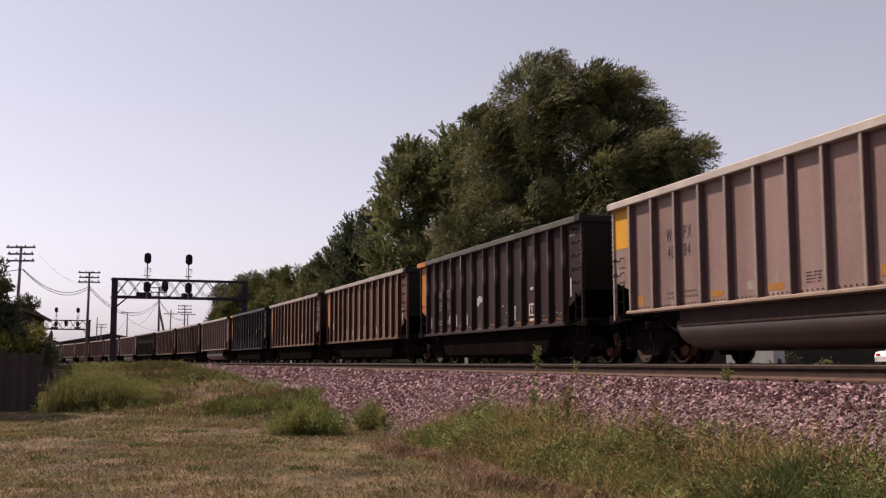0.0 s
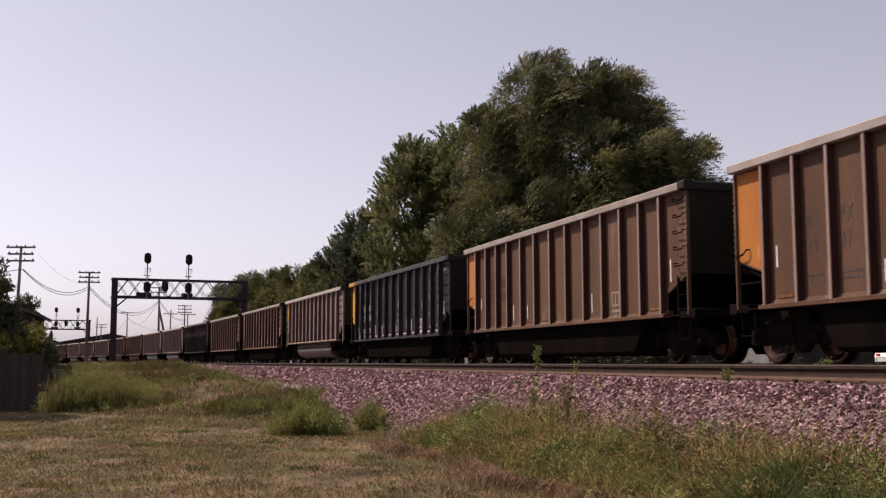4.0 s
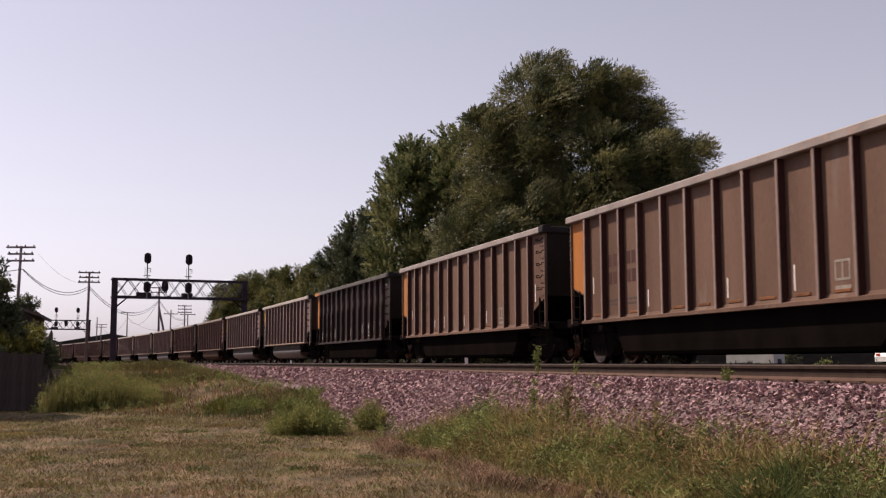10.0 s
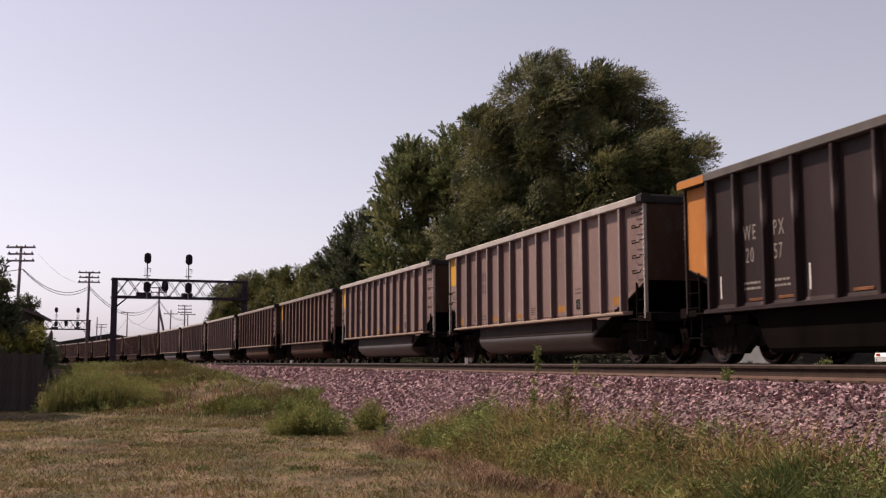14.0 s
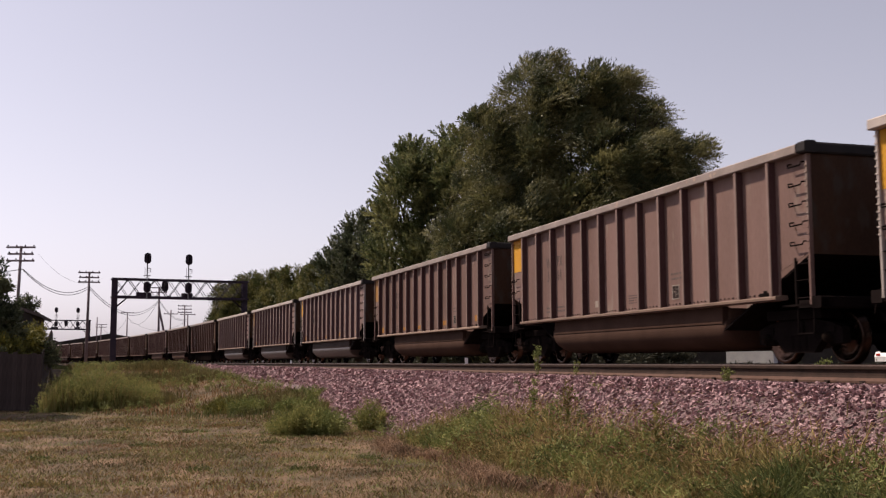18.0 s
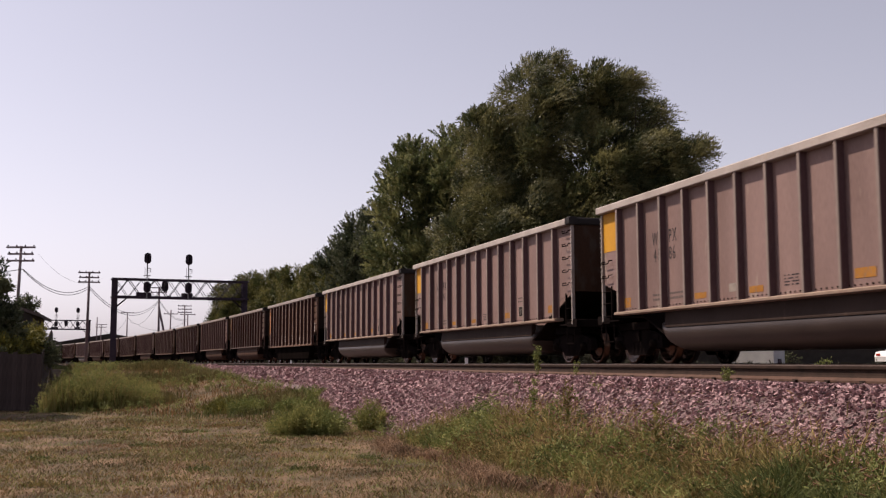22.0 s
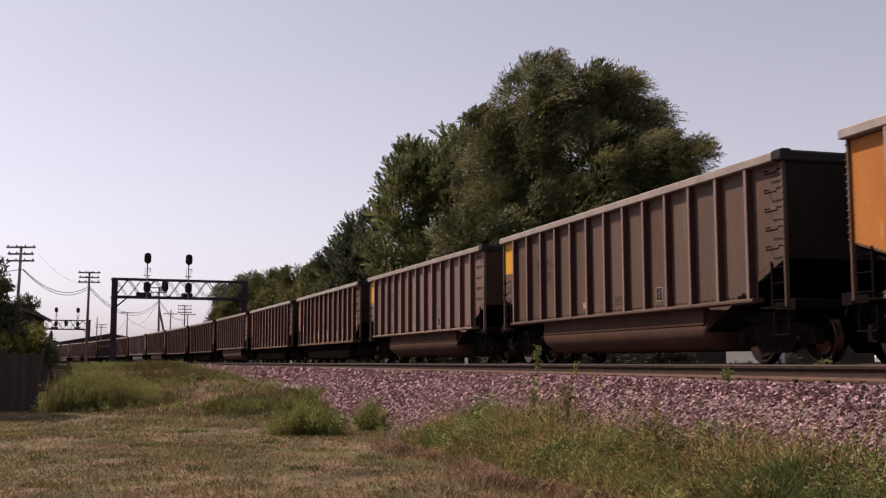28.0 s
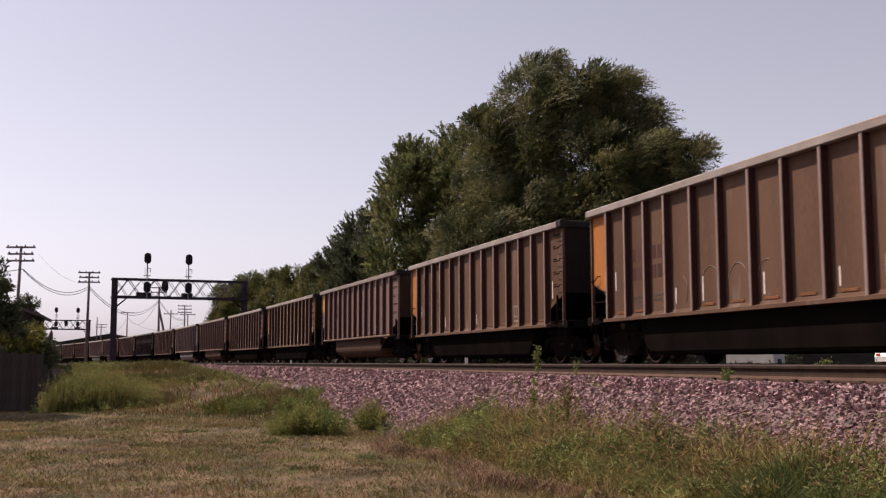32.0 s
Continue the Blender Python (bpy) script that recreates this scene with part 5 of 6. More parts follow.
def weed_field(name, label, x, y, h, material, seed, leaf):
    """Leafy plants too many to count: short leaves all along upright stems."""
    rng = np.random.default_rng(seed)
    n = len(x)
    per = 16
    t = rng.random((n, per)) ** 0.8
    lean = rng.normal(0, 0.22, (n, 2))
    px = x[:, None] + lean[:, :1] * t * h[:, None] + rng.normal(0, 0.02, (n, per))
    py = y[:, None] + lean[:, 1:] * t * h[:, None] + rng.normal(0, 0.02, (n, per))
    pz = land(x, y)[:, None] + t * h[:, None]
    p = np.stack([px, py, pz], -1).reshape(-1, 3)
    d = rng.normal(size=(len(p), 3)) * [1, 1, 0.4] + [0, 0, 0.55]
    d /= np.linalg.norm(d, axis=1)[:, None]
    v, f = leaf_cloud(p, d, 2, leaf, leaf * 0.24, leaf * 0.4, rng)
    tagged(new(name, from_arrays(name, v, f, material)), label, "weeds", kind="stuff")


def foxtails(name, label, x, y, h, seed):
    """Arching grass stems that end in a nodding seed head."""
    rng = np.random.default_rng(seed)
    n = len(x)
    a = rng.normal(0.4, 1.3, n)
    d = np.stack([np.cos(a), np.sin(a)], -1)
    reach = h * rng.uniform(0.3, 0.75, n)
    ts = np.array([0.0, 0.45, 0.75, 0.9, 1.0])
    root = np.stack([x, y, land(x, y)], -1)
    pts = []
    for t in ts:
        rise = h * (1.5 * t - 0.62 * t * t)
        pts.append(root + np.stack([d[:, 0] * reach * t ** 2.2, d[:, 1] * reach * t ** 2.2, rise], -1))
    pts = np.stack(pts, 1)
    across = np.stack([-d[:, 1], d[:, 0], np.zeros(n)], -1)
    side = across[:, None] * np.array([0.0035, 0.003, 0.0025, 0.002, 0.002])[None, :, None]
    v = np.stack([pts - side, pts + side], 2).reshape(n, 10, 3)
    q = np.array([(2 * i, 2 * i + 1, 2 * i + 3, 2 * i + 2) for i in range(4)])
    f = (np.arange(n)[:, None, None] * 10 + q[None]).reshape(-1, 4)
    tagged(new(name, from_arrays(name, v.reshape(-1, 3), f, GRASS_TALL)), label, "grass", kind="stuff")
    c, e = pts[:, 3], pts[:, 4]
    ax = e - c
    ax /= np.linalg.norm(ax, axis=1)[:, None] + 1e-9
    ln = rng.uniform(0.05, 0.1, n)[:, None]
    up = np.cross(across, ax)
    r = 0.0085
    ring = [across * r, up * r, -across * r, -up * r]
    v = np.stack([c] + [c + ax * ln * 0.3 + k for k in ring] + [c + ax * ln * 0.8 + k * 0.8 - up * 0.004 for k in ring] + [c + ax * ln - up * 0.008], 1).reshape(-1, 3)
    t3 = [(0, 1 + i, 1 + (i + 1) % 4) for i in range(4)] + [(9, 5 + (i + 1) % 4, 5 + i) for i in range(4)]
    t3 += [(1 + i, 5 + i, 5 + (i + 1) % 4) for i in range(4)] + [(1 + i, 5 + (i + 1) % 4, 1 + (i + 1) % 4) for i in range(4)]
    f = (np.arange(n)[:, None, None] * 10 + np.array(t3)[None]).reshape(-1, 3)
    tagged(new("seed_heads", from_arrays("seed_heads", v, f, SEED_HEAD)), "brown nodding seed heads above the tall grass", "grass", kind="stuff")


def clump(label, x, y, rx, ry, h, stems, material, seed, leaf):
    """A feathery bush of weeds: many thin leafy stems that fan out from one foot."""
    rng = np.random.default_rng(seed)
    z = float(land(x, y))
    w = thing("weed_clump", label, "weed", pose(x, y, z - 0.02), group="weeds of the ballast")
    r = np.sqrt(rng.random(stems))
    a = rng.uniform(0, 6.283, stems)
    foot = np.stack([np.cos(a) * r * rx * 0.6, np.sin(a) * r * ry * 0.6, np.zeros(stems)], -1)
    foot[:, 2] = land(x + foot[:, 0], y + foot[:, 1]) - z
    tall = h * (1.05 - 0.55 * r ** 2) * rng.uniform(0.6, 1.05, stems)
    tip = foot + np.stack([np.cos(a) * r * rx * 0.55 + rng.normal(0, 0.06, stems), np.sin(a) * r * ry * 0.55 + rng.normal(0, 0.06, stems), tall], -1)
    per = 22
    t = rng.random((stems, per)) ** 0.75
    p = (foot[:, None] + (tip - foot)[:, None] * t[..., None] + rng.normal(0, 0.025, (stems, per, 3))).reshape(-1, 3)
    d = (tip - foot)[:, None] / np.linalg.norm(tip - foot, axis=1)[:, None, None] * 0.7 + rng.normal(0, 0.6, (stems, per, 3))
    d = d.reshape(-1, 3)
    d /= np.linalg.norm(d, axis=1)[:, None]
    v, f = leaf_cloud(p, d, 2, leaf, leaf * 0.2, leaf * 0.5, rng)
    thick = np.stack([np.cos(a + 1.5), np.sin(a + 1.5), np.zeros(stems)], -1) * 0.005
    s = np.stack([foot - thick, foot + thick, tip + thick * 0.4, tip - thick * 0.4], 1).reshape(-1, 3)
    f = np.concatenate([f, np.arange(len(s)).reshape(-1, 4) + len(v)])
    v = np.concatenate([v, s])
    part("foliage", from_arrays("foliage", v, f, material), w)
    return w


def build_weeds():
    rng = np.random.default_rng(31)
    for name, label, n, m, seed, leaf, hi in (("leafy_weeds", "leafy green weeds along the foot of the ballast", 2600, WEED_GREEN, 32, 0.065, 0.44), ("seeding_weeds", "dark seeding weeds along the foot of the ballast", 1500, TUSSOCK, 33, 0.06, 0.5)):
        y = rng.uniform(5.5, 23, n)
        u = 6.98 + rng.normal(0, 0.30, n)
        x = line_x(y) - u
        keep = (patchy(x, y, 1.3, seed) > 0.42) & ~((y > 18.5) & (u < 7.5))
        x, y = x[keep], y[keep]
        weed_field(name, label, x, y, hi * rng.uniform(0.3, 1.0, len(x)), m, seed, leaf)
    n = 2200
    y = rng.uniform(33, 75, n)
    x = rng.uniform(-3, 6.5, n)
    toe = np.interp(x, [-60, -8, -2.3, 2.4, 5.5, 9], [52, 38, 35.5, 31, 24, 18])
    keep = (y > toe) & (line_x(y) - x > 6.7) & (patchy(x, y, 0.5, 5.0) > 0.45)
    weed_field("verge_leafy_weeds", "leafy weeds scattered over the verge", x[keep], y[keep], rng.uniform(0.1, 0.42, keep.sum()), WEED_GREEN, 34, 0.09)
    n = 2100
    s = rng.uniform(15, 230, n)
    u = rng.uniform(-9.5, -4.6, n)
    weed_field("far_scrub", "dark low scrub beyond the far track", line_x(s) - u, s, rng.uniform(0.12, 0.34, n) * (0.8 + np.clip(s - 60, 0, 170) / 90), LEAF_SCRUB, 35, 0.16)

    # an overgrown hedge that closes the view beneath the wagons
    n = 5200
    s = 43 + 260 * rng.random(n) ** 1.35
    u = -9.5 - rng.random(n) * 2.5
    tall = (0.9 + 0.9 * patchy(s, u, 0.23, 2.0)) * np.clip((s - 30) / 25, 0.45, 1.0) + np.clip(s - 90, 0, 200) / 160
    weed_field("hedge_row", "dark overgrown hedge row beyond the far track", line_x(s) - u, s, tall * rng.uniform(0.6, 1.0, n), LEAF_SCRUB, 36, 0.34)

    sprig("weed", "tall leafy green weed beside the rail", 6.95, 18.3, 0.62, 0.14, 3, WEED_GREEN, 21, 0.055)
    sprig("weed", "slender green weed beside the rail", 7.0, 16.7, 0.36, 0.10, 2, WEED_GREEN, 22, 0.045)
    sprig("weed", "small leafy green weed by the tie ends", 6.98, 11.85, 0.2, 0.12, 6, WEED_GREEN, 23, 0.045)
    sprig("weed", "low green weed between the tracks", 9.2, 13.1, 0.34, 0.16, 5, WEED_GREEN, 24, 0.045)
    sprig("weed", "tall dry weed on the ballast slope", 5.75, 11.4, 0.75, 0.2, 4, GRASS_TALL, 25, 0.05)
    sprig("weed", "tall dry weed on the ballast slope", 6.0, 14.6, 0.8, 0.2, 4, GRASS_TALL, 26, 0.05)
    sprig("weed", "tall seeding weed on the ballast slope", 5.9, 15.8, 0.75, 0.2, 4, WEED_GREEN, 27, 0.05)
    sprig("weed", "branching weed at the foot of the ballast", 5.2, 9.4, 0.6, 0.3, 7, TUSSOCK, 28, 0.05)
    sprig("weed", "branching weed at the foot of the ballast", 5.0, 8.0, 0.7, 0.3, 8, GRASS_TALL, 29, 0.05)
    sprig("weed", "branching weed at the foot of the ballast", 5.35, 7.6, 0.75, 0.25, 7, TUSSOCK, 30, 0.05)
    # feathery clumps beside the ballast and on the verge
    for i, (x, y, rx, ry, h, n, m, lf) in enumerate([(3.4, 22.5, 0.5, 0.45, 0.66, 150, WEED_LIGHT, 0.085), (3.85, 22.2, 0.4, 0.4, 0.58, 110, WEED_GREEN, 0.085), (3.1, 22.9, 0.35, 0.4, 0.4, 60, WEED_LIGHT, 0.085), (4.95, 23.2, 0.33, 0.36, 0.68, 120, WEED_LIGHT, 0.08),
                                                     (-2.2, 35.9, 0.35, 0.4, 1.05, 50, WEED_LIGHT, 0.11), (-1.8, 36.0, 0.45, 0.4, 1.25, 70, WEED_GREEN, 0.11), (-1.3, 35.9, 0.4, 0.4, 1.0, 60, WEED_LIGHT, 0.11), (-1.2, 36.6, 0.5, 0.5, 1.35, 70, WEED_GREEN, 0.12), (-0.7, 36.3, 0.45, 0.4, 0.8, 60, WEED_GREEN, 0.11), (-0.4, 37.2, 0.45, 0.5, 0.85, 50, WEED_LIGHT, 0.12), (-2.0, 35.6, 0.3, 0.25, 0.55, 40, WEED_LIGHT, 0.1), (-1.0, 35.6, 0.4, 0.3, 0.5, 40, WEED_GREEN, 0.1), (-0.2, 36.2, 0.4, 0.3, 0.45, 40, WEED_LIGHT, 0.1), (0.1, 37.6, 0.6, 0.4, 0.5, 70, WEED_GREEN, 0.13),
                                                     (2.6, 32.4, 0.6, 0.4, 0.42, 80, LEAF_BUSH, 0.1), (3.2, 31.6, 0.55, 0.4, 0.45, 80, WEED_GREEN, 0.1), (4.2, 30.0, 0.4, 0.4, 0.5, 80, WEED_GREEN, 0.1), (4.6, 29.2, 0.35, 0.3, 0.5, 60, WEED_GREEN, 0.1), (5.2, 33.5, 0.5, 0.5, 0.45, 60, WEED_GREEN, 0.1),
                                                     (5.1, 12.3, 0.3, 0.3, 0.45, 50, WEED_GREEN, 0.07), (5.2, 10.4, 0.3, 0.3, 0.42, 50, WEED_LIGHT, 0.07), (5.3, 16.5, 0.4, 0.35, 0.5, 70, WEED_GREEN, 0.07), (5.25, 18.2, 0.5, 0.4, 0.5, 80, GRASS_TALL, 0.07), (5.0, 14.2, 0.4, 0.4, 0.45, 70, GRASS_TALL, 0.07), (5.25, 13.2, 0.35, 0.35, 0.42, 60, GRASS_RED, 0.06), (5.1, 16.0, 0.4, 0.4, 0.5, 70, GRASS_RED, 0.06), (5.0, 17.4, 0.4, 0.4, 0.5, 70, WEED_GREEN, 0.06), (5.2, 11.2, 0.3, 0.3, 0.4, 50, WEED_LIGHT, 0.06), (5.3, 9.4, 0.3, 0.3, 0.4, 50, GRASS_RED, 0.05), (5.0, 18.6, 0.4, 0.4, 0.45, 60, WEED_LIGHT, 0.06), (5.3, 13.0, 0.45, 0.4, 0.52, 110, TUSSOCK, 0.07), (5.2, 15.2, 0.45, 0.4, 0.45, 90, GRASS_RED, 0.06), (5.35, 10.2, 0.35, 0.35, 0.45, 70, TUSSOCK, 0.06), (5.05, 12.2, 0.3, 0.3, 0.3, 50, GRASS_RED, 0.05)]):
        clump("bushy feathery green weed clump", x, y, rx, ry, h, n, m, 40 + i, lf)
    n = 1050
    y = rng.uniform(6.6, 16.5, n)
    x = line_x(y) - 6.85 + rng.normal(0, 0.22, n)
    foxtails("foxtail_grass", "arching foxtail grass along the ballast", x, y, rng.uniform(0.26, 0.58, n), 51)
    # dark tussock of coarse grass
    rng = np.random.default_rng(77)
    for i, (x, y, r) in enumerate([(5.3, 8.3, 0.22), (5.5, 8.6, 0.18), (5.1, 8.1, 0.12), (5.35, 7.2, 0.2)]):
        n = 1300
        k = rng.normal(0, r * 0.6, (n, 2))
        ob = blades("grass_tussock", "coarse dark green grass tussock", x + k[:, 0], y + k[:, 1], rng.uniform(0.28, 0.66, n), rng.uniform(0.007, 0.013, n), TUSSOCK, 80 + i, lean=0.5)
        ob["kind"] = ""
        del ob["kind"]


SWAY = []


def tree(name, label, base, lobes, material, seed, habit, leaf, dens, trunk_r):
    """A trunk with limbs to each mass of foliage; every mass is leaves on twigs, thinned to let the sky through."""
    rng = np.random.default_rng(seed)
    bx, by = base
    bz = float(land(bx, by))
    t = thing(name, label, "tree", pose(bx, by, bz - 0.1))
    L = [(x - bx, y - by, z - bz, r) for x, y, z, r in lobes]
    top = max(q[2] for q in L)
    fork = Vector((0.1, 0, min(3.0, top * 0.3)))
    k = Kit().rod((0, 0, 0), (0.05, 0, 0.5), trunk_r * 1.35, 12, trunk_r).rod((0.05, 0, 0.5), fork, trunk_r, 12, trunk_r * 0.85)
    part("trunk", k.mesh("trunk", BARK, True), t, "dark rough trunk")
    for x, y, z, r in L:
        end = Vector((x, y, z))
        mid = fork.lerp(end, 0.55) + Vector((0, 0, (end - fork).length * 0.1))
        k = Kit().rod(fork, mid, trunk_r * 0.42, 8, trunk_r * 0.25).rod(mid, end, trunk_r * 0.25, 7, trunk_r * 0.1)
        for i in range(6):
            d = Vector(rng.normal(size=3)) * 0.7
            d.z = abs(d.z)
            k.rod(mid.lerp(end, rng.uniform(0.3, 1.0)), end + d.normalized() * r * 0.85, trunk_r * 0.09, 5, 0.012)
        part("limb", k.mesh("limb", BARK), t)
        # bunches of foliage on the outside of each mass, with gaps between them
        n = int(dens * r * r)
        lumps = int(14 + 7 * r) if habit == "willow" else int(9 + 6 * r)
        lc = rng.normal(size=(lumps, 3))
        lc /= np.linalg.norm(lc, axis=1)[:, None]
        lc *= (r * (rng.uniform(0.5, 0.88, lumps) if habit == "willow" else rng.uniform(0.5, 0.84, lumps)))[:, None]
        lr = r * rng.uniform(0.24, 0.42, lumps) if habit == "willow" else r * rng.uniform(0.18, 0.36, lumps)
        i = rng.integers(0, lumps, n)
        d = rng.normal(size=(n, 3)) + lc[i] / r * 0.9
        d[:, 2] += 0.75 if habit == "willow" else 0.3
        d /= np.linalg.norm(d, axis=1)[:, None]
        p = lc[i] + d * (lr[i] * rng.uniform(0.55, 1.0, n))[:, None]
        loose = rng.random(n) < {"shoots": 0.2, "willow": 0.14}.get(habit, 0.1)
        p[loose] = d[loose] * (r * rng.uniform(0.1, 0.9, loose.sum()))[:, None]
        noise = rng.normal(0, 1.0, (n, 3))
        per = 7
        spread, stray = 0.45, 0.55
        if habit == "willow":
            # sprays of one bunch sweep out together
            way = lc / r * 0.6 + np.array([0.45, 0.0, 0.12]) + rng.normal(0, 0.25, (lumps, 3))
            w = way[i] + d * 0.4 + noise * 0.12
            p = p - way[i] * 0.25
            per, spread, stray = 12, 0.28, 0.3
        elif habit == "shoots":
            w = d * 0.9 + np.array([-0.1, 0, 0.75]) + noise * 0.15
            per, spread, stray = 44, 0.55, 1.25
            p = lc[i] + d * (lr[i] * rng.uniform(0.2, 0.8, n))[:, None]
        else:
            w = d + noise * 0.5
        w /= np.linalg.norm(w, axis=1)[:, None]
        v, f = leaf_cloud(p, w, per, leaf[0], leaf[1], leaf[2], rng, spread, stray, d)
        if habit == "willow":
            bend = (np.repeat(np.tile(np.arange(per), n), 3) / per) ** 2
            v = v + bend[:, None] * np.array([0.16, 0.0, -0.34])
        ob = part("foliage", from_arrays("foliage", v, f, material), t, m=Matrix.Translation((x, y, z)))
        SWAY.append((ob, Vector((x, y, z)), r, habit))
    return t


def build_trees():
    tree("willow_tree", "large dark green willow behind the train", (22.8, 54.5), [(21.4, 56, 16.7, 2.0), (24.6, 54, 15.7, 2.2), (19.8, 58, 14.5, 2.0), (25.9, 52, 13.4, 2.2), (23.0, 55, 13.4, 3.3), (20.2, 57, 11.3, 3.0), (24.8, 52, 10.7, 3.1), (27.0, 50, 11.4, 1.8), (19.0, 59, 8.6, 2.5), (20.9, 55, 7.9, 3.3), (23.7, 53, 7.8, 3.3), (25.8, 50, 8.1, 2.5), (18.3, 58, 5.3, 2.5), (20.2, 55, 4.8, 2.8), (23.3, 53, 4.5, 3.0), (25.4, 50, 4.6, 2.6), (27.1, 49, 9.2, 1.4), (19.2, 61, 13.9, 1.2), (19.0, 60, 11.4, 1.5)], LEAF_WILLOW, 1, "willow", (0.17, 0.06, 0.085), 540, 0.55)
    tree("maple_tree", "tall fresh green tree with upright shoots", (17.4, 66.5), [(17.4, 67, 14.3, 1.5), (19.6, 66, 15.5, 1.1), (16.1, 68, 13.2, 1.3), (18.0, 66, 12.7, 2.3), (16.4, 67, 11.3, 2.3), (18.7, 65, 9.3, 2.6), (16.2, 67, 8.0, 2.5), (18.3, 65, 5.7, 2.4), (15.8, 68, 5.2, 2.1), (18.9, 64, 12.0, 1.5), (18.8, 65, 14.1, 1.1), (19.2, 63.5, 12.6, 1.0)], LEAF_MAPLE, 2, "shoots", (0.14, 0.095, 0.023), 92, 0.35)
    tree("maple_tree", "dark green tree with spiky upright shoots", (15.2, 75.5), [(15.7, 76, 10.1, 1.6), (14.4, 77, 8.9, 1.2), (16.7, 75, 11.5, 1.2), (15.7, 75, 8.4, 2.0), (14.4, 76, 8.0, 1.8), (16.1, 75, 5.9, 2.4), (13.9, 76, 5.5, 1.6)], LEAF_GREY, 3, "shoots", (0.16, 0.09, 0.026), 82, 0.3)
    hedge = [(12.3, 150, 9.6, 2.5), (14.2, 145, 11.0, 2.4), (16.6, 140, 11.2, 2.2), (18.5, 132, 11.1, 2.2), (20.2, 125, 11.2, 2.1), (21.4, 118, 10.9, 2.2)]
    lower = [(13.7, 145, 7.6, 3.3), (11.8, 152, 7.2, 2.0), (17.0, 136, 7.6, 3.5), (19.7, 126, 7.5, 3.6), (21.9, 118, 7.2, 3.4), (23.0, 110, 8.0, 3.4)]
    for i, (x, y, z, r) in enumerate(hedge):
        lx, ly, lz, lr = lower[i]
        tree("roadside_tree", "rounded sunlit green tree in a far row", ((x + lx) / 2, (y + ly) / 2), [(x, y, z, r), (lx, ly, lz, lr), ((x + lx) / 2 + 1.2, (y + ly) / 2, (z + lz) / 2, 2.4)], LEAF_HEDGE, 10 + i, "round", (0.17, 0.14, 0.11), 420, 0.22)
    tree("garden_tree", "dark overhanging garden tree above a fence", (-6.0, 46.8), [(-6.26, 46.4, 3.94, 1.1), (-5.63, 46.05, 3.59, 0.75), (-5.22, 45.94, 3.12, 0.58), (-4.99, 45.59, 2.43, 0.64), (-5.68, 46.4, 4.52, 0.58), (-4.64, 44.78, 1.85, 0.49), (-6.26, 46.63, 2.43, 1.39), (-5.34, 45.94, 2.43, 0.7), (-6.15, 46.4, 4.75, 0.58), (-6.73, 46.63, 1.62, 1.39), (-5.1, 44.54, 1.62, 0.7), (-4.64, 43.62, 1.33, 0.52), (-5.92, 45.59, 1.73, 0.93), (-5.45, 45.01, 0.8, 0.7)], LEAF_DARK, 20, "round", (0.11, 0.065, 0.05), 950, 0.14)
    tree("garden_shrub", "dense dark shrub behind a board fence", (-4.3, 39.2), [(-4.3, 39.0, 1.75, 0.6), (-3.75, 38.8, 1.6, 0.42), (-4.9, 39.4, 2.2, 0.8), (-4.6, 39.0, 2.8, 0.7), (-5.2, 39.4, 3.4, 0.8), (-4.1, 39.3, 2.6, 0.5), (-4.35, 39.5, 3.3, 0.5), (-4.6, 39.6, 4.0, 0.5), (-4.85, 39.6, 4.7, 0.5), (-3.9, 37.3, 1.3, 0.35), (-4.5, 37.6, 1.5, 0.5)], LEAF_DARK, 24, "round", (0.1, 0.06, 0.045), 1000, 0.06)
    tree("garden_shrub", "small sunlit green shrub above a board fence", (-3.9, 38.3), [(-3.9, 38.2, 1.95, 0.36), (-4.25, 38.3, 2.15, 0.3), (-3.6, 38.2, 1.75, 0.28)], LEAF_BUSH, 25, "round", (0.1, 0.06, 0.045), 1000, 0.05)
    # added outside the view, placed so its shadow falls on the lawn's corner
    tree("garden_tree", "unseen tall dark tree, added to shade the lawn's corner", (-10.9, 40.2), [(-10.9, 40.2, 6.0, 1.8), (-11.3, 40.0, 8.4, 1.9), (-10.6, 39.8, 10.4, 1.9), (-11.4, 39.9, 12.4, 1.8), (-11.2, 39.3, 14.0, 1.5), (-10.7, 39.4, 13.0, 1.4)], LEAF_DARK, 27, "round", (0.16, 0.1, 0.06), 420, 0.16)
    tree("garden_tree", "small dark reddish tree behind a grey house", (-6.98, 72.5), [(-6.70, 72, 5.34, 0.4), (-6.20, 72, 5.06, 0.4), (-6.98, 72, 4.81, 0.5), (-6.42, 72, 4.75, 0.45)], LEAF_DARK, 22, "round", (0.14, 0.08, 0.05), 600, 0.1)
    tree("garden_shrub", "yellow-green shrub leaning over a fence", (-3.6, 40.2), [(-3.45, 41, 2.6, 0.38), (-3.5, 40, 2.15, 0.38), (-3.25, 40.3, 2.1, 0.28), (-3.8, 40.2, 2.35, 0.4), (-3.6, 40.2, 1.5, 0.5)], LEAF_BUSH, 21, "round", (0.1, 0.06, 0.045), 1300, 0.05)
    tree("garden_shrub", "small dark rounded shrub at a fence corner", (-2.84, 40.2), [(-2.84, 40, 2.10, 0.24), (-2.89, 40, 1.75, 0.3), (-2.79, 41, 1.85, 0.2)], LEAF_DARK, 29, "round", (0.08, 0.05, 0.04), 1500, 0.04)


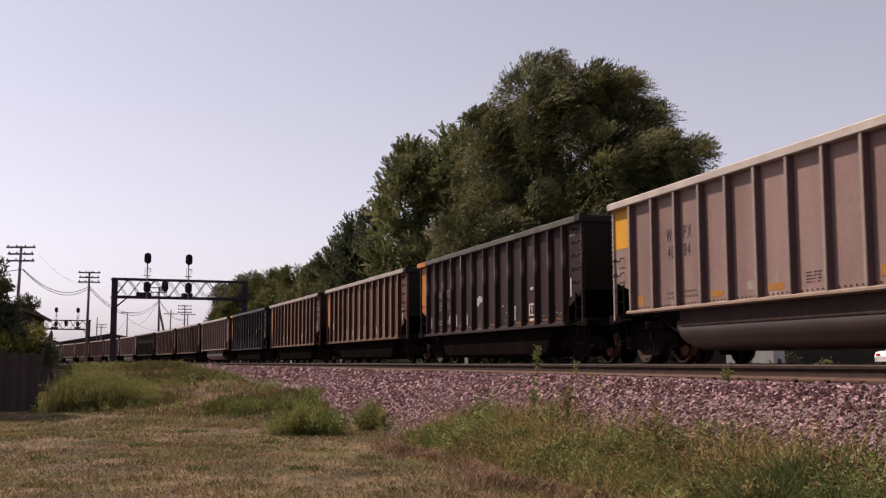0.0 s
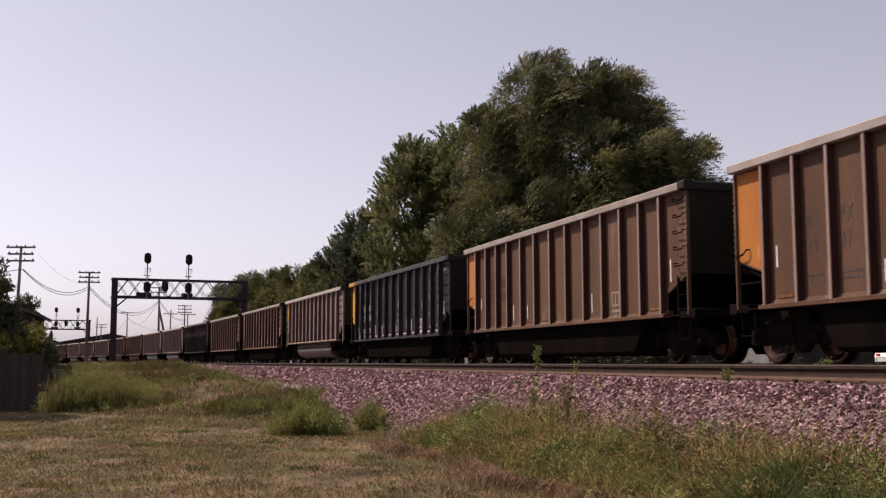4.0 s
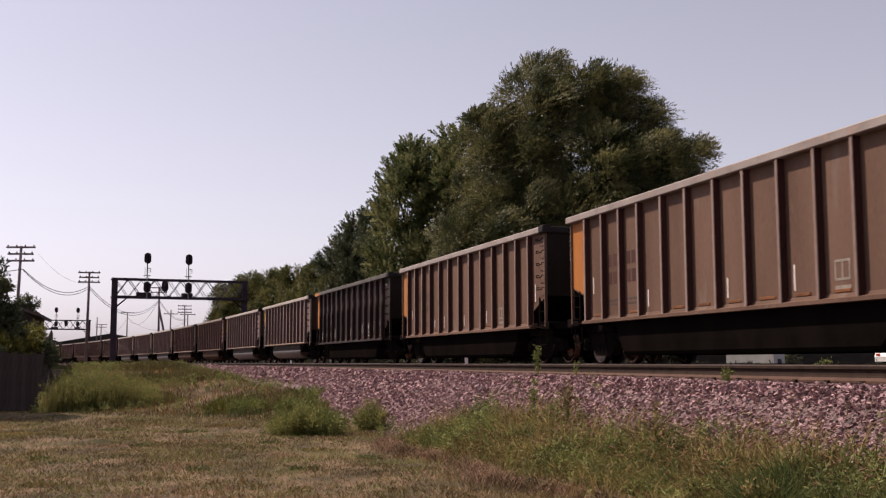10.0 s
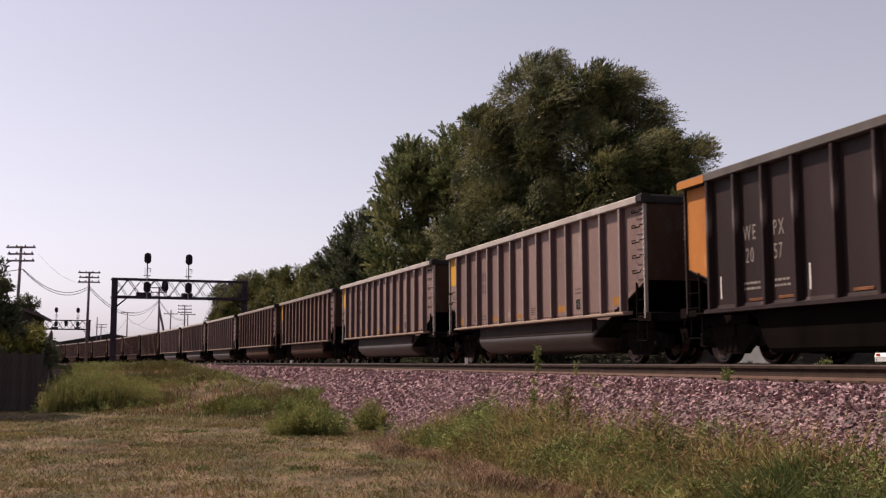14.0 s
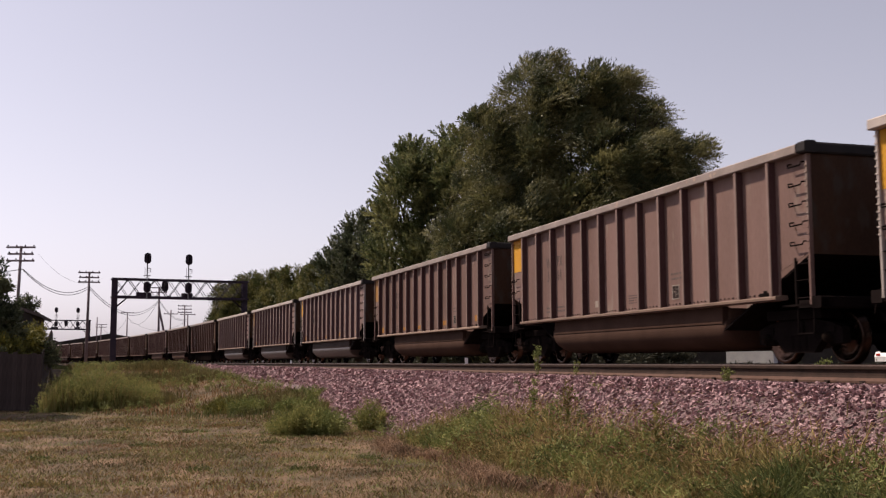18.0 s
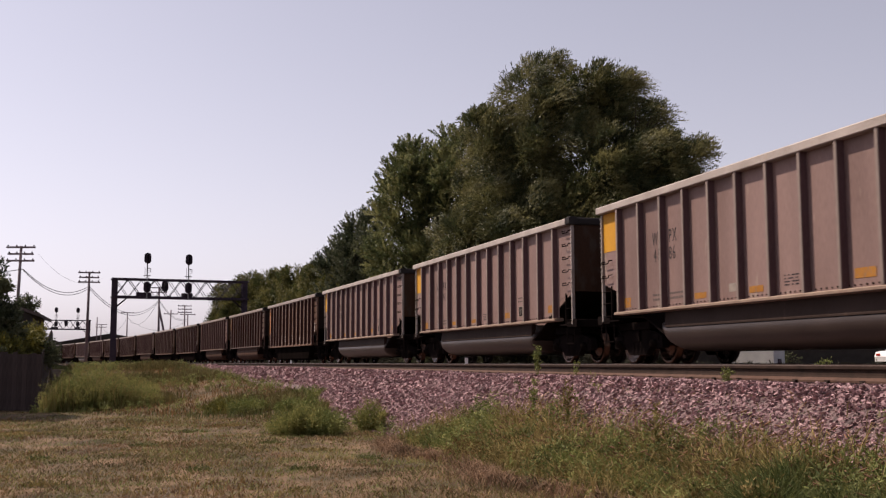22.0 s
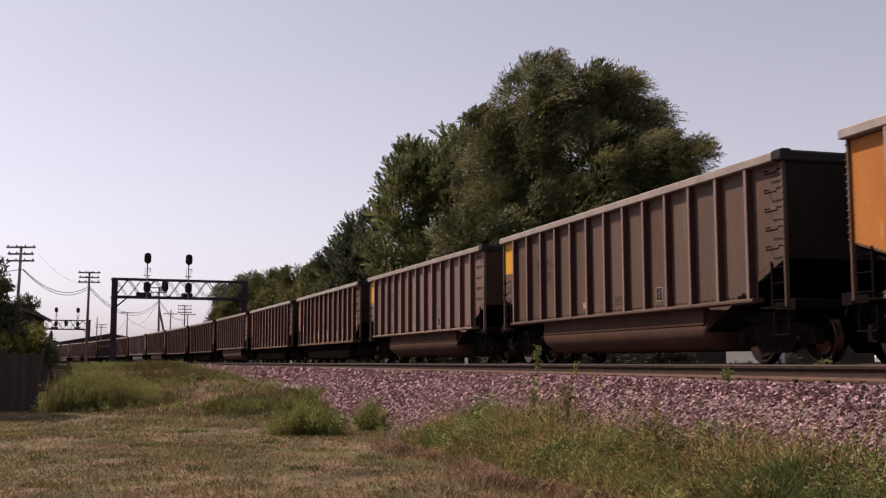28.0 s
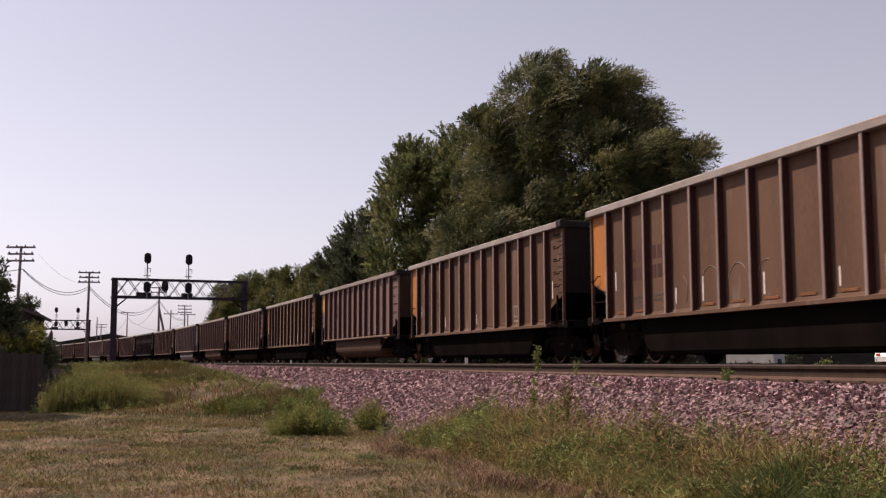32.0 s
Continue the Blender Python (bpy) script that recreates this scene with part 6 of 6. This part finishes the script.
# ------------------------------------------------------------------ line-side things
def head(name, bridge, x, y, z, face):
    """A colour-light signal head: oval backing plate, three hooded lamps."""
    k = Kit()
    pts = [(0.34 * math.cos(a), 0.2 * (1 if math.sin(a) > 0 else -1) + 0.34 * math.sin(a)) for a in [i * 6.2832 / 24 for i in range(24)]]
    k.prism(pts, -0.02, 0.02, "y")
    h = part(name, k.mesh(name, BLACK_STEEL), bridge, "black oval signal head with hoods", pose(x, y, z))
    for dz in (-0.3, 0.0, 0.3):
        q = Kit().turn([(0.11, 0.0), (0.12, -0.28)], (0, -0.02, dz), "y", 14).turn([(0.0, -0.03), (0.1, -0.03)], (0, 0, dz), "y", 14)
        part("hood", q.mesh("hood", BLACK_STEEL), h)
    part("lamp_case", Kit().box(-0.16, 0.16, 0.03, 0.3, -0.42, 0.42, 0.04).mesh("lamp_case", BLACK_STEEL), h)


def signal_bridge(s_mid, turn_deg, x0, y0, span, z_low, z_top, heads, label, bays):
    b = thing("signal_bridge", label, "signal bridge", pose(x0, y0, 0, 0, 0, turn_deg), group="signal bridges over the line")
    dpt = 1.1
    for e, x in enumerate((0.0, span)):
        k = Kit()
        k.box(x - 0.2, x + 0.2, -0.2, 0.2, 0.9, z_top + 0.1, 0.03)
        k.box(x - 0.27, x + 0.27, -0.24, -0.2, 0.9, z_top + 0.12).box(x - 0.27, x + 0.27, 0.2, 0.24, 0.9, z_top + 0.12)
        k.box(x - 0.4, x + 0.4, -0.4, 0.4, 0.9, 1.3, 0.03)
        part("post", k.mesh("post", BLACK_STEEL), b, "black riveted steel post")
        sg = 1 if e == 0 else -1
        part("brace", Kit().rod((x, 0, z_low - 1.1), (x + sg * 1.25, 0, z_low), 0.07, 8).mesh("brace", BLACK_STEEL), b)
    for yy in (-dpt / 2, dpt / 2):
        for z in (z_low, z_top):
            part("truss_chord", Kit().box(-0.3, span + 0.3, yy - 0.08, yy + 0.08, z - 0.09, z + 0.09, 0.015).mesh("truss_chord", BLACK_STEEL), b)
        w = span / bays
        for i in range(bays):
            a, c = (z_low, z_top) if i % 2 == 0 else (z_top, z_low)
            part("diagonal", Kit().box(-0.05, 0.05, -0.03, 0.03, 0, math.hypot(w, z_top - z_low)).mesh("diagonal", BLACK_STEEL), b, m=Matrix.Translation((i * w, yy, a)) @ Vector((w, 0, c - a)).to_track_quat("Z", "Y").to_matrix().to_4x4())
            part("diagonal", Kit().box(-0.035, 0.035, -0.02, 0.02, 0, math.hypot(w, z_top - z_low)).mesh("diagonal", BLACK_STEEL), b, m=Matrix.Translation((i * w, -yy, c)) @ Vector((w, 0, a - c)).to_track_quat("Z", "Y").to_matrix().to_4x4())
            part("gusset", Kit().prism([(i * w - 0.22, a), (i * w, a + 0.2 * (1 if a < c else -1)), (i * w + 0.22, a)], yy - 0.1, yy - 0.085, "y").mesh("gusset", BLACK_STEEL), b)
    part("walkway", Kit().box(0, span, -dpt / 2, dpt / 2, z_low + 0.1, z_low + 0.14).mesh("walkway", BLACK_STEEL), b)
    for hx in heads:
        m = part("signal_mast", Kit().rod((0, 0, z_low - 0.2), (0, 0, z_top + 2.4), 0.06, 10).mesh("signal_mast", MAST_GREY), b, "slim grey signal mast", pose(hx, -dpt / 2 - 0.2, 0))
        part("mast_bracket", Kit().box(-0.05, 0.35, -0.03, 0.03, z_top + 1.05, z_top + 1.1).box(0.3, 0.35, -0.03, 0.03, z_top + 0.7, z_top + 1.1).box(-0.35, 0.3, -0.3, 0.3, z_top + 0.35, z_top + 0.38).mesh("mast_bracket", MAST_GREY), m)
        part("mast_ladder", Kit().box(-0.2, -0.17, 0.15, 0.18, z_low, z_top + 1.2).box(0.17, 0.2, 0.15, 0.18, z_low, z_top + 1.2).mesh("mast_ladder", BLACK_STEEL), m)
        head("signal_head", b, hx, -dpt / 2 - 0.35, z_top + 2.05, -1)
        head("signal_head", b, hx, -dpt / 2 - 0.35, z_top - 0.78, -1)
    head("signal_head", b, heads[0] + (heads[1] - heads[0]) * 0.5, dpt / 2 + 0.35, z_top - 0.55, 1)
    part("relay_box", Kit().box(heads[0] - 0.9, heads[0] + 0.5, -0.4, 0.3, z_low + 0.15, z_low + 0.5, 0.03).mesh("relay_box", BLACK_STEEL), b)
    part("relay_box", Kit().box(heads[1] - 0.5, heads[1] + 0.5, -0.4, 0.3, z_low + 0.15, z_low + 0.5, 0.03).mesh("relay_box", BLACK_STEEL), b)
    return b


def pole(x, y, top, arms, label, lean=(0, 0), arm_turn=0.0, r=0.17, brace=None):
    z0 = float(land(x, y))
    p = thing("utility_pole", label, "utility pole", pose(x, y, z0 - 0.2), group="utility poles along the line")
    h = top - z0 + 0.2
    part("shaft", Kit().rod((0, 0, 0), (lean[0], lean[1], h), r, 12, r * 0.62).mesh("shaft", POLE_WOOD, True), p)
    for dz, ln in arms:
        k = Kit().box(-ln / 2, ln / 2, -0.06, 0.06, -0.07, 0.07, 0.01)
        a = part("crossarm", k.mesh("crossarm", POLE_WOOD), p, "wooden crossarm with insulators", Matrix.Translation((lean[0] * (h - dz) / h, lean[1] - 0.16, h - dz)) @ pose(0, 0, 0, 0, 0, arm_turn))
        n = max(4, int(ln / 0.55))
        for i in range(n):
            q = -ln / 2 + 0.12 + i * (ln - 0.24) / (n - 1)
            if abs(q) > 0.12:
                part("insulator", Kit().turn([(0.0, 0.2), (0.05, 0.18), (0.06, 0.1), (0.03, 0.07)], (q, 0, 0), "z", 8).mesh("insulator", GLASS_DARK), a)
    if brace:
        part("brace_pole", Kit().rod((brace[0], brace[1], 0), (lean[0], lean[1], brace[2]), r * 0.8, 8).mesh("brace_pole", POLE_WOOD), p)
    return p


def cable(a, b, sag, r, label):
    a, b = Vector(a), Vector(b)
    k = Kit()
    n = 14
    pts = []
    for i in range(n + 1):
        t = i / n
        q = a.lerp(b, t)
        q.z -= sag * 4 * t * (1 - t)
        pts.append(q)
    k.tube(pts, r, 5)
    tagged(new("overhead_cable", k.mesh("overhead_cable", WIRE)), label, "cable", group="overhead cables")


def build_lineside():
    signal_bridge(110, 7.5, -2.0, 110.0, 12.75, 7.85, 9.62, (2.95, 6.95), "black steel signal bridge spanning both tracks", 10)
    signal_bridge(235, 8.0, -21.6, 233.4, 12.6, 8.3, 10.15, (6.1, 10.3), "far black steel signal bridge over the tracks", 10)
    three = [(0.12, 2.15), (0.62, 2.0), (1.1, 2.15)]
    pole(-9.15, 92, 10.8, [(0.12, 2.25), (0.66, 2.0), (1.2, 2.2)], "grey wooden utility pole with three crossarms", (0.25, 0), -12, 0.16)
    pole(-4.75, 117, 10.85, three, "grey wooden utility pole with three crossarms", (0.1, 0), 0, 0.17)
    pole(3.5, 170, 13.0, [(0.2, 2.8), (0.9, 2.4)], "tall utility pole with a leaning brace pole", (-0.1, 0), 6, 0.2, brace=(1.9, 0, 9.0))
    pole(-1.55, 230, 11.75, [(0.15, 2.6)], "far utility pole with a single crossarm", (0, 0), 0, 0.16)
    pole(8.1, 190, 11.3, [(0.2, 2.3), (0.75, 2.3), (1.3, 2.3)], "far utility pole with three crossarms", (0, 0), 0, 0.16)
    pole(9.55, 210, 10.65, [(0.15, 2.8)], "far utility pole with one wide crossarm", (0, 0), 4, 0.16)
    pole(5.9, 200, 10.9, [(0.75, 2.5)], "far leaning utility pole with one crossarm", (0.25, 0), 8, 0.16)
    pole(-8.35, 260, 11.85, [], "far bare utility pole", (0, 0), 0, 0.17)
    pole(-8.0, 280, 11.0, [(0.15, 2.6), (0.8, 2.6)], "far utility pole with two crossarms", (0, 0), 0, 0.17)
    for off in (0.0, 0.22):
        cable((-8.7, 92, 8.95 - off * 0.4), (-4.65, 117, 9.35 - off), 1.2 + off * 0.3, 0.03, "dark bundled cable sagging between poles")
        cable((-4.65, 117, 9.35 - off), (3.45, 170, 11.0 - off), 2.4 + off * 0.3, 0.032, "dark bundled cable sagging between poles")
        cable((3.45, 170, 11.0 - off), (9.5, 210, 9.9 - off), 1.3, 0.03, "dark bundled cable sagging between poles")
    cable((-16.0, 66, 8.3), (-8.7, 92, 8.95), 0.9, 0.03, "dark bundled cable sagging between poles")
    cable((-1.55, 230, 10.8), (3.45, 170, 11.2), 2.6, 0.025, "thin far cable sagging between poles")
    cable((-1.55, 230, 10.6), (9.5, 210, 9.4), 2.2, 0.025, "thin far cable sagging between poles")
    cable((-8.0, 280, 10.4), (-1.55, 230, 10.6), 2.4, 0.025, "thin far cable sagging between poles")
    cable((-7.6, 92, 10.2), (-3.4, 117, 10.2), 1.3, 0.008, "thin wire between two crossarms")
    # white marker stakes between the tracks
    for s in (61.2, 31.7):
        x, y, th = on_line(s, 2.35)
        k = Kit().box(-0.05, 0.05, -0.02, 0.02, 0.0, 0.42, 0.01)
        m = thing("marker_stake", "short white marker stake between the tracks", "marker", pose(x, y, float(land(x, y)) - 0.02), group="marker stakes")
        part("stake", k.mesh("stake", WHITE_BODY), m)
        part("cap", Kit().box(-0.055, 0.055, -0.025, 0.025, 0.42, 0.44).mesh("cap", BLACK_STEEL), m)


def build_fence():
    rng = random.Random(3)
    for (x0, y0), (x1, y1), label in (((-9.6, 38.4), (-2.78, 36.3), "weathered grey board fence facing the lawn"), ((-2.8, 36.5), (-4.1, 60.0), "weathered grey board fence running along the railway")):
        d = Vector((x1 - x0, y1 - y0, 0))
        ln = d.length
        a = math.degrees(math.atan2(d.y, d.x))
        f = thing("board_fence", label, "fence", pose(x0, y0, 0, 0, 0, a))
        n = int(ln / 0.152)
        boards = [Kit().prism([(-0.0745, 0), (0.0745, 0), (0.0745, h), (0.05, h + 0.02), (-0.05, h + 0.02), (-0.0745, h)], -0.01, 0.01, "y").mesh("board", FENCE_WOOD) for h in (1.74, 1.77, 1.8)]
        for i in range(n):
            t = (i + 0.5) / n
            z = float(land(x0 + d.x * t, y0 + d.y * t))
            part("board", boards[rng.randrange(3)], f, m=pose(t * ln, 0, z + 0.04, 0, 0, rng.uniform(-0.8, 0.8)))
        for i in range(int(ln / 2.4) + 1):
            t = min(1.0, i * 2.4 / ln)
            z = float(land(x0 + d.x * t, y0 + d.y * t))
            part("post", Kit().box(-0.05, 0.05, 0.06, 0.16, 0, 1.7, 0.01).mesh("post", FENCE_WOOD), f, m=pose(t * ln, 0, z - 0.1))
            if i:
                t0 = (i - 1) * 2.4 / ln
                za = float(land(x0 + d.x * t0, y0 + d.y * t0))
                for h in (0.35, 1.4):
                    k = Kit().rod((t0 * ln, 0.035, za + h), (t * ln, 0.035, z + h), 0.03, 4)
                    part("rail", k.mesh("rail", FENCE_WOOD), f)


def house(x, y, w, d, eave, ridge, wallm, roofm, label, wins=(), turn=0):
    z = float(land(x, y))
    h = thing("house", label, "house", pose(x, y, z - 0.1, 0, 0, turn))
    e, r = eave - z, ridge - z
    k = Kit().prism([(-w / 2, 0), (w / 2, 0), (w / 2, e), (0, r), (-w / 2, e)], -d / 2, d / 2, "y")
    part("wall", k.mesh("wall", wallm), h)
    for sg in (-1, 1):
        k = Kit().prism([(0, r + 0.02), (sg * (w / 2 + 0.4), e - (r - e) * 0.8 / w + 0.02), (sg * (w / 2 + 0.4), e - (r - e) * 0.8 / w + 0.2), (0, r + 0.2)], -d / 2 - 0.4, d / 2 + 0.4, "y")
        part("roof", k.mesh("roof", roofm), h)
    for wx, wz, ww, wh in wins:
        wd = part("window", Kit().box(wx - ww / 2, wx + ww / 2, -d / 2 - 0.04, -d / 2 + 0.02, wz, wz + wh).mesh("window", WHITE_BODY), h)
        part("pane", Kit().box(wx - ww / 2 + 0.07, wx + ww / 2 - 0.07, -d / 2 - 0.05, -d / 2 - 0.042, wz + 0.07, wz + wh - 0.07).mesh("pane", GLASS_DARK), wd)
    return h


def parked_car(x, y, turn, body, label):
    z = float(land(x, y))
    c = thing("car", label, "car", pose(x, y, z, 0, 0, turn))
    side = [(-2.2, 0.32), (-2.25, 0.62), (-2.1, 0.9), (-1.3, 0.98), (-0.7, 1.42), (0.7, 1.45), (1.35, 0.98), (2.1, 0.86), (2.25, 0.6), (2.2, 0.32)]
    part("body", Kit().prism(side, -0.86, 0.86, "y").mesh("body", body), c)
    for s in (-1, 1):
        part("side_window", Kit().prism([(-1.15, 1.0), (-0.66, 1.36), (0.64, 1.38), (1.12, 1.0)], s * 0.862 - 0.004, s * 0.862 + 0.004, "y").mesh("side_window", GLASS_DARK), c)
        for wx in (-1.35, 1.35):
            w = part("wheel", Kit().turn([(0.0, -0.1), (0.2, -0.1), (0.31, -0.08), (0.33, 0.0), (0.31, 0.08), (0.2, 0.1), (0.0, 0.1)], (0, 0, 0), "y", 16).mesh("wheel", RUBBER), c, m=pose(wx, s * 0.8, 0.33))
            part("rim", Kit().turn([(0.0, s * 0.11), (0.2, s * 0.105), (0.21, s * 0.09)], (0, 0, 0), "y", 14).mesh("rim", STEEL_SHINY), w)
    part("windscreen", Kit().add([(1.32, -0.74, 1.0), (1.32, 0.74, 1.0), (0.74, 0.7, 1.41), (0.74, -0.7, 1.41), (1.35, -0.74, 1.0), (1.35, 0.74, 1.0), (0.77, 0.7, 1.42), (0.77, -0.7, 1.42)], [(0, 1, 2, 3), (7, 6, 5, 4), (0, 4, 5, 1), (1, 5, 6, 2), (2, 6, 7, 3), (3, 7, 4, 0)]).mesh("windscreen", GLASS_DARK), c)
    for s in (-0.6, 0.6):
        part("headlight", Kit().box(2.18, 2.24, s - 0.15, s + 0.15, 0.62, 0.76, 0.02).mesh("headlight", STEEL_SHINY), c)
        part("tail_light", Kit().box(-2.26, -2.2, s - 0.12, s + 0.12, 0.66, 0.8, 0.02).mesh("tail_light", RED_BODY), c)
    return c


def build_beyond():
    """What shows beneath and behind the train."""
    z = float(land(34.3, 55))
    t = thing("box_trailer", "white box trailer parked beyond the tracks", "trailer", pose(34.9, 56.2, z, 0, 0, 30))
    part("box", Kit().box(-0.68, 0.68, -1.5, 1.5, 0.16, 1.88, 0.04).mesh("box", SIDING), t)
    part("rear_frame", Kit().box(-0.2, 0.16, -1.56, -1.505, 0.16, 0.5).mesh("rear_frame", BLACK_STEEL), t)
    for s in (-1, 1):
        w = part("wheel", Kit().turn([(0.0, -0.1), (0.2, -0.1), (0.33, -0.08), (0.35, 0.0), (0.33, 0.08), (0.2, 0.1), (0.0, 0.1)], (0, 0, 0), "y", 14).mesh("wheel", RUBBER), t, m=pose(s * 0.5, -0.7, 0.35, 0, 0, 90))
        part("rim", Kit().turn([(0.0, 0.11), (0.2, 0.105), (0.21, 0.09)], (0, 0, 0), "y", 12).mesh("rim", STEEL_SHINY), w)
    parked_car(44.85, 55.0, 10, WHITE_BODY, "white car parked beyond the tracks")
    parked_car(50.5, 59.5, 10, RED_BODY, "red car parked beyond the tracks")
    house(43.5, 68.0, 17.0, 7.0, 3.6, 5.2, GREY_SIDING, ROOF, "low grey shed beyond the tracks", [], -33)
    house(24.5, 62.5, 6.0, 5.0, 3.4, 4.6, SIDING, ROOF, "low pale house under the willow", [(-1.5, 0.8, 1.0, 1.0), (1.4, 0.8, 1.0, 1.0)], -20)
    house(-9.55, 66.4, 8.4, 8.0, 4.2, 5.7, GREY_SIDING, ROOF, "grey house with dark eaves behind garden trees", [(2.6, 1.2, 1.0, 1.2), (-1.0, 1.2, 1.0, 1.2)], 0)
    house(-6.0, 300.0, 26.0, 16.0, 6.6, 8.9, GREY_SIDING, ROOF, "long low far building beside the line", [(-8 + i * 4, 1.5, 1.6, 1.6) for i in range(5)], 0)
    house(-22.5, 330.0, 14.0, 12.0, 5.6, 8.0, GREY_SIDING, ROOF, "far low building behind the line", [(-3, 1.5, 1.4, 1.4), (3, 1.5, 1.4, 1.4)], 0)
    # shrubs along the far side
    for i, (x, y) in enumerate([(39.0, 60.5), (30.0, 60.0), (20.5, 60.5), (17.0, 63.0)]):
        tree("shrub", "low green shrub beyond the tracks", (x, y), [(x, y, 1.9, 0.8), (x + 0.8, y, 1.7, 0.6), (x - 0.7, y + 0.3, 1.7, 0.6)], LEAF_DARK, 60 + i, "round", (0.16, 0.09, 0.09), 220, 0.05)


def sway_rows(i, c, r, habit):
    """Foliage that leans and springs back in a light wind."""
    rng = random.Random(500 + i)
    ph, ph2 = rng.uniform(0, 6.28), rng.uniform(0, 6.28)
    amp = {"willow": 1.0, "shoots": 0.9}.get(habit, 0.3)
    rows = []
    for t in range(0, 33, 1):
        g = 0.6 * math.sin(0.9 * t + ph) + 0.4 * math.sin(2.3 * t + ph2)
        rows.append((t, Matrix.Translation(c + Vector((0.07 * amp * g, 0.02 * amp * g, 0))) @ pose(0, 0, 0, 0, 1.6 * amp * g, 0.8 * amp * g)))
    return rows


def motions():
    for j, (w, wheels) in enumerate(WAGONS):
        times = [t / 2 for t in range(65) if t % 4 == 0 or -25 < START + PITCH * j - run(t / 2) < 75]
        walk(w, [(t, wagon_pose(j, t)) for t in times])
        # wheels turn while the wagon is near enough for it to be seen
        near = [t / 15 for t in range(0, 481) if -8 < START + PITCH * j - run(t / 15) < 42]
        if len(near) > 2:
            for ob, a in wheels:
                rows = [] if near[0] < 0.01 else [(0.0, near[0])]
                rows += [(t, t) for t in near]
                if near[-1] < 31.99:
                    rows.append((32.0, near[-1]))
                walk(ob, [(t, Matrix.Translation((a, 0, WHEEL_R)) @ Matrix.Rotation(run(q) / WHEEL_R, 4, "Y")) for t, q in rows])
    for i, (ob, c, r, habit) in enumerate(SWAY):
        if habit in ("willow", "shoots"):
            walk(ob, sway_rows(i, c, r, habit))


build_ground()
build_tracks()
build_ballast()
build_train()
build_lineside()
build_fence()
build_beyond()
build_trees()
build_weeds()
build_grass()
build_verge_stand()
build_lawn_weeds()
motions()
